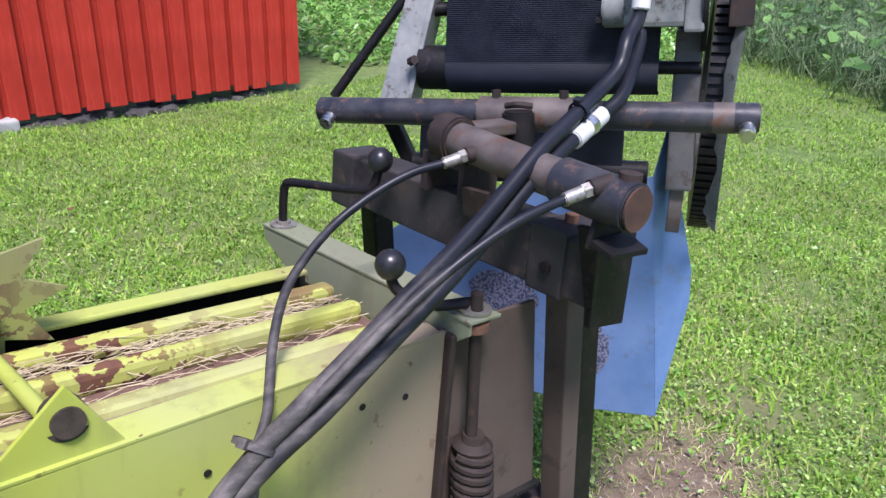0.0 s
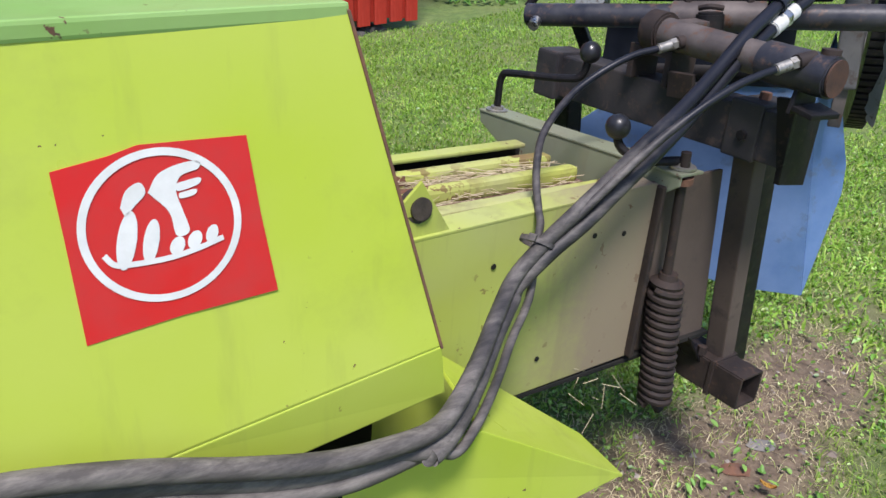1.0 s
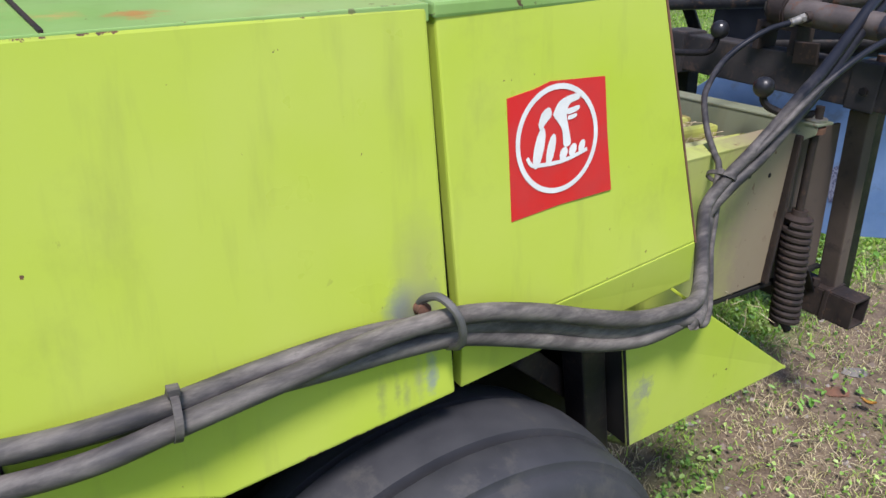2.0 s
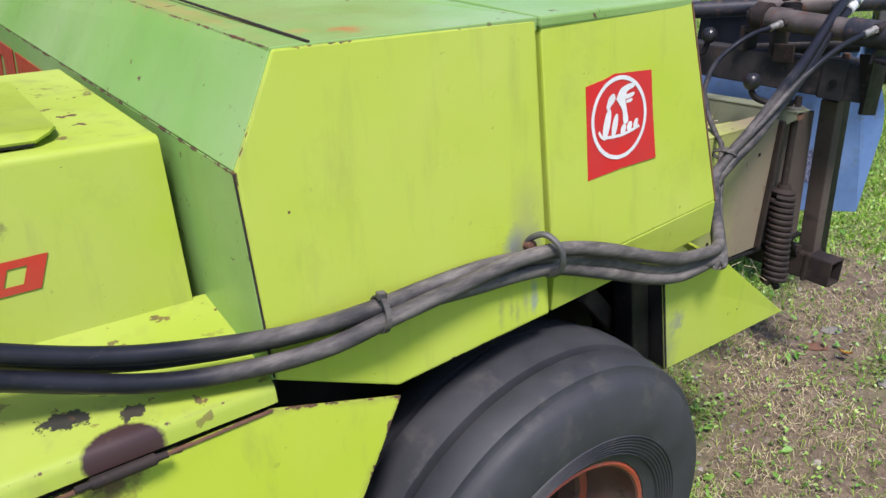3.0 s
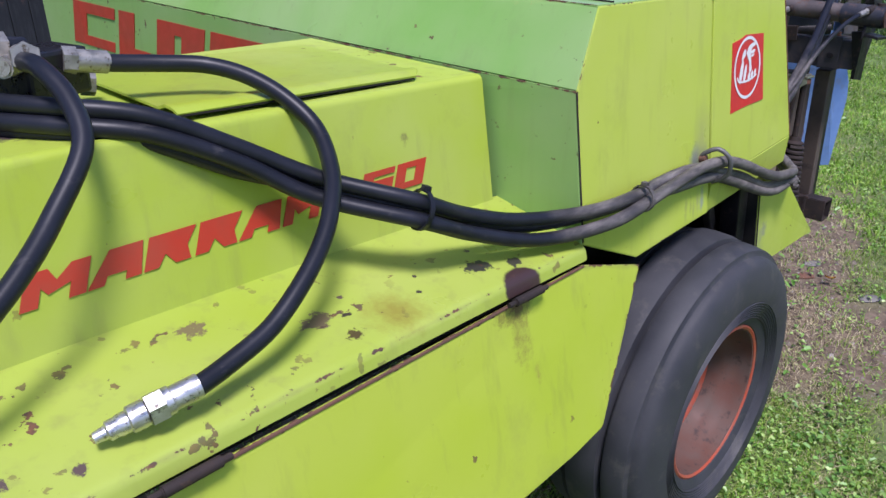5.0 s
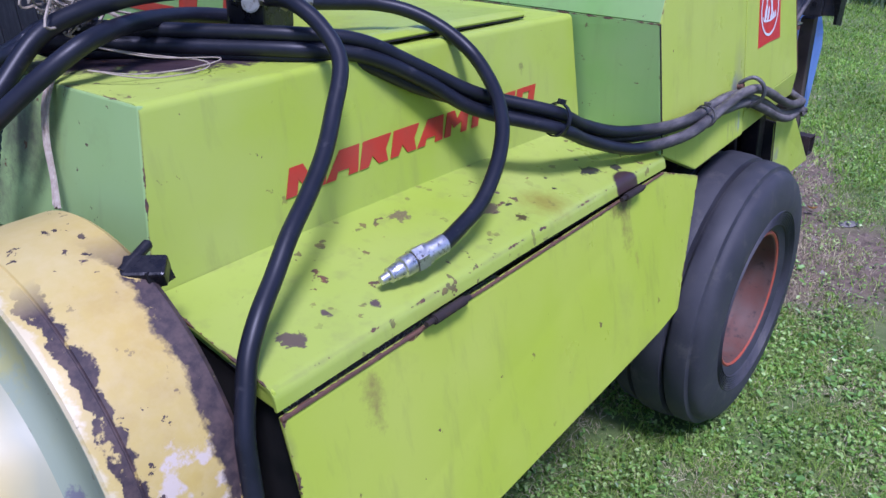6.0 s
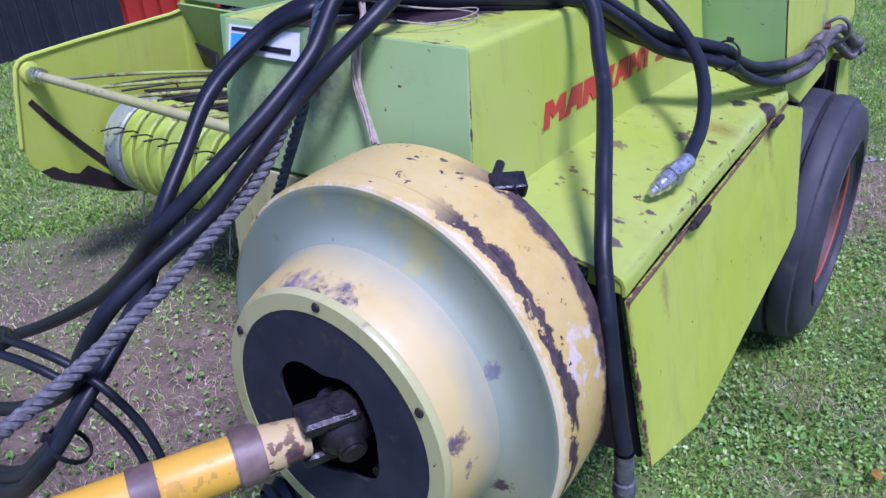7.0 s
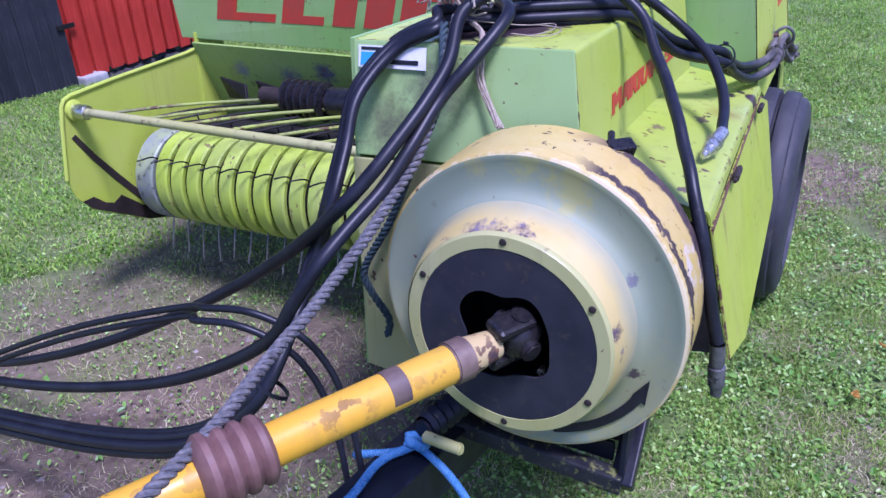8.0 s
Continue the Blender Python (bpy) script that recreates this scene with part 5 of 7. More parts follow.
def pickup():
    """The pick-up reel on the far side: end plate, bar, drum bands, tines, throat sheets."""
    p = part("pickup", rod((0.911, -2.27, 0.406), (0.89, -0.80, 0.44), 0.148, None, 40), shade_black, baler, "pick-up reel with lime bands and spring tines", True)
    prof = [(1.330, 0.765), (1.315, 0.785), (1.285, 0.795), (1.077, 0.817), (0.674, 0.853), (0.50, 0.885), (0.50, 0.20), (0.85, 0.18), (1.032, 0.226), (1.294, 0.358), (1.356, 0.427), (1.378, 0.500), (1.345, 0.70)]
    ep = part("end_plate", plate([(x, -2.285, z) for x, z in prof], 0.006, (0, 1, 0), None, 0.002), lime, p)
    part("plate_rim", sweep([(x, -2.285, z) for x, z in prof[-2:] + prof[:6]], 0.008, None, 8, 3, 0, False), lime, ep, smooth=True)
    part("worn_strip", plate([(1.318, -2.281, 0.645), (1.25, -2.281, 0.545), (1.16, -2.281, 0.435), (1.06, -2.281, 0.325), (1.02, -2.281, 0.285), (1.01, -2.281, 0.315), (1.05, -2.281, 0.355), (1.14, -2.281, 0.455), (1.23, -2.281, 0.560), (1.30, -2.281, 0.655)], 0.004, (0, 1, 0), None, 0), rusty, ep, "bare rusty brace strip")
    part("worn_edge", plate([(1.335, -2.281, 0.402), (1.294, -2.281, 0.362), (1.16, -2.281, 0.295), (1.033, -2.281, 0.231), (0.90, -2.281, 0.197), (0.92, -2.281, 0.240), (1.00, -2.281, 0.282), (1.05, -2.281, 0.296), (1.10, -2.281, 0.335), (1.15, -2.281, 0.372), (1.19, -2.281, 0.352), (1.23, -2.281, 0.366), (1.28, -2.281, 0.405)], 0.004, (0, 1, 0), None, 0), rusty, ep, "bare rusty lower edge")
    part("plate_boss", lathe([(0, 0.040), (0.012, 0.037), (0.018, 0.025), (0.018, 0)], (1.283, -2.283, 0.742), (0, 1, 0), None, 24), lime, ep, smooth=True)
    part("hold_down_bar", rod((1.283, -2.28, 0.741), (1.335, -0.86, 0.775), 0.0155, None, 18), ring_paint, p, "pale green tubular bar", True)
    part("bar_end", rod((1.283, -2.29, 0.741), (1.287, -2.20, 0.743), 0.027, None, 18, None, 0.004), chrome, p, smooth=True)
    rod_paint = paint("scuffed_rod_lime", (0.36, 0.44, 0.07), (0.16, 0.17, 0.08), 0.50, 0.6)
    for i in range(7):
        y = -2.12 + i * 0.175
        part("guide_rod", sweep([(1.298, y, 0.748), (1.08, y + 0.17, 0.752), (0.80, y + 0.37, 0.735), (0.62, y + 0.48, 0.71)], 0.006, None, 8), rod_paint, p, smooth=True)
    for i in range(13):
        y = -2.08 + i * 0.095
        part("packer_tine", sweep([(1.14, y, 0.700), (0.95, y + 0.12, 0.712), (0.72, y + 0.27, 0.700)], 0.0042, None, 6, 4), iron, p, smooth=True)
    rn = random.Random(5)
    for i in range(18):
        y = -2.205 + (i > 0) * 0.012 + i * 0.0815
        wdt, c = 0.047 if i == 0 else 0.0305, V((0.911 - i * 0.0011, y, 0.406 + i * 0.0019))
        prof_b = [(-wdt, 0.180), (-wdt + 0.006, 0.186), (wdt - 0.006, 0.186), (wdt, 0.180), (wdt, 0.165), (-wdt, 0.165)]
        b = part("band", lathe(prof_b, c, (0, 1, 0), None, 40, True), band_paint if i else skid_steel, p, "" if i else "bare steel end band", True)
        for a in (-0.95, 0.62, 2.3):
            if i:
                d = V((math.cos(a), 0, math.sin(a)))
                e = V((math.cos(a - 0.9), 0, math.sin(a - 0.9)))
                o = c + V((0, -0.0408, 0))
                if a < 0:
                    line, m = [o + d * 0.14, o + d * 0.182, o + d * 0.192 + V((0.012, 0, -0.05)), o + d * 0.192 + V((0.022 + rn.uniform(-.01, .01), rn.uniform(-.014, -.002), -0.14 + rn.uniform(-.01, .02)))], tine_steel
                else:
                    line, m = [o + d * 0.14, o + d * 0.200, o + d * 0.220 + e * rn.uniform(0.03, 0.05) + V((0, rn.uniform(-.03, -.015), 0))], iron
                part("tine", sweep(line, 0.0032, None, 6, 3), m, p, smooth=True)
    part("throat_sheet", plate([(0.64, -2.28, 0.89), (0.64, -0.80, 0.89), (0.42, -0.80, 0.40), (0.42, -2.28, 0.40)], 0.01, (1, 0, 0)), throat_paint, p, "scuffed green throat sheet")
    part("far_inner", plate([(0.62, -2.275, 0.93), (0.45, -2.275, 0.93), (0.45, -2.275, 0.45), (0.62, -2.275, 0.45)], 0.01, (0, 1, 0)), lime, p)
    part("floor_sheet", plate([(0.86, -2.27, 0.60), (0.86, -0.82, 0.62), (0.45, -0.82, 0.55), (0.45, -2.27, 0.54)], 0.01, (0, 0, 1)), shade_black, p)
    # feed auger shaft with a black bellows
    sh = part("auger_shaft", rod((0.84, -1.75, 0.76), (0.86, -0.80, 0.78), 0.033, None, 18), rusty, p, smooth=True)
    bm = bmesh.new()
    folds = [q for i in range(6) for q in ((0.032 * i - 0.016, 0.05), (0.032 * i - 0.004, 0.072), (0.032 * i + 0.004, 0.072))] + [(0.176, 0.05)]
    lathe(folds, (0.842, -1.62, 0.762), (0, 1, 0), bm, 24)
    part("bellows", bm, grease, sh, "black rubber bellows", True)
    part("shaft_sleeve", rod((0.842, -1.43, 0.765), (0.85, -1.3, 0.77), 0.055, None, 20), grease, sh, smooth=True)
    for y, t in ((-2.0, 0.3), (-1.82, -0.2)):
        part("packer_finger", plate([(0.80, y, 0.80), (0.84, y + 0.16, 0.79), (0.86, y + 0.18, 0.74), (0.80, y + 0.04, 0.72)], 0.012, (1, 0, 0)), iron, p)


pickup()


def chamber():
    """The bale chamber behind the shroud, open at the top with long rails."""
    yl, yr, zt, zb = -0.30, -0.80, 0.965, 0.60
    cs = part("chamber_side", plate([(-0.35, yl, zt - 0.005), (-1.062, yl, 0.988), (-1.07, yl, 0.612), (-0.35, yl, 0.60)], 0.008, (0, 1, 0), None, 0.003), chamber_paint, baler, "weathered lime chamber side, dusted brown")
    part("side_top_fold", plate([(-0.35, yl + 0.001, zt), (-1.05, yl + 0.001, 0.990), (-1.05, yl - 0.047, 0.994), (-0.35, yl - 0.047, 0.968)], 0.006, (0, 0, 1)), chamber_paint, cs)
    part("dusty_shelf", plate([(-0.35, yl - 0.048, 0.960), (-1.05, yl - 0.048, 0.984), (-1.05, yl - 0.090, 0.958), (-0.35, yl - 0.090, 0.948)], 0.005, (0, 0, 1)), plain("tan_dust_on_sheet", (0.20, 0.155, 0.115), (0.29, 0.25, 0.15), 14, 0.9, 0, 0.4, third=(0.36, 0.40, 0.10)), cs, "dusty tan shelf along the chamber")
    part("rear_side", plate([(-1.062, yl - 0.012, 0.985), (-1.275, yl - 0.012, 0.985), (-1.345, yl - 0.012, 0.575), (-1.065, yl - 0.012, 0.612)], 0.008, (0, 1, 0)), dusty_brown, baler, "brown dusty rear chamber side")
    part("fold_rib", beam((-1.065, yl + 0.006, 0.985), (-1.07, yl + 0.006, 0.615), 0.02, 0.012), rusty, baler)
    # far side and floor near-black: the chamber's inner shade is painted on
    part("far_side", plate([(-0.30, -0.70, 0.94), (-1.08, -0.70, 0.94), (-1.25, -0.70, 0.60), (-0.30, -0.70, 0.60)], 0.008, (0, -1, 0)), shade_black, baler)
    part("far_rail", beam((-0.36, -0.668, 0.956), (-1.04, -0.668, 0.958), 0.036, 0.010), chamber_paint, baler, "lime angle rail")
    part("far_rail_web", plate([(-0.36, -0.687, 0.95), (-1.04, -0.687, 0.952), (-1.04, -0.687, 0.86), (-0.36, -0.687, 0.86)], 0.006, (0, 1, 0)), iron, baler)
    part("floor_sheet", plate([(-0.30, yl, 0.61), (-1.35, yl, 0.60), (-1.35, yr, 0.60), (-0.30, yr, 0.61)], 0.01, (0, 0, 1)), shade_black, baler)
    part("inner_floor", plate([(-0.30, yl - 0.02, 0.928), (-1.06, yl - 0.02, 0.930), (-1.06, -0.603, 0.930), (-0.30, -0.603, 0.928)], 0.01, (0, 0, 1)), plain("rust_red_sheet", (0.10, 0.055, 0.042), (0.17, 0.10, 0.075), 12, 0.85, 0.0, 0.5, third=(0.24, 0.19, 0.12)), baler, "rust-brown chamber top sheet")
    for y, w, h in ((-0.585, 0.034, 0.030), (-0.502, 0.030, 0.034), (-0.405, 0.036, 0.032)):
        part("rail", beam((-0.30, y, 0.962 - h / 2), (-1.045, y, 0.962 - h / 2), w, h, None, 0.010), rail_paint, baler, "flaking lime top rail")
    for x, z in ((-0.912, 0.909), (-0.814, 0.678), (-0.683, 0.894), (-0.99, 0.90)):
        part("hole", lathe([(0.0, 0.0052), (0.0012, 0.0052), (0.0012, 0)], (x, yl + 0.001, z), (0, 1, 0), None, 14), shade_black, cs)
    # spring-loaded cross channel with two cranked levers
    cb = part("cross_channel", plate([(-1.058, -0.845, 0.985), (-1.072, -0.262, 1.012), (-1.072, -0.262, 0.992), (-1.070, -0.345, 0.930), (-1.060, -0.740, 0.918), (-1.058, -0.840, 0.960)], 0.006, (1, 0, 0), None, 0.002), channel_paint, baler, "grey-green cross channel")
    part("channel_top", plate([(-1.056, -0.847, 0.989), (-1.070, -0.260, 1.016), (-1.135, -0.260, 1.016), (-1.120, -0.847, 0.989)], 0.006, (0, 0, 1), None, 0.002), channel_paint, cb)
    knob_mat = plain("black_knob", (0.012, 0.012, 0.014), (0.02, 0.02, 0.023), 20, 0.35)
    for base, line, bl in ((V((-1.083, -0.812, 0.990)), [(-1.083, -0.812, 1.048), (-1.084, -0.806, 1.074), (-1.090, -0.785, 1.084), (-1.145, -0.675, 1.094), (-1.164, -0.635, 1.108)], V((-1.17, -0.625, 1.159))),
                           (V((-1.105, -0.288, 1.017)), [(-1.10, -0.290, 1.030), (-1.05, -0.312, 1.028), (-1.018, -0.345, 1.036), (-1.004, -0.362, 1.052)], V((-0.999, -0.366, 1.083)))):
        part("washer", lathe([(0, 0.026), (0.005, 0.026), (0.006, 0.015), (0.012, 0.015), (0.012, 0)], base, (0, 0, 1), None, 20), zinc, cb, smooth=True)
        lv = part("lever", sweep([base] + [V(q) for q in line] + [bl], 0.0085, None, 10), iron, cb, "cranked lever with a black ball knob", True)
        part("knob", ball(bl, 0.0235), knob_mat, lv, "black ball knob", True)
    rd = part("tension_rod", rod((-1.098, -0.280, 1.05), (-1.122, -0.276, 0.73), 0.0098, None, 12), rusty, baler, "rusty tension rod with coil spring", True)
    part("nut", rod((-1.100, -0.280, 1.004), (-1.101, -0.280, 0.991), 0.022, None, 20), rust, rd)
    spr = []
    a0, a1 = V((-1.121, -0.276, 0.770)), V((-1.140, -0.256, 0.505))
    for i in range(15 * 14 + 1):
        u = i / (15 * 14)
        a = 2 * math.pi * 15 * u
        spr.append(a0.lerp(a1, u) + V((math.cos(a) * 0.029, math.sin(a) * 0.029, 0)))
    part("coil_spring", sweep(spr, 0.0088, None, 8, 1, 0, False), rusty, rd, "brown coil spring", True)
    part("spring_cap", lathe([(0, 0.03), (0.012, 0.034), (0.02, 0.02), (0.032, 0.018), (0.032, 0)], (-1.121, -0.276, 0.770), (0, 0, 1), None, 20), rusty, rd, smooth=True)
    part("rod_end", rod((-1.140, -0.256, 0.505), (-1.15, -0.246, 0.485), 0.011, None, 10), rusty, rd)
    part("spring_core", rod(a0, a1, 0.018, None, 12), shade_black, rd)
    # rear frame: post, square tube below, beam across the top
    part("rear_post", beam((-1.315, -0.285, 1.02), (-1.40, -0.285, 0.50), 0.05, 0.045), dusty_brown, baler, "dark brown upright post")
    part("rear_post", beam((-1.365, -0.275, 1.02), (-1.455, -0.275, 0.50), 0.012, 0.06), iron, baler)
    for x, z in ((-1.333, 0.83), (-1.355, 0.70)):
        part("hole", lathe([(0.0, 0.006), (0.0012, 0.006), (0.0012, 0)], (x, -0.2615, z), (0, 1, 0), None, 12), shade_black, baler)
    lo = bmesh.new()
    a, b, t, h = V((-1.38, -0.80, 0.50)), V((-1.38, -0.185, 0.50)), 0.006, 0.037
    for off, half in ((V((0, 0, h)), (h, 0.3, t / 2)), (V((0, 0, -h)), (h, 0.3, t / 2)), (V((h, 0, 0)), (t / 2, 0.3, h)), (V((-h, 0, 0)), (t / 2, 0.3, h))):
        block((a + b) / 2 + off, (half[0], (b - a).length / 2, half[2]), None, lo, 0.001)
    lt = part("lower_tube", lo, rusty, baler, "open square steel tube")
    part("clamp", block((-1.38, -0.262, 0.50), (0.044, 0.006, 0.044), None, None, 0.002), rusty, lt)
    part("bolt", rod((-1.345, -0.30, 0.54), (-1.345, -0.30, 0.56), 0.011, None, 6), rusty, lt)
    part("brace", beam((-1.28, -0.32, 0.60), (-1.36, -0.32, 0.50), 0.05, 0.006), iron, lt)
    up = part("top_beam", beam((-1.265, -0.835, 1.075), (-1.262, -0.168, 1.087), 0.085, 0.095), beam_iron, baler, "heavy black square cross beam")
    part("clamp", block((-1.265, -0.255, 1.088), (0.052, 0.035, 0.054), None, None, 0.004), beam_iron, up)
    part("clamp_bolt", rod((-1.265, -0.255, 1.14), (-1.265, -0.255, 1.155), 0.011, None, 6), rust, up)
    part("side_bolt", rod((-1.215, -0.25, 1.08), (-1.205, -0.25, 1.08), 0.010, None, 6), iron, up)
    part("end_plate", plate([(-1.208, -0.160, 1.155), (-1.300, -0.158, 1.150), (-1.305, -0.158, 1.000), (-1.222, -0.160, 1.010)], 0.012, (0, 1, 0)), iron, up)
    part("gusset", plate([(-1.200, -0.195, 1.165), (-1.200, -0.155, 1.17), (-1.215, -0.158, 1.05), (-1.215, -0.170, 1.04)], 0.01, (1, 0, 0)), iron, up)
    part("left_block", block((-1.256, -0.792, 1.076), (0.052, 0.036, 0.055), None, None, 0.006), beam_iron, up)
    part("left_arm", beam((-1.30, -0.80, 1.04), (-1.34, -0.80, 0.75), 0.05, 0.05), iron, up)
    br = part("bracket", plate([(-1.20, -0.545, 1.195), (-1.20, -0.435, 1.195), (-1.20, -0.435, 1.125), (-1.20, -0.450, 1.125), (-1.20, -0.450, 1.180), (-1.20, -0.53, 1.180), (-1.20, -0.53, 1.125), (-1.20, -0.545, 1.125)], 0.08, (1, 0, 0), None, 0.002), rusty, up, "rusty channel bracket")
    part("bracket_lug", plate([(-1.19, -0.43, 1.16), (-1.19, -0.37, 1.165), (-1.20, -0.37, 1.115), (-1.20, -0.43, 1.11)], 0.01, (1, 0, 0)), rusty, up)
    # straw pushing out below
    bm = bmesh.new()
    rn = random.Random(3)
    for i in range(14):
        q = V((-0.98 + rn.uniform(-.05, .05), -0.30 + rn.uniform(-.03, .05), 0.585 + rn.uniform(-.05, .03)))
        rod(q, q + V((rn.uniform(-.04, .04), rn.uniform(-.02, .03), rn.uniform(-.05, .02))), 0.0007, bm, 4)
    w = part("straw_tuft", bm, straw_mat, None)
    w.matrix_world = ML
    tagged(w, "tuft of dry straw under the bale chamber", "straw", kind="stuff")
    bm = bmesh.new()
    for i in range(420):
        x = rn.uniform(-1.03, -0.45)
        y = rn.gauss(-0.545, 0.018) if i % 4 else rn.gauss(-0.455, 0.025)
        q = V((x, y, 0.936 + rn.uniform(0.0, 0.012 if i % 4 == 0 else 0.024)))
        t = rn.gauss(0.0, 0.5) + (0 if rn.random() < 0.7 else rn.uniform(-1.5, 1.5))
        n = rn.uniform(0.010, 0.045)
        rod(q - V((math.cos(t) * n, math.sin(t) * n * 0.6, 0)), q + V((math.cos(t) * n, math.sin(t) * n * 0.6, rn.uniform(-.004, .006))), rn.uniform(0.0004, 0.0009), bm, 4)
    w = part("loose_straw", bm, straw_mat, None)
    w.matrix_world = ML
    tagged(w, "loose dry straw lying between the rails", "straw", kind="stuff")


chamber()


def star_wheel():
    """The toothed metering wheel with its shaft and bearing bracket."""
    k = part("metering_wheel", rod((-0.50, -0.70, 0.98), (-0.53, -0.32, 1.0), 0.010, None, 12), chamber_paint, baler, "toothed metering wheel on a shaft", True)
    bm = bmesh.new()
    c = V((-0.50, -0.62, 1.03))
    vs = []
    for i in range(20):
        a = 2 * math.pi * i / 20
        r = 0.13 if i % 2 == 0 else 0.075
        vs.append(c + V((math.cos(a) * r, 0, math.sin(a) * r)))
    plate(vs, 0.006, (0, 1, 0), bm, 0.0)
    part("star", bm, paint("dirty_lime_star", (0.26, 0.30, 0.06), (0.24, 0.22, 0.12), 0.52, 0.7, rough=0.6), k, "dusty lime toothed star wheel")
    part("bearing", rod((-0.535, -0.335, 1.015), (-0.535, -0.30, 1.018), 0.024, None, 20, None, 0.006), plain("greasy_brown_iron", (0.022, 0.017, 0.015), (0.06, 0.045, 0.035), 40, 0.55, 0, 0.6), k, smooth=True)
    part("bearing_plate", plate([(-0.44, -0.305, 0.965), (-0.535, -0.305, 1.06), (-0.60, -0.305, 0.962)], 0.006, (0, 1, 0)), chamber_paint, k)
    part("hub", rod((-0.50, -0.66, 1.03), (-0.50, -0.58, 1.03), 0.03, None, 16), rusty, k, smooth=True)
    part("arm", beam((-0.42, -0.80, 1.13), (-0.58, -0.86, 1.10), 0.05, 0.02), rusty, k)
    part("knotter_post", beam((-0.48, -0.80, 1.12), (-0.50, -0.76, 0.94), 0.035, 0.03), rusty, k)


star_wheel()


# ---- the bale thrower behind the baler ----
TU, TV, TW, TO = V((-0.4885, 0.8644, 0.1188)), V((-0.8706, -0.4920, 0.0)), V((0.0584, -0.1034, 0.9929)), V((-1.234, -0.898, 1.186))
TAX = Matrix((TU, TV, TW)).transposed()


def tt(u, v, w):
    return TO + TU * u + TV * v + TW * w


def thrower():
    th = thing("bale_thrower", "belt bale thrower with a hydraulic motor and blue chute", "bale thrower")
    br = part("cross_bar", rod(tt(-0.012, 0, 0.007), tt(0.842, 0, 0.009), 0.0265, None, 28, None, 0.003), flaked_bar, th, "black rust-flecked cross tube", True)
    part("bare_length", rod(tt(0.765, 0, 0.0088), tt(0.80, 0, 0.009), 0.0269, None, 28), worn_steel, br, "bare brown length", True)
    part("sleeve", rod(tt(0.335, 0, 0.008), tt(0.535, 0, 0.008), 0.033, None, 28, None, 0.003), worn_steel, br, "rusty pivot sleeve", True)
    for u in (0.02, 0.822):
        part("end_bolt", rod(tt(u, -0.02, -0.004), tt(u, -0.048, -0.014), 0.014, None, 16, None, 0.003), chrome, br, smooth=True)
    for u in (0.37, 0.50):
        part("sleeve_bolt", rod(tt(u, -0.005, 0.037), tt(u, -0.005, 0.053), 0.009, None, 6), rusty, br)
    part("pivot_post", rod(tt(0.425, -0.055, -0.05), tt(0.425, -0.055, 0.022), 0.030, None, 24, None, 0.004), iron, br, "upright pivot boss", True)
    part("pivot_pin", sweep([tt(0.40, -0.05, 0.03), tt(0.425, -0.06, 0.034), tt(0.45, -0.05, 0.03)], 0.006, None, 8), rusty, br, smooth=True)
    part("fork_arm", beam(tt(0.415, -0.075, -0.002), tt(0.315, -0.175, 0.0), 0.045, 0.022), worn_steel, br)
    # ribbed belt
    bm = bmesh.new()
    prof = []
    n = 110
    for i in range(n + 1):
        s = i / n
        w = 0.095 + s * 0.42
        v = 0.103 + s * 0.09
        prof += [(v, w), (v - 0.0014, w + 0.0011), (v - 0.0014, w + 0.0026), (v, w + 0.0032)]
    arc = [(0.15 - 0.05 * math.cos(a), 0.080 - 0.05 * math.sin(a)) for a in (radians(d) for d in range(110, -15, -4))]
    ribbed = []
    for v, w in arc:
        ribbed += [(v, w), (0.15 + (v - 0.15) * 1.03, 0.08 + (w - 0.08) * 1.03)]
    line = ribbed + prof
    rows = [[bm.verts.new(tt(u, v, w)) for v, w in line] for u in (0.232, 0.662)]
    for k in range(len(line) - 1):
        bm.faces.new((rows[0][k], rows[0][k + 1], rows[1][k + 1], rows[1][k]))
    part("belt", bm, belt_mat, th, "black ribbed conveyor belt")
    part("belt_back", block(tt(0.447, 0.24, 0.30), (0.20, 0.03, 0.22), TAX @ Matrix.Rotation(radians(-12), 3, "X")), iron, th)
    r = part("roller", rod(tt(0.165, 0.15, 0.08), tt(0.655, 0.15, 0.08), 0.046, None, 28), iron, th, "steel belt roller", True)
    part("roller_shaft", rod(tt(0.09, 0.15, 0.08), tt(0.74, 0.15, 0.08), 0.013, None, 14), iron, r, smooth=True)
    part("lower_belt", plate([tt(0.155, 0.16, 0.0), tt(0.598, 0.16, 0.0), tt(0.594, 0.19, -0.17), tt(0.131, 0.19, -0.17)], 0.02, -TV), belt_mat, th, "dark return belt")
    part("lower_roller", rod(tt(0.12, 0.20, -0.137), tt(0.648, 0.20, -0.137), 0.024, None, 22), iron, th, smooth=True)
    # side frames
    part("side_frame", beam(tt(0.095, 0.14, -0.02), tt(0.215, 0.20, 0.40), 0.066, 0.05, None, 0.006, TV), grey_paint, th, "pale grey side frame, rust at its edges")
    part("frame_inner", beam(tt(0.140, 0.15, 0.01), tt(0.235, 0.20, 0.38), 0.012, 0.075, None, 0.003, TV), grey_paint, th)
    part("frame_bolt", rod(tt(0.150, 0.115, 0.095), tt(0.165, 0.10, 0.10), 0.010, None, 6), rusty, th)
    part("upper_tie", rod(tt(0.19, 0.17, 0.197), tt(0.30, 0.19, 0.20), 0.0145, None, 16), iron, th, smooth=True)
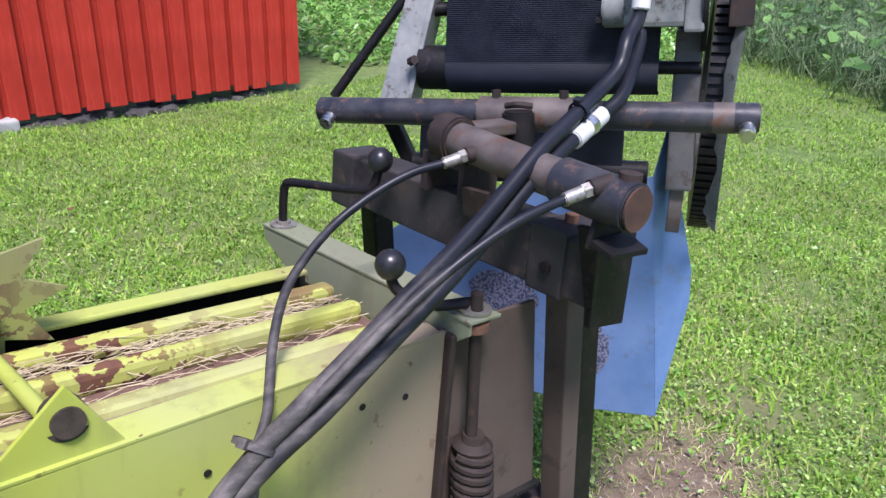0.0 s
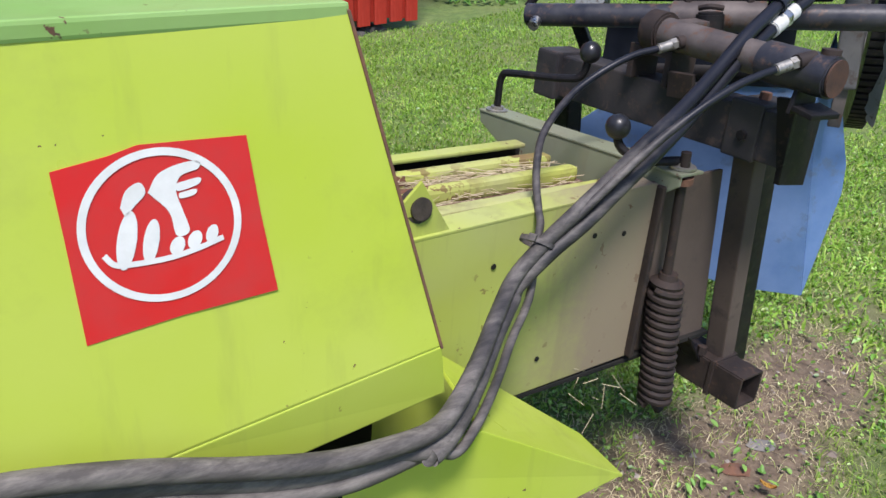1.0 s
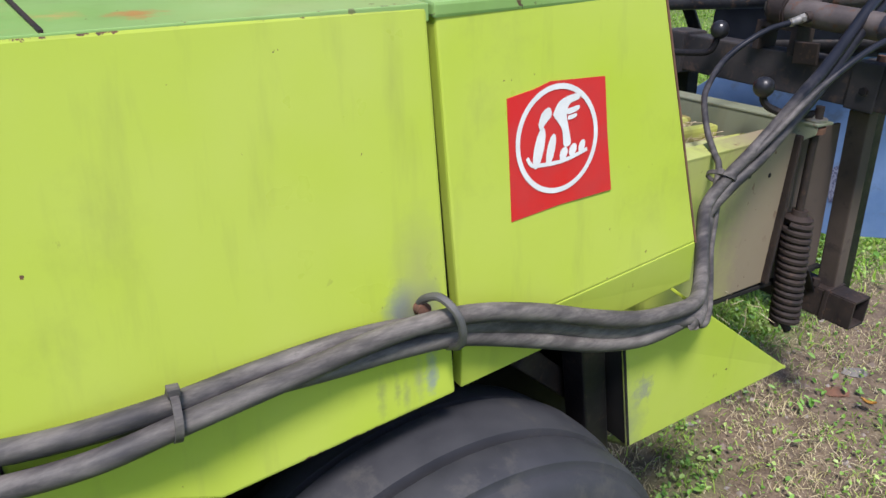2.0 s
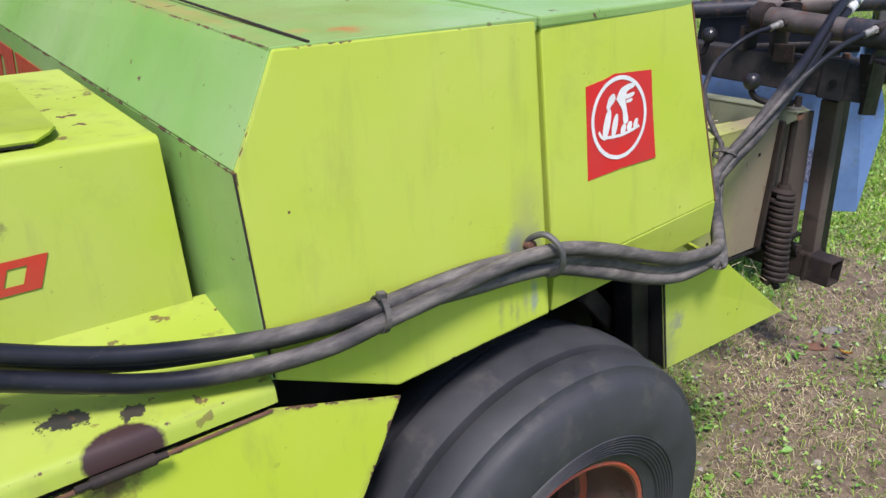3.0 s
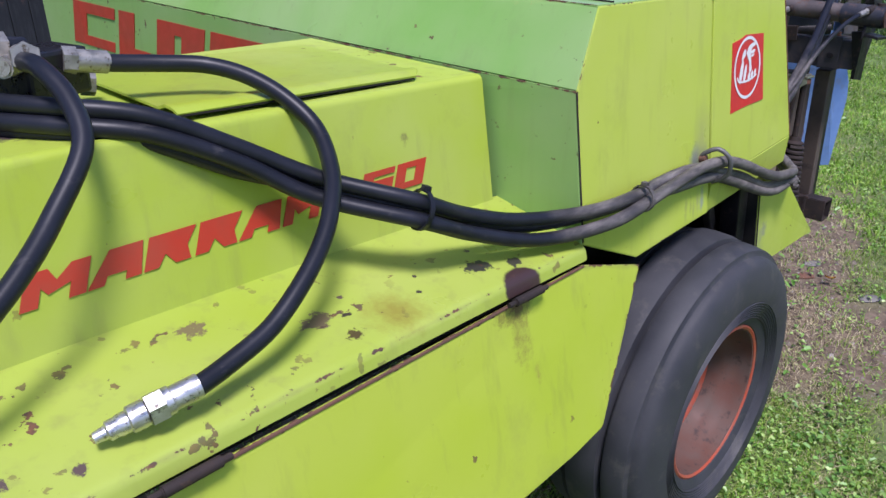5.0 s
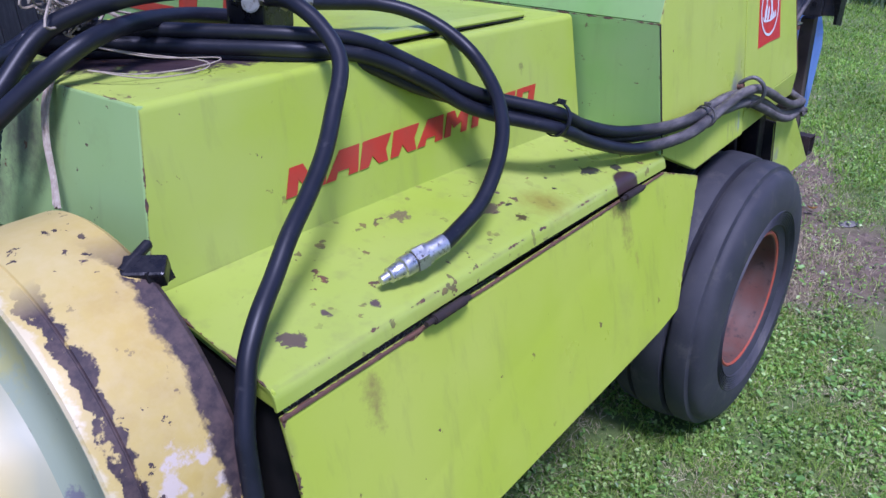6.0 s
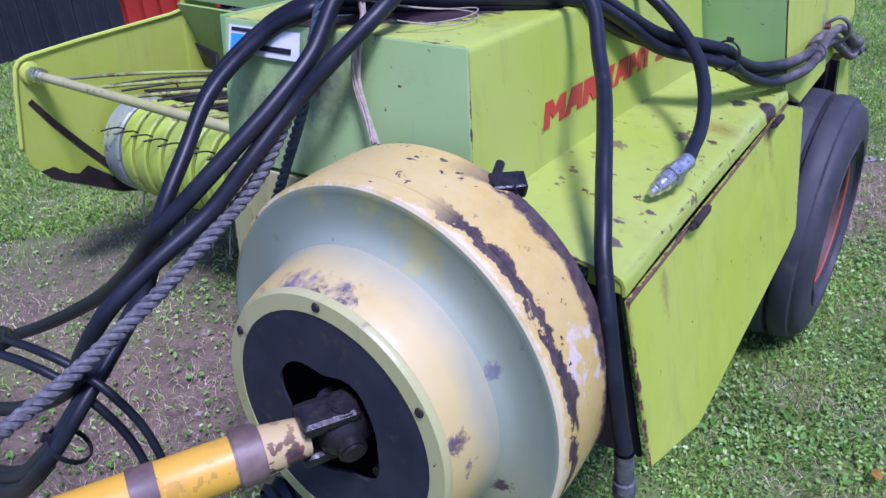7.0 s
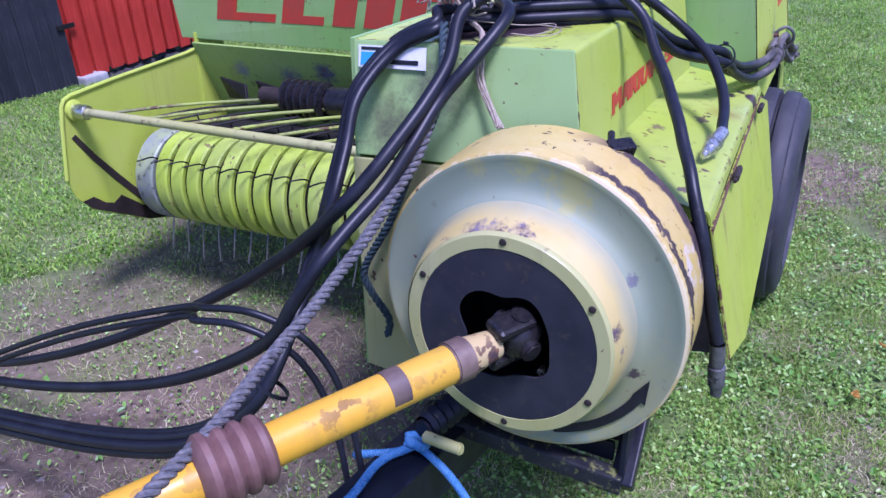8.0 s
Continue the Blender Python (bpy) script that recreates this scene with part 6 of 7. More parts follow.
    part("brace_rod", rod(tt(-0.075, 0.19, 0.010), tt(0.16, 0.25, 0.30), 0.0115, None, 14), iron, th, smooth=True)
    part("lower_arm", beam(tt(0.065, 0.17, -0.01), tt(0.122, 0.21, -0.17), 0.034, 0.03, None, 0.005, TV), iron, th)
    part("side_frame", beam(tt(0.712, 0.16, -0.16), tt(0.715, 0.16, 0.15), 0.052, 0.03, None, 0.005, TV), side_grey, th, "dark grey side frame")
    part("frame_foot", beam(tt(0.705, 0.17, -0.25), tt(0.712, 0.17, -0.13), 0.028, 0.02, None, 0.003, TV), worn_steel, th)
    part("rear_frame", beam(tt(0.70, 0.22, -0.10), tt(0.70, 0.22, 0.30), 0.02, 0.05, None, 0.003, TV), iron, th)
    # toothed drive wheel, edge on, and its torn sheet guard
    pc = tt(0.772, 0.42, 0.0)
    wu, ww = (TU - TW * 0.05).normalized(), (TW + TU * 0.05).normalized()
    bm = bmesh.new()
    for i in range(96):
        a = 2 * math.pi * i / 96
        d = TV * math.cos(a) + ww * math.sin(a)
        block(pc + d * 0.292, (0.022, 0.005, 0.006), Matrix((wu, d, wu.cross(d))).transposed(), bm, 0)
    lathe([(-0.022, 0.20), (-0.022, 0.288), (0.022, 0.288), (0.022, 0.20)], pc, wu, bm, 64, True)
    part("toothed_wheel", bm, iron, th, "black toothed drive wheel")
    bm = bmesh.new()
    ring = []
    for i in range(56):
        a = radians(118 + i * 2.0)
        d = TV * math.cos(a) + TW * math.sin(a)
        edge = 0.797 + 0.024 * math.sin(a) - 0.010 * math.cos(2 * a) + 0.010
        torn = 0.018 + 0.016 * noise.noise((i * 0.11, 3, 1)) + 0.007 * noise.noise((i * 0.5, 7, 2))
        ring.append([bm.verts.new(tt(edge - torn, 0.42, 0) + d * 0.318), bm.verts.new(tt(edge - torn * 0.4, 0.42, 0) + d * 0.334), bm.verts.new(tt(edge, 0.42, 0) + d * 0.340)])
    for a, b in zip(ring, ring[1:]):
        for k in range(2):
            bm.faces.new((a[k], a[k + 1], b[k + 1], b[k]))
    bmesh.ops.solidify(bm, geom=bm.faces[:], thickness=0.003)
    part("sheet_guard", bm, grey_paint, th, "bent pale sheet guard with torn edges", True)
    part("guard_block", block(tt(0.803, 0.14, 0.20), (0.022, 0.03, 0.045), TAX), rusty, th)
    part("disc", lathe([(0, 0.10), (0.01, 0.10), (0.01, 0)], tt(0.735, 0.14, 0.21), TU, None, 36), iron, th, smooth=True)
    # hydraulic motor
    mo = part("hydraulic_motor", block(tt(0.655, 0.09, 0.195), (0.06, 0.035, 0.036), TAX, None, 0.010), motor_paint, th, "oily grey hydraulic motor")
    part("end_cover", block(tt(0.722, 0.095, 0.195), (0.018, 0.045, 0.045), TAX, None, 0.006), motor_paint, mo)
    part("motor_head", rod(tt(0.555, 0.09, 0.192), tt(0.60, 0.09, 0.192), 0.034, None, 26, None, 0.004), motor_paint, mo, smooth=True)
    for w in (0.172, 0.215):
        part("motor_bolt", rod(tt(0.545, 0.07, w), tt(0.556, 0.07, w), 0.007, None, 6), iron, mo)
    # blue chute
    ch = part("chute_sheet", plate([tt(0.055, 0.2, -0.30), tt(0.20, 0.2, -0.20), tt(0.66, 0.2, -0.145), tt(0.694, 0.2, -0.696), tt(0.52, 0.2, -0.70), tt(0.05, 0.2, -0.60)], 0.004, -TV), chute_mat, th, "blue-grey chute sheet, scuffed")
    part("chute_flap", plate([tt(0.661, 0.2, -0.145), tt(0.684, 0.235, -0.045), tt(0.752, 0.25, -0.36), tt(0.752, 0.25, -0.43), tt(0.695, 0.2, -0.696)], 0.004, -TV + TU), chute_mat, ch, "blue-grey side flap")
    for o, s in (((0.335, -0.44), (0.085, 0.060)), ((0.545, -0.545), (0.040, 0.062))):
        pts = []
        for k in range(26):
            a = 2 * math.pi * k / 26
            j = 1 + 0.25 * noise.noise((k * 0.9, o[0] * 9, 1))
            pts.append(tt(o[0] + math.cos(a) * s[0] * j, 0.1975, o[1] + math.sin(a) * s[1] * j + math.cos(a) * s[0] * -0.15))
        part("scuffed_patch", plate(pts, 0.001, -TV, None, 0), grille, ch, "rough speckled worn patch")
    # steering cylinder
    cy = part("steering_cylinder", rod((-1.218, -0.50, 1.226), (-1.193, -0.125, 1.219), 0.0300, None, 32), worn_steel, th, "rusty hydraulic steering cylinder", True)
    part("cylinder_head", rod((-1.2, -0.235, 1.221), (-1.193, -0.098, 1.219), 0.0350, None, 32, None, 0.003), flaked_bar, cy, smooth=True)
    part("end_cap", rod((-1.193, -0.0975, 1.219), (-1.193, -0.094, 1.219), 0.031, None, 28), plain("dull_rust_face", (0.055, 0.035, 0.028), (0.10, 0.055, 0.038), 30, 0.85, 0, 0.4, gloss=0.2), cy, "rusted end cap")
    part("gland", rod((-1.219, -0.515, 1.226), (-1.216, -0.47, 1.225), 0.040, None, 28, None, 0.004), rusty, cy, smooth=True)
    part("fork", block((-1.228, -0.525, 1.226), (0.034, 0.018, 0.020), Matrix.Rotation(radians(30), 3, "Z"), None, 0.005), rusty, cy)
    part("foot_plate", plate([(-1.165, -0.142, 1.166), (-1.158, -0.100, 1.160), (-1.228, -0.090, 1.160), (-1.248, -0.142, 1.166)], 0.009, (0, 0, 1)), iron, cy)
    part("foot_web", plate([(-1.18, -0.146, 1.205), (-1.235, -0.146, 1.205), (-1.245, -0.146, 1.150), (-1.168, -0.146, 1.150)], 0.008, (0, 1, 0)), iron, cy)
    part("port", rod((-1.20, -0.12, 1.245), (-1.20, -0.12, 1.262), 0.016, None, 18), rusty, cy, smooth=True)


thrower()


# ---- hoses, shaft and ropes ----
def hose(pts, r, label, mat, group="hydraulic hoses", fittings=(), wob=0.0, off=(0, 0, 0)):
    q = [V(p) + V(off) for p in pts]
    t = thing("hydraulic_hose", label, "hose", ML, group)
    part("rubber_hose", sweep(q, r, None, 14, 7, wob), mat, t, smooth=True)
    for a, b, rr, m in fittings:
        a, b = V(a), V(b)
        f = part("ferrule", rod(a, b, rr, None, 16, None, rr * 0.2), m, t, "crimped metal fitting", True)
        part("hex_nut", rod(a.lerp(b, 0.72), a.lerp(b, 1.02), rr * 1.18, None, 6), m, f)
    return t


white_band = plain("dirty_white_sleeve", (0.45, 0.46, 0.43), (0.58, 0.58, 0.54), 25, 0.6)
M0, M1 = tt(0.612, 0.045, 0.205), tt(0.612, 0.045, 0.155)
REAR = [(-1.444, -0.330, 1.409), (-1.415, -0.318, 1.364), (-1.365, -0.312, 1.330), (-1.304, -0.301, 1.302), (-1.209, -0.286, 1.256), (-1.138, -0.274, 1.211), (-1.067, -0.259, 1.171), (-0.996, -0.245, 1.135), (-0.923, -0.234, 1.099), (-0.848, -0.223, 1.057), (-0.767, -0.217, 1.007), (-0.717, -0.224, 0.962)]
REAR_LOW = [(-1.464, -0.322, 1.363), (-1.427, -0.310, 1.323), (-1.371, -0.306, 1.292), (-1.297, -0.293, 1.265), (-1.225, -0.282, 1.232), (-1.170, -0.274, 1.201), (-1.104, -0.261, 1.161), (-1.028, -0.245, 1.121), (-0.952, -0.232, 1.080), (-0.869, -0.220, 1.037), (-0.786, -0.210, 0.990), (-0.724, -0.216, 0.946)]
TIEP = V((-0.716, -0.238, 0.955))
TURN = [(-0.66, -0.220, 0.915), (-0.59, -0.170, 0.892), (-0.51, -0.105, 0.872), (-0.43, -0.045, 0.866), (-0.38, -0.018, 0.868)]
TOP_RUN = [(-0.323, -0.011, 0.873), (-0.248, -0.012, 0.881), (-0.155, -0.016, 0.907), (-0.052, -0.020, 0.943), (0.056, -0.022, 0.970), (0.16, -0.024, 0.974), (0.298, -0.020, 0.960), (0.40, -0.010, 0.955), (0.494, -0.016, 0.938), (0.598, -0.039, 0.930), (0.703, -0.062, 0.939), (0.83, -0.083, 0.979), (0.928, -0.097, 1.021), (1.05, -0.195, 1.060)]
MID_RUN = [(-0.334, -0.025, 0.845), (-0.245, -0.026, 0.852), (-0.174, -0.029, 0.870), (-0.078, -0.034, 0.907), (0.035, -0.037, 0.938), (0.078, -0.041, 0.952), (0.149, -0.042, 0.966), (0.229, -0.042, 0.970), (0.328, -0.040, 0.966), (0.42, -0.026, 0.968), (0.516, -0.034, 0.963), (0.609, -0.054, 0.964), (0.728, -0.079, 0.978), (0.838, -0.096, 1.011), (0.927, -0.108, 1.050), (1.037, -0.201, 1.085)]
LOW_RUN = [(-0.376, -0.020, 0.839), (-0.279, -0.018, 0.835), (-0.182, -0.020, 0.853), (-0.075, -0.026, 0.889), (0.012, -0.031, 0.918), (0.073, -0.034, 0.934), (0.153, -0.035, 0.941), (0.227, -0.036, 0.942), (0.314, -0.040, 0.944), (0.42, -0.040, 0.950), (0.516, -0.052, 0.948), (0.609, -0.072, 0.946), (0.728, -0.096, 0.958), (0.838, -0.115, 0.993), (0.927, -0.130, 1.032), (1.04, -0.220, 1.068)]
FRONT = [(1.142, -0.250, 1.140), (1.25, -0.285, 1.192), (1.34, -0.34, 1.206), (1.43, -0.46, 1.206), (1.52, -0.56, 1.208), (1.60, -0.60, 1.215)]
CORE = [(1.651, -0.586, 1.199), (1.679, -0.670, 1.155), (1.774, -0.710, 1.077), (1.871, -0.687, 0.996), (1.946, -0.679, 0.913), (1.967, -0.710, 0.803), (2.053, -0.705, 0.729), (2.146, -0.694, 0.668), (2.20, -0.71, 0.61), (2.22, -0.752, 0.559), (2.22, -0.859, 0.464), (2.22, -1.026, 0.379), (2.22, -1.294, 0.294), (2.22, -1.654, 0.215), (2.22, -1.93, 0.16)]


def shift(pts, d):
    return [tuple(V(p) + V(d)) for p in pts]


# pair from the thrower's motor along the flank and over the box
h1 = hose([tuple(M0 + V((0.02, 0.03, 0.03))), tuple(M0 + V((0.03, 0.04, -0.02)))] + REAR + TURN + TOP_RUN + shift(FRONT, (0.0, 0.010, -0.022)) + shift(CORE, (0.016, 0.010, -0.010)), 0.0125, "dusty black hydraulic hose along the baler's flank", worn_hose,
          fittings=((tuple(M0 + V((0.022, 0.032, 0.02))), tuple(M0 + V((0.016, 0.026, 0.065))), 0.018, chrome),))
part("white_sleeve", rod(M0 + V((0.03, 0.04, -0.012)), M0 + V((0.024, 0.034, 0.026)), 0.0165, None, 18, None, 0.002), white_band, h1, "white sleeve", True)
h2 = hose([tuple(M1 + V((0.015, 0.03, 0.0))), tuple(M1 + V((0.035, 0.045, -0.02)))] + REAR_LOW[1:] + shift(TURN, (0.002, 0.004, -0.022)) + MID_RUN + FRONT + CORE, 0.0120, "dusty black hydraulic hose along the baler's flank", worn_hose)
a, b = V(REAR_LOW[2]), V(REAR_LOW[3])
part("white_sleeve", rod(a, a.lerp(b, 0.42), 0.016, None, 18, None, 0.002), white_band, h2, "white sleeve", True)
part("coupling", rod(a.lerp(b, 0.42), a.lerp(b, 0.62), 0.0175, None, 6), chrome, h2)
part("white_sleeve", rod(a.lerp(b, 0.62), b.lerp(V(REAR_LOW[4]), 0.15), 0.016, None, 18, None, 0.002), white_band, h2, "white sleeve", True)
cable_tie(V(REAR[3]), V(REAR[4]) - V(REAR[2]), 0.0145, h1)
# thin hoses of the steering cylinder, joining the bundle
T1 = [(-1.184, -0.407, 1.225), (-1.14, -0.420, 1.208), (-1.095, -0.434, 1.196), (-1.052, -0.444, 1.178), (-1.005, -0.455, 1.150), (-0.958, -0.455, 1.122), (-0.905, -0.438, 1.092), (-0.863, -0.417, 1.065), (-0.828, -0.385, 1.042), (-0.795, -0.345, 1.010), (-0.766, -0.300, 0.982), (-0.738, -0.262, 0.960)]
t1 = hose(T1 + shift(TURN, (-0.012, 0.0, -0.030)) + shift(MID_RUN[:4], (0, -0.006, -0.008)), 0.0068, "thin black hydraulic hose from the steering cylinder", hose_mat, fittings=(((-1.135, -0.421, 1.206), (-1.172, -0.410, 1.218), 0.0095, zinc),))
part("banjo", rod((-1.172, -0.410, 1.218), (-1.205, -0.40, 1.226), 0.013, None, 14, None, 0.002), rusty, t1, smooth=True)
T2 = [(-1.160, -0.150, 1.238), (-1.125, -0.160, 1.226), (-1.085, -0.168, 1.214), (-1.04, -0.175, 1.198), (-0.985, -0.183, 1.170), (-0.93, -0.192, 1.134), (-0.87, -0.198, 1.092), (-0.81, -0.203, 1.045), (-0.76, -0.212, 0.998), (-0.72, -0.235, 0.945)]
t2 = hose(T2 + shift(TURN, (-0.034, 0.002, -0.046)) + shift(LOW_RUN[:5], (0, -0.004, -0.004)), 0.0068, "thin black hydraulic hose from the steering cylinder", hose_mat, fittings=(((-1.118, -0.162, 1.223), (-1.155, -0.151, 1.236), 0.0095, zinc),))
part("banjo", rod((-1.155, -0.151, 1.236), (-1.19, -0.14, 1.245), 0.013, None, 14, None, 0.002), rusty, t2, smooth=True)
cable_tie(TIEP, (0.55, 0.25, -0.8), 0.027, h1)
hb1 = hose(shift(TURN, (0.008, 0.014, -0.026)) + LOW_RUN + shift(FRONT, (0, -0.004, -0.036)) + shift(CORE, (-0.012, -0.016, -0.004)), 0.0115, "dusty black hydraulic hose in the bundle on the flank", worn_hose)
hb4 = hose(shift(CORE[8:], (0.012, -0.02, -0.045)) + [(2.24, -2.3, 0.12)], 0.012, "dusty black hydraulic hose hanging low by the drawbar", worn_hose)
for at, d, r, owner in (((0.412, -0.017, 0.962), (1, -0.1, 0.05), 0.024, h1), ((0.924, -0.104, 1.036), (1, -0.2, 0.3), 0.029, hb1)):
    cable_tie(at, d, r, owner)
# steel ring that carries the bundle
rg = thing("hose_ring", "bent steel wire ring holding the hoses to the door", "hook")
part("wire", sweep([(0.108, -0.060, 0.975), (0.110, -0.045, 0.994), (0.103, -0.022, 1.006), (0.093, 0.000, 0.992), (0.087, 0.006, 0.966), (0.082, -0.006, 0.942), (0.078, -0.034, 0.924)], 0.0052, None, 10, 6), plain("dull_grey_wire", (0.10, 0.10, 0.10), (0.17, 0.16, 0.15), 30, 0.55, 0.5), rg, smooth=True)
part("eye", rod((0.108, -0.066, 0.976), (0.109, -0.042, 0.980), 0.009, None, 12), rust, rg, smooth=True)

# valve block on the box, with four hoses
vb = thing("valve_block", "dark oily hydraulic valve block on the front box", "valve")
part("body", block((1.305, -0.465, 1.225), (0.050, 0.035, 0.032), Matrix.Rotation(0.35, 3, "Z"), None, 0.006), grease, vb)
part("elbow", rod((1.345, -0.435, 1.245), (1.375, -0.40, 1.248), 0.014, None, 14, None, 0.003), zinc, vb, smooth=True)
LOOP = [(1.275, -0.44, 1.240), (1.215, -0.432, 1.232), (1.157, -0.416, 1.228), (1.10, -0.388, 1.224), (1.06, -0.343, 1.211), (1.03, -0.290, 1.184), (1.014, -0.235, 1.145), (1.041, -0.167, 1.101), (1.085, -0.116, 1.066), (1.127, -0.086, 1.036), (1.178, -0.062, 1.006), (1.235, -0.046, 0.976), (1.30, -0.038, 0.957), (1.345, -0.031, 0.950)]
lp = hose(LOOP, 0.0125, "black hydraulic hose looped on the ledge, plated quick coupler", hose_mat, fittings=(((1.225, -0.434, 1.234), (1.285, -0.442, 1.242), 0.016, zinc),))
e0, e1 = V((1.340, -0.031, 0.952)), V((1.472, -0.053, 0.926))
cp = part("quick_coupler", lathe([(0.0, 0.0145), (0.032, 0.0145), (0.033, 0.0165), (0.052, 0.0165), (0.053, 0.012), (0.060, 0.012), (0.062, 0.0158), (0.080, 0.0158), (0.082, 0.0125), (0.092, 0.0125), (0.094, 0.0115), (0.104, 0.0115), (0.106, 0.008), (0.119, 0.0065), (0.121, 0)], e0, e1 - e0, None, 18), plated, lp, "zinc-plated quick coupler", True)
part("hex", rod(e0.lerp(e1, 0.30), e0.lerp(e1, 0.44), 0.019, None, 6), plated, cp)
HANG = [(1.352, -0.385, 1.256), (1.352, -0.33, 1.256), (1.345, -0.275, 1.228), (1.357, -0.222, 1.185), (1.417, -0.178, 1.127), (1.469, -0.143, 1.090), (1.525, -0.114, 1.058), (1.582, -0.087, 1.030), (1.626, -0.066, 0.999), (1.671, -0.044, 0.971), (1.702, -0.028, 0.939), (1.722, -0.012, 0.903), (1.738, 0.003, 0.866), (1.745, 0.016, 0.820), (1.750, 0.029, 0.772), (1.750, 0.042, 0.718), (1.755, 0.057, 0.672)]
hg = hose(HANG, 0.0125, "black hydraulic hose hanging over the door, capped coupler", hose_mat, fittings=(((1.342, -0.425, 1.255), (1.350, -0.38, 1.262), 0.016, zinc),))
f0, f1 = V((1.756, 0.057, 0.672)), V((1.748, 0.068, 0.555))
cp = part("quick_coupler", lathe([(0.0, 0.0145), (0.045, 0.0145), (0.046, 0.0125), (0.052, 0.0125), (0.053, 0.0165), (0.070, 0.0165), (0.071, 0.0135), (0.077, 0.0135), (0.078, 0.016), (0.094, 0.016), (0.096, 0.012), (0.118, 0.011), (0.12, 0)], f0, f1 - f0, None, 18), worn_coupler, hg, "dull metal quick coupler", True)
part("hex", rod(f0.lerp(f1, 0.55), f0.lerp(f1, 0.68), 0.018, None, 6), worn_coupler, cp)
AF = [(1.33, -0.445, 1.262), (1.38, -0.44, 1.268), (1.45, -0.44, 1.272), (1.54, -0.455, 1.268), (1.60, -0.50, 1.246), (1.655, -0.526, 1.215), (1.74, -0.512, 1.143), (1.822, -0.524, 1.083), (1.896, -0.548, 1.027), (1.96, -0.579, 0.971), (2.0, -0.63, 0.909), (1.98, -0.741, 0.810), (1.96, -0.87, 0.710), (1.95, -1.002, 0.620), (1.95, -1.211, 0.492), (1.95, -1.45, 0.362), (1.95, -1.728, 0.228), (1.95, -2.051, 0.10), (1.95, -2.4, 0.015)]
hose(AF, 0.0140, "thick black hydraulic hose sweeping down past the front box", hose_mat, fittings=(((1.42, -0.440, 1.270), (1.355, -0.442, 1.265), 0.0170, zinc),))
BF = [(1.245, -0.511, 1.196), (1.324, -0.538, 1.207), (1.398, -0.541, 1.216), (1.506, -0.497, 1.225), (1.603, -0.440, 1.225), (1.664, -0.433, 1.203), (1.739, -0.467, 1.142), (1.794, -0.509, 1.079), (1.875, -0.530, 1.012), (1.946, -0.558, 0.945), (2.04, -0.588, 0.892), (2.11, -0.615, 0.842), (2.145, -0.655, 0.770), (2.15, -0.715, 0.684), (2.15, -0.848, 0.585), (2.15, -1.032, 0.483), (2.15, -1.238, 0.400), (2.15, -1.47, 0.323), (2.15, -1.73, 0.256), (2.15, -2.04, 0.20)]
hose(BF, 0.0135, "thick black hydraulic hose sweeping down past the front box", hose_mat, fittings=(((1.285, -0.523, 1.201), (1.222, -0.505, 1.192), 0.0165, zinc),))
EF = [(2.13, -1.95, 0.215), (2.13, -1.721, 0.339), (2.13, -1.436, 0.482), (2.13, -1.204, 0.585), (2.13, -0.955, 0.682), (2.162, -0.862, 0.72), (2.161, -0.768, 0.738), (2.14, -0.704, 0.719), (2.121, -0.65, 0.683), (2.097, -0.618, 0.616), (2.089, -0.593, 0.543), (2.092, -0.574, 0.468), (2.103, -0.556, 0.393), (2.11, -0.54, 0.30)]
hose(EF, 0.0075, "thin black cable arching by the drawbar", hose_mat, "cables")
hose(shift(EF[:5], (0.0, 0.0, -0.022)) + shift(EF[5:], (0.012, -0.030, -0.030)), 0.0075, "thin black cable arching by the drawbar", hose_mat, "cables")
cable_tie((2.185, -0.70, 0.600), (0.4, -0.3, -0.7), 0.036, hb4)


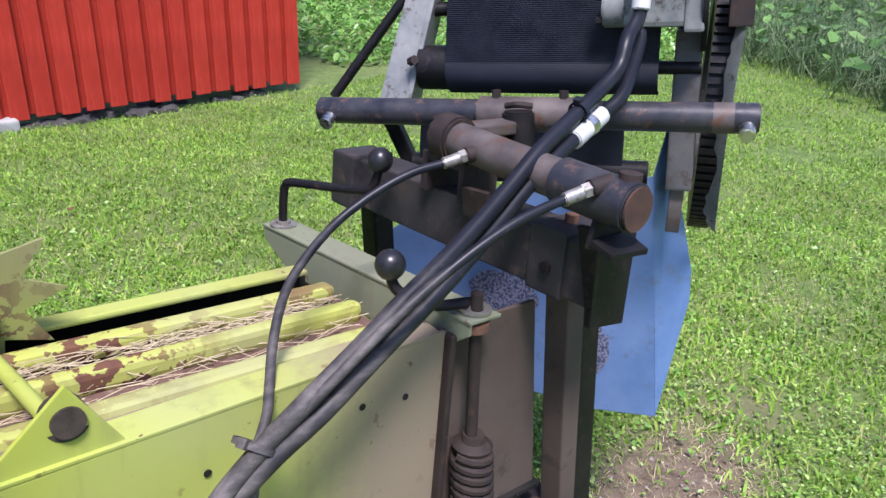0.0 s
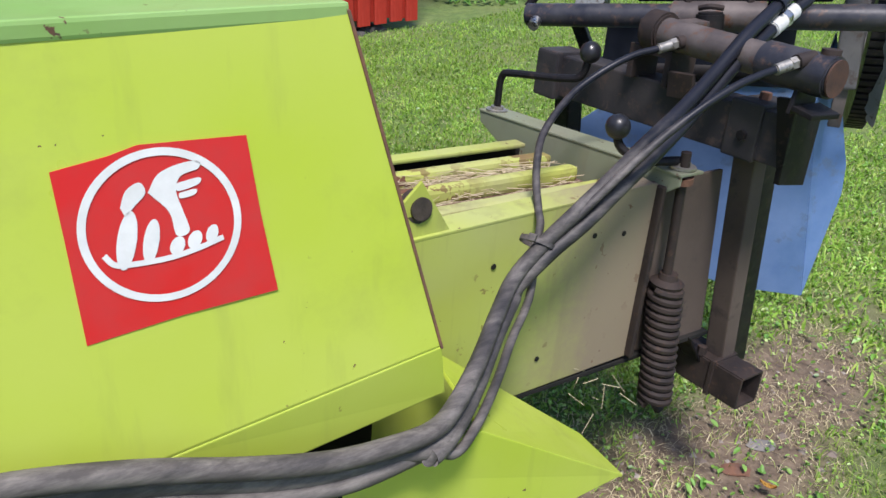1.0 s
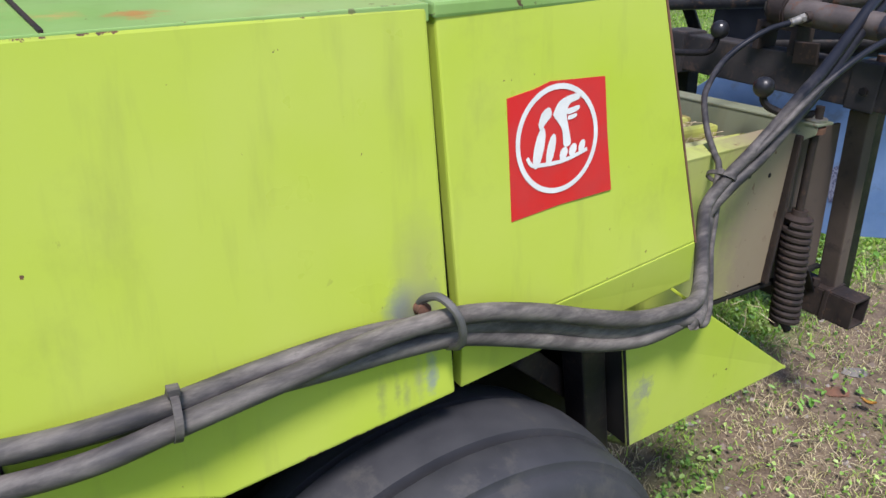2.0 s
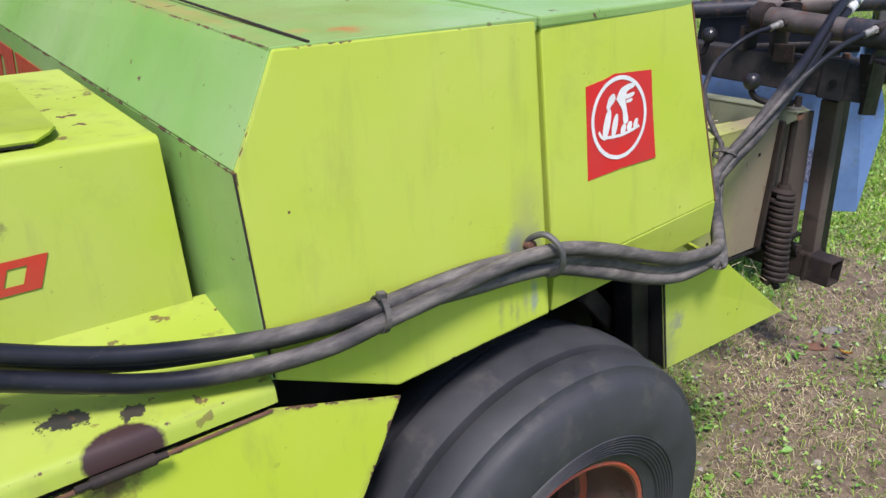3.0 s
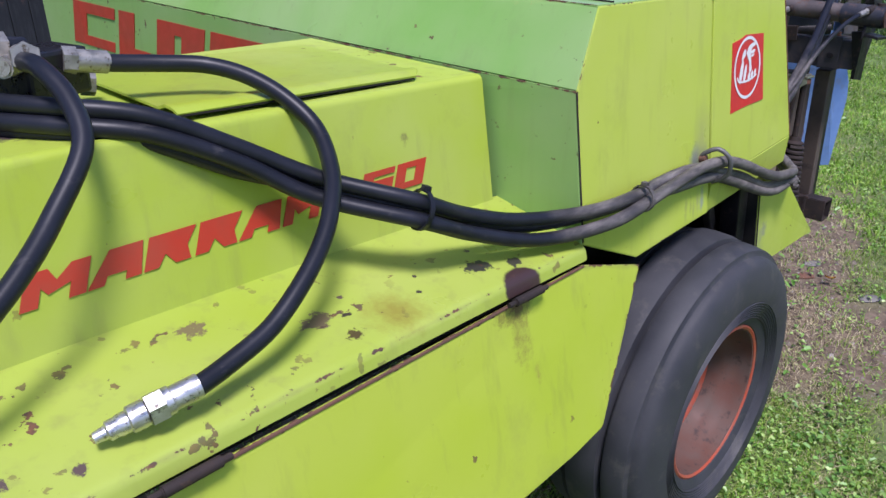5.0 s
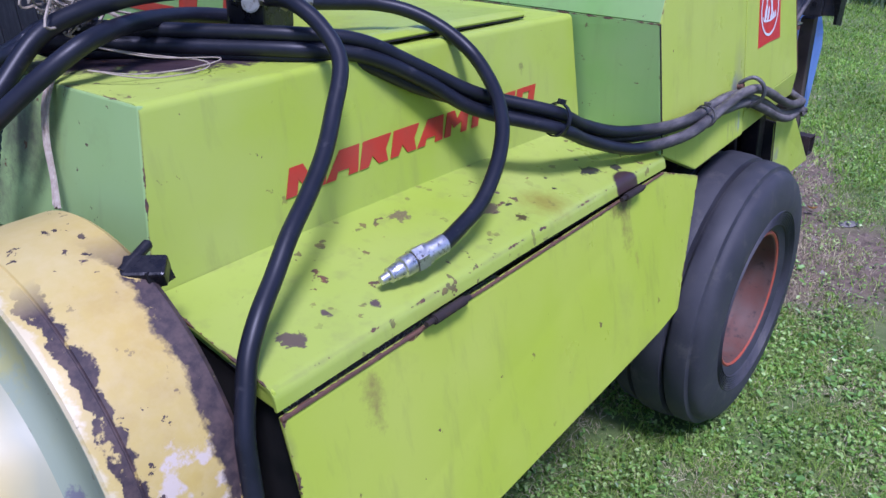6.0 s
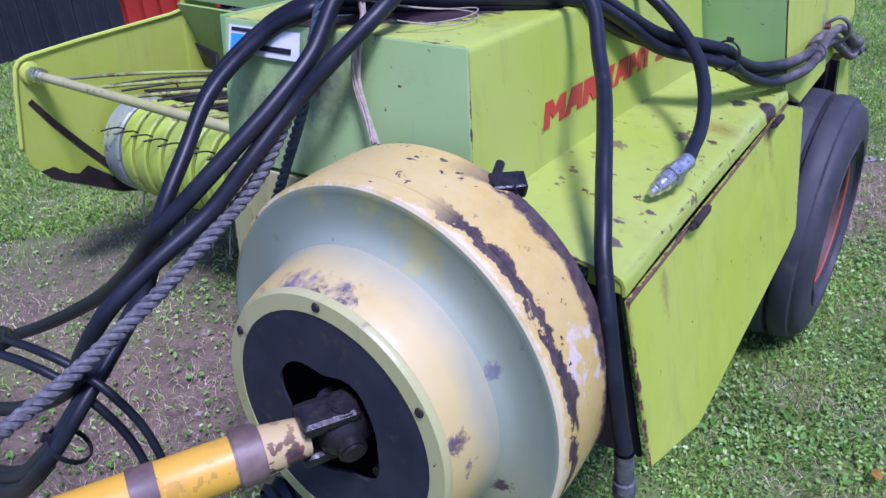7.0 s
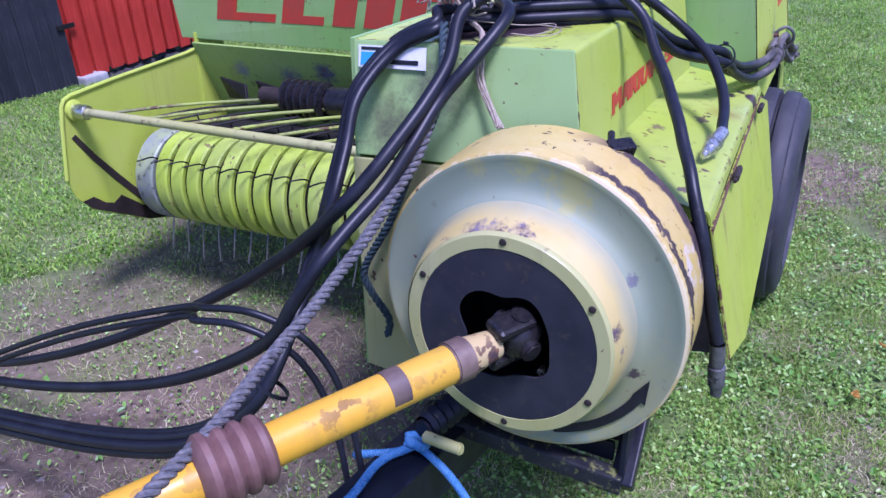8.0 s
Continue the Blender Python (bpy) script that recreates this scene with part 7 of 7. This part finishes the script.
def pto():
    yoke_cream = paint("worn_cream_yellow", (0.46, 0.33, 0.10), (0.48, 0.40, 0.22), 0.50, 0.7, rust=(0.05, 0.035, 0.04), rough=0.4)
    t = thing("drive_shaft", "yellow cardan drive shaft with flaking paint and greasy joint", "drive shaft")
    b, c = V((2.119, -0.319, 0.741)), V((2.80, -0.692, 0.720))
    d = (c - b).normalized()
    tube = part("tube", rod(b, c, 0.0335, None, 32), yellow, t, "yellow shaft guard tube", True)
    part("collar", rod(b - d * 0.012, b + d * 0.028, 0.0375, None, 32, None, 0.003), plain("worn_brown_steel", (0.10, 0.065, 0.055), (0.2, 0.14, 0.10), 20, 0.5), tube, "bare brown collar", True)
    part("bare_band", rod(b + d * 0.125, b + d * 0.160, 0.0339, None, 32), plain("worn_brown_paint", (0.075, 0.05, 0.05), (0.14, 0.095, 0.07), 25, 0.55), tube, "worn brown band", True)
    bm = rod(b - d * 0.075, b - d * 0.005, 0.026, None, 24, 0.0345)
    part("yoke", bm, yoke_cream, t, "worn cream-yellow yoke", True)
    ax = frame_axes(d, (0, 0.35, 1))
    for s in (-1, 1):
        part("yoke_arm", block(b - d * 0.105 + ax.col[1] * s * 0.036, (0.024, 0.011, 0.042), ax, None, 0.009), grease, t, smooth=False)
    j = part("joint", ball(b - d * 0.125, 0.042), grease, t, "greasy black universal joint", True)
    for k in (0, 1):
        part("bearing_cup", rod(b - d * 0.125 - ax.col[k] * 0.05, b - d * 0.125 + ax.col[k] * 0.05, 0.021, None, 20, None, 0.004), grease, j, smooth=True)
    part("inner_yoke", rod(b - d * 0.14, V((1.80, -0.285, 0.734)), 0.034, None, 22, None, 0.005), grease, t, "black greasy inner yoke", True)
    part("grease_nipple", rod((1.975, -0.215, 0.665), (1.99, -0.215, 0.665), 0.008, None, 10), chrome, t)
    bm = bmesh.new()
    prof = []
    for i in range(4):
        h = 0.375 + 0.028 * i
        prof += [(h, 0.046 + 0.002 * i), (h + 0.008, 0.053 + 0.002 * i), (h + 0.018, 0.053 + 0.002 * i), (h + 0.026, 0.046 + 0.002 * i)]
    lathe([(0.372, 0.034)] + prof + [(0.492, 0.034)], b, d, bm, 36)
    part("bellows", bm, boot_mat, t, "faded brown ribbed rubber boot", True)


pto()


def ropes():
    r = thing("lifting_rope", "grey laid rope running over the drive shaft", "rope")
    line = [(1.66, -0.53, 1.215), (1.76, -0.522, 1.10), (1.852, -0.523, 0.998), (1.90, -0.538, 0.950), (1.964, -0.545, 0.915), (2.03, -0.55, 0.882), (2.083, -0.564, 0.850), (2.151, -0.568, 0.827), (2.218, -0.57, 0.808), (2.273, -0.58, 0.790), (2.405, -0.565, 0.784), (2.479, -0.56, 0.775), (2.622, -0.575, 0.753), (2.78, -0.61, 0.70)]
    laid_rope(r, line, 0.0115, 27, rope_mat)
    r = thing("teal_rope", "dark teal rope hanging on the front box", "rope")
    line = [(1.66, -0.56, 1.20), (1.72, -0.535, 1.13), (1.745, -0.536, 1.056), (1.75, -0.571, 0.973), (1.752, -0.609, 0.892), (1.757, -0.66, 0.78), (1.77, -0.725, 0.66), (1.772, -0.71, 0.605), (1.772, -0.665, 0.544), (1.77, -0.672, 0.494)]
    laid_rope(r, line, 0.0095, 18, teal_rope)
    r = thing("baling_twine", "frayed pale twine knotted on the front box", "twine")
    rn = random.Random(8)
    for k in range(7):
        bm = bmesh.new()
        o = V((0, rn.uniform(-0.006, 0.006), rn.uniform(-0.004, 0.004)))
        sweep([V(p) + o + V((0, rn.uniform(-.003, .003), 0)) for p in ((1.60, -0.52, 1.195), (1.655, -0.475, 1.185), (1.682, -0.470, 1.145), (1.695, -0.462, 1.10), (1.708, -0.432, 1.05), (1.722, -0.408, 1.018))], 0.0026, bm, 6, 4, 0.002)
        part("strand", bm, twine_mat, r, smooth=True)
    for k in range(26):
        bm = bmesh.new()
        c = V((1.57 + rn.uniform(-.05, .05), -0.585 + rn.uniform(-.06, .06), 1.235 + rn.uniform(-.02, .05)))
        pts = [c + V((rn.uniform(-.06, .06), rn.uniform(-.06, .06), rn.uniform(-.03, .05))) for _ in range(5)]
        sweep(pts, 0.0013 + 0.0014 * rn.random(), bm, 5, 5)
        part("strand", bm, twine_mat, r, smooth=True)
    for k in range(2):
        bm = bmesh.new()
        sweep([(1.60, -0.55, 1.20), (1.53, -0.47 + 0.03 * k, 1.184), (1.47 - 0.03 * k, -0.40, 1.176), (1.50, -0.36 - 0.02 * k, 1.174), (1.58, -0.37 - 0.03 * k, 1.174), (1.64, -0.42, 1.186)], 0.0011, bm, 6, 5)
        part("strand", bm, twine_mat, r, smooth=True)
    r = thing("blue_rope", "frayed blue rope tied round the drawbar", "rope")
    line = [(2.06, -0.60, 0.38), (2.03, -0.50, 0.405), (2.00, -0.485, 0.41), (2.03, -0.40, 0.40), (2.05, -0.345, 0.37), (2.05, -0.335, 0.345)]
    laid_rope(r, line, 0.009, 16, blue_rope)
    laid_rope(r, [(2.00, -0.47, 0.415), (2.08, -0.52, 0.41), (2.18, -0.53, 0.40), (2.30, -0.55, 0.39)], 0.009, 14, blue_rope)
    part("knot", coil([(2.0, -0.50, 0.42), (1.985, -0.47, 0.425), (2.01, -0.455, 0.42), (2.02, -0.49, 0.428)], 0.010, 8, 3, 0.62), blue_rope, r, smooth=True)


ropes()


# ---- grass, weeds, tree ----
def stuff(name, verts, faces, mat, label, category):
    me = bpy.data.meshes.new(name)
    me.from_pydata(verts.tolist() if hasattr(verts, "tolist") else verts, [], faces.tolist() if hasattr(faces, "tolist") else faces)
    me.materials.append(mat)
    return tagged(new(name, me), label, category, kind="stuff")


def leaf_mat(name, cols, rough=0.5, trans=0.25, gloss=0.22):
    k = Mat(name, rough)
    k.b.inputs["Specular IOR Level"].default_value = gloss
    geo = k.n("ShaderNodeNewGeometry")
    rmp = k.n("ShaderNodeValToRGB")
    el = rmp.color_ramp.elements
    for i, c in enumerate(cols):
        e = el[i] if i < 2 else el.new(i / (len(cols) - 1))
        e.position = i / (len(cols) - 1)
    for i, c in enumerate(cols):
        el[i].color = (*c, 1)
    k.link(geo.outputs["Random Per Island"], rmp.inputs[0])
    # bright and dark stretches: varied light put into the colour, with uneven growth
    light_and_growth = k.math("ADD", k.ramp(k.noise(1.3, 3), 0.32, 0.68, 0.85, 1.3), k.ramp(k.noise(6.5, 3, seed=2.0), 0.3, 0.7, -0.16, 0.16))
    shade = k.n("ShaderNodeVectorMath")
    shade.operation = "SCALE"
    k.link(rmp.outputs[0], shade.inputs[0])
    k.link(light_and_growth, shade.inputs["Scale"])
    tone = shade.outputs[0]
    k.link(tone, k.b.inputs["Base Color"])
    if trans:
        tr = k.n("ShaderNodeBsdfTranslucent")
        k.link(tone, tr.inputs[0])
        mx = k.n("ShaderNodeMixShader")
        mx.inputs[0].default_value = trans
        k.link(k.b.outputs[0], mx.inputs[1])
        k.link(tr.outputs[0], mx.inputs[2])
        k.link(mx.outputs[0], k.t.nodes["Material Output"].inputs[0])
    return k.m


RNG = np.random.default_rng(11)
LANE = np.array([(-0.02, 0.0), (-0.4, -0.54), (-0.88, -1.18), (-1.25, -1.34), (-1.82, -1.74), (-2.35, -1.8), (-2.82, -2.02)])


def spread(n, x0, x1, y0, y1, fall=2.0, dirt=0.8, inside=None):
    """Places on the ground, thinning out away from the footpath and on bare earth."""
    p = np.c_[RNG.uniform(x0, x1, n), RNG.uniform(y0, y1, n)]
    d = np.min(np.hypot(p[:, None, 0] - LANE[None, :, 0], p[:, None, 1] - LANE[None, :, 1]), axis=1)
    keep = RNG.random(n) < 1 / (1 + (d / fall) ** 2)
    keep &= (p[:, 0] - WALL_A.x) * WN.x + (p[:, 1] - WALL_A.y) * WN.y > -0.05 + RNG.random(n) * 0.1
    p = p[keep]
    e = np.array([dirt_amount(x, y) for x, y in p])
    p, e = p[RNG.random(len(p)) > e * dirt], None
    return np.c_[p, [ground_z(x, y) for x, y in p]]


def blades(pos, hmin, hmax, wmin, wmax, lean):
    """Bent blades of two faces each."""
    n = len(pos)
    a, b = RNG.uniform(0, 2 * np.pi, n), RNG.uniform(0, 2 * np.pi, n)
    h, w, l = RNG.uniform(hmin, hmax, n), RNG.uniform(wmin, wmax, n), RNG.uniform(0.1, 1, n) * lean
    side = np.c_[np.cos(a), np.sin(a), np.zeros(n)] * w[:, None] / 2
    out = np.c_[np.cos(b), np.sin(b), np.zeros(n)]
    up = np.array([0, 0, 1.0])
    mid = pos + out * (l * h * 0.35)[:, None] + up * (h * 0.6)[:, None]
    tip = pos + out * (l * h)[:, None] + up * (h * np.clip(1.05 - 0.45 * l, 0.1, 1))[:, None]
    v = np.stack([pos - side, pos + side, mid + side * 0.8, mid - side * 0.8, tip], 1).reshape(-1, 3)
    i = np.arange(n)[:, None] * 5
    quads = (i + np.array([[0, 1, 2, 3]])).tolist()
    tris = (i + np.array([[3, 2, 4]])).tolist()
    return v, quads + tris


def leaves(pos, smin, smax, hmin, hmax, aspect=0.75, tilt=0.6):
    """Small rounded leaves of six corners, held above the ground."""
    n = len(pos)
    s, h, a = RNG.uniform(smin, smax, n), RNG.uniform(hmin, hmax, n), RNG.uniform(0, 2 * np.pi, n)
    ex = np.c_[np.cos(a), np.sin(a), RNG.uniform(-tilt, tilt, n)]
    ey = np.c_[-np.sin(a), np.cos(a), RNG.uniform(-tilt, tilt, n)]
    c = pos + np.c_[np.zeros((n, 2)), h]
    shape = np.array([(-0.5, 0), (-0.25, 0.42), (0.2, 0.45), (0.55, 0.05), (0.25, -0.42), (-0.25, -0.42)])
    v = np.stack([c + ex * (s * q[0])[:, None] + ey * (s * aspect * q[1])[:, None] + np.array([0, 0, 1.0]) * (s * 0.12 * (abs(q[1]) > 0.2))[:, None] for q in shape], 1).reshape(-1, 3)
    i = np.arange(n)[:, None] * 6
    return v, np.concatenate([i + np.array([[0, 1, 2, 3]]), i + np.array([[0, 3, 4, 5]])]).tolist()


GREENS = ((0.115, 0.21, 0.025), (0.23, 0.38, 0.05), (0.34, 0.50, 0.09), (0.30, 0.43, 0.07), (0.52, 0.52, 0.22))
grass_mat = leaf_mat("lawn_grass", GREENS, 0.45, 0.35)
far_grass_mat = leaf_mat("far_lawn_grass", ((0.11, 0.21, 0.02), (0.20, 0.36, 0.04), (0.28, 0.46, 0.07), (0.40, 0.48, 0.11)), 0.5, 0.3)
clover_mat = leaf_mat("clover_leaf", ((0.06, 0.14, 0.02), (0.17, 0.33, 0.045), (0.28, 0.48, 0.085), (0.48, 0.62, 0.20)), 0.36, 0.35, 0.45)
dry_mat = leaf_mat("dry_grass", ((0.38, 0.31, 0.17), (0.64, 0.56, 0.36), (0.34, 0.31, 0.13)), 0.8, 0.15)
weed_mat = leaf_mat("weed_leaf", ((0.09, 0.21, 0.03), (0.17, 0.35, 0.06), (0.26, 0.46, 0.10)), 0.36, 0.3, 0.45)


def clumped(p, scale, lo, hi):
    """Keeps more places where a noise is high, so that growth comes in tufts."""
    k = np.array([noise.noise((x * scale, y * scale, 9.0)) for x, y, _ in p])
    return p[RNG.random(len(p)) < np.clip((k - lo) / (hi - lo), 0.06, 1)]


v, f = blades(clumped(spread(1050000, -4.6, 3.2, -1.6, 5.2, 1.5, 0.82), 7.0, -0.35, 0.3), 0.014, 0.040, 0.0020, 0.0042, 1.6)
stuff("grass", v, f, grass_mat, "short trodden green lawn grass", "grass")
v, f = blades(clumped(spread(420000, -5.5, 6.0, 1.4, 11.0, 6.0, 0.95), 2.2, -0.9, 0.2), 0.020, 0.045, 0.006, 0.012, 1.6)
stuff("grass", v, f, far_grass_mat, "green lawn grass towards the barn", "grass")
v, f = leaves(clumped(spread(950000, -5.0, 4.5, -1.8, 7.5, 2.0, 0.84), 5.0, -0.45, 0.25), 0.006, 0.016, 0.004, 0.026, 0.75, 0.65)
stuff("clover", v, f, clover_mat, "low clover and plantain leaves in the lawn", "clover")
v, f = blades(clumped(spread(480000, -5.0, 3.0, -2.0, 5.0, 2.0, 0.0), 3.0, -0.3, 0.3), 0.010, 0.032, 0.0013, 0.0028, 2.8)
stuff("dry_grass", v, f, dry_mat, "dry yellowed grass stalks on the earth", "dry grass")
v, f = leaves(clumped(spread(60000, -5.0, 4.0, -2.6, 6.0, 1.8, 0.62), 2.2, -0.2, 0.45), 0.014, 0.032, 0.010, 0.030, 0.55, 0.6)
stuff("broadleaf_weeds", v, f, weed_mat, "broad green weed leaves in worn earth", "weeds")


def pebbles():
    p = spread(26000, -4.5, 2.0, -2.0, 3.0, 1.6, 0.0)
    p = p[[dirt_amount(x, y) > 0.35 for x, y, _ in p]]
    n = len(p)
    base = np.array([(1, 0, 0), (-1, 0, 0), (0, 1, 0), (0, -1, 0), (0, 0, 0.8), (0, 0, -0.8)])
    tri = np.array([(0, 2, 4), (2, 1, 4), (1, 3, 4), (3, 0, 4), (2, 0, 5), (1, 2, 5), (3, 1, 5), (0, 3, 5)])
    s = RNG.gamma(1.6, 0.0022, n) + 0.0015
    a = RNG.uniform(0, 6.28, n)
    j = 1 + RNG.uniform(-0.35, 0.35, (n, 6, 3))
    q = base[None] * j * s[:, None, None]
    x, y = q[..., 0] * np.cos(a)[:, None] - q[..., 1] * np.sin(a)[:, None], q[..., 0] * np.sin(a)[:, None] + q[..., 1] * np.cos(a)[:, None]
    v = np.stack([x, y, q[..., 2]], -1) + p[:, None, :]
    f = (np.arange(n)[:, None, None] * 6 + tri[None]).reshape(-1, 3)
    stuff("pebbles", v.reshape(-1, 3), f, leaf_mat("pebble_stone", ((0.12, 0.09, 0.07), (0.2, 0.16, 0.13), (0.3, 0.27, 0.24), (0.16, 0.12, 0.09)), 0.85, 0), "small stones and crumbs of earth", "pebbles")


pebbles()


def flat_stone(x, y, r, mat, label):
    bm = bmesh.new()
    bmesh.ops.create_icosphere(bm, subdivisions=2, radius=1)
    for q in bm.verts:
        q.co = q.co * r * (1 + 0.3 * noise.noise(q.co * 1.6 + V((x * 9, y * 9, 0)))) * V((1.4, 0.85, 0.28)) + V((x, y, ground_z(x, y) + 0.004))
    tagged(part("stone", bm, mat, None, "", True), label, "stone", "stones in the earth")


flat_stone(0.485, 1.342, 0.030, worn_stone, "flat pale grey stone in worn earth")
flat_stone(0.39, 1.23, 0.030, rust, "reddish brown brick crumb in worn earth")
flat_stone(0.55, 1.02, 0.036, worn_stone, "grey stone half sunk in earth")


def fallen_leaf(x, y, turn, mat):
    """A curled dead leaf lying on the grass."""
    bm = bmesh.new()
    rows = []
    for i in range(7):
        u = i / 6 - 0.5
        w = 0.011 * math.sqrt(max(1 - (2 * u) ** 2, 0.02)) * (1.2 - u)
        rows.append([bm.verts.new((u * 0.042, s * w, abs(s) * 0.006 + u * u * 0.03)) for s in (-1, 0, 1)])
    for a, b in zip(rows, rows[1:]):
        for k in range(2):
            bm.faces.new((a[k], a[k + 1], b[k + 1], b[k]))
    bmesh.ops.solidify(bm, geom=bm.faces[:], thickness=0.0006)
    ob = part("fallen_leaf", bm, mat, None, "", True)
    ob.matrix_world = Matrix.Translation((x, y, ground_z(x, y) + 0.035)) @ Matrix.Rotation(turn, 4, "Z") @ Matrix.Rotation(0.3, 4, "X")
    tagged(ob, "small curled autumn leaf lying on the lawn", "leaf", "fallen leaves")


orange_leaf = plain("orange_dead_leaf", (0.46, 0.22, 0.035), (0.55, 0.33, 0.06), 60, 0.7)
brown_leaf = plain("brown_dead_leaf", (0.22, 0.12, 0.05), (0.32, 0.19, 0.09), 60, 0.8)
for x, y, turn, m in ((-0.936, -0.718, 0.6, orange_leaf), (-0.634, -0.568, 2.0, orange_leaf), (-1.855, 3.589, 1.1, brown_leaf), (0.444, 1.145, 2.6, orange_leaf)):
    fallen_leaf(x, y, turn, m)


def far_weeds():
    n = 42000
    p = np.c_[RNG.uniform(2.4, 9.0, n), RNG.uniform(5.2, 14.0, n)]
    p = p[p[:, 0] > 4.6 - (p[:, 1] - 5.0) * 0.16 + RNG.normal(0, 0.25, len(p))]
    p = np.c_[p, [ground_z(x, y) for x, y in p]]
    v, f = blades(p, 0.22, 0.62, 0.007, 0.016, 1.7)
    stuff("tall_grass", v, f, leaf_mat("tall_grass", ((0.035, 0.075, 0.022), (0.085, 0.15, 0.05), (0.15, 0.22, 0.10), (0.22, 0.27, 0.15)), 0.45, 0.2), "tall rank grass at the lawn's edge", "grass")
    n = 1300
    p = np.c_[RNG.uniform(2.6, 8.0, n), RNG.uniform(5.6, 13.0, n)]
    p = p[p[:, 0] > 4.4 - (p[:, 1] - 5.0) * 0.14 + RNG.normal(0, 0.2, len(p))]
    p = np.c_[p, [ground_z(x, y) for x, y in p]]
    v, f = leaves(p, 0.08, 0.22, 0.06, 0.40, 0.8, 0.6)
    stuff("burdock_leaves", v, f, leaf_mat("burdock_leaf", ((0.06, 0.14, 0.03), (0.11, 0.22, 0.05), (0.17, 0.30, 0.08)), 0.4, 0.25, 0.4), "large burdock leaves at the lawn's edge", "weeds")
    n = 9000
    p = np.c_[RNG.uniform(-3.0, 3.5, n), RNG.uniform(8.6, 15.0, n)]
    p = np.c_[p, [ground_z(x, y) for x, y in p]]
    p = p[(p[:, 1] > 9.0 + 0.5 * np.sin(p[:, 0] * 2.1)) & ((p[:, 0] - WALL_A.x) * -WD.x + (p[:, 1] - WALL_A.y) * -WD.y > 0.1)]
    hh = np.clip((p[:, 1] - 8.6) * 0.12, 0.03, 0.25)
    p[:, 2] += RNG.random(len(p)) * hh
    v, f = leaves(p, 0.03, 0.11, 0.0, 0.1, 0.7, 0.9)
    stuff("nettle_bed", v, f, weed_mat, "thick green weeds beside the barn", "weeds")


far_weeds()


# the old sheet metal has sprung a little along its length
def settle():
    bpy.context.view_layer.update()
    seen = set()
    for ob in scene.objects:
        root = ob
        while root.parent:
            root = root.parent
        if ob.type != "MESH" or ob.data.name in seen or (root.matrix_world.translation - ML.translation).length > 1e-4:
            continue
        seen.add(ob.data.name)
        a = np.empty(len(ob.data.vertices) * 3)
        ob.data.vertices.foreach_get("co", a)
        a = a.reshape(-1, 3)
        x, y, z = a.T
        a = a + (SPRING @ np.array((np.ones_like(x), x, x * x, x ** 3, y, x * y, z, x * z))).T
        ob.data.vertices.foreach_set("co", a.ravel())
        ob.data.update()


settle()
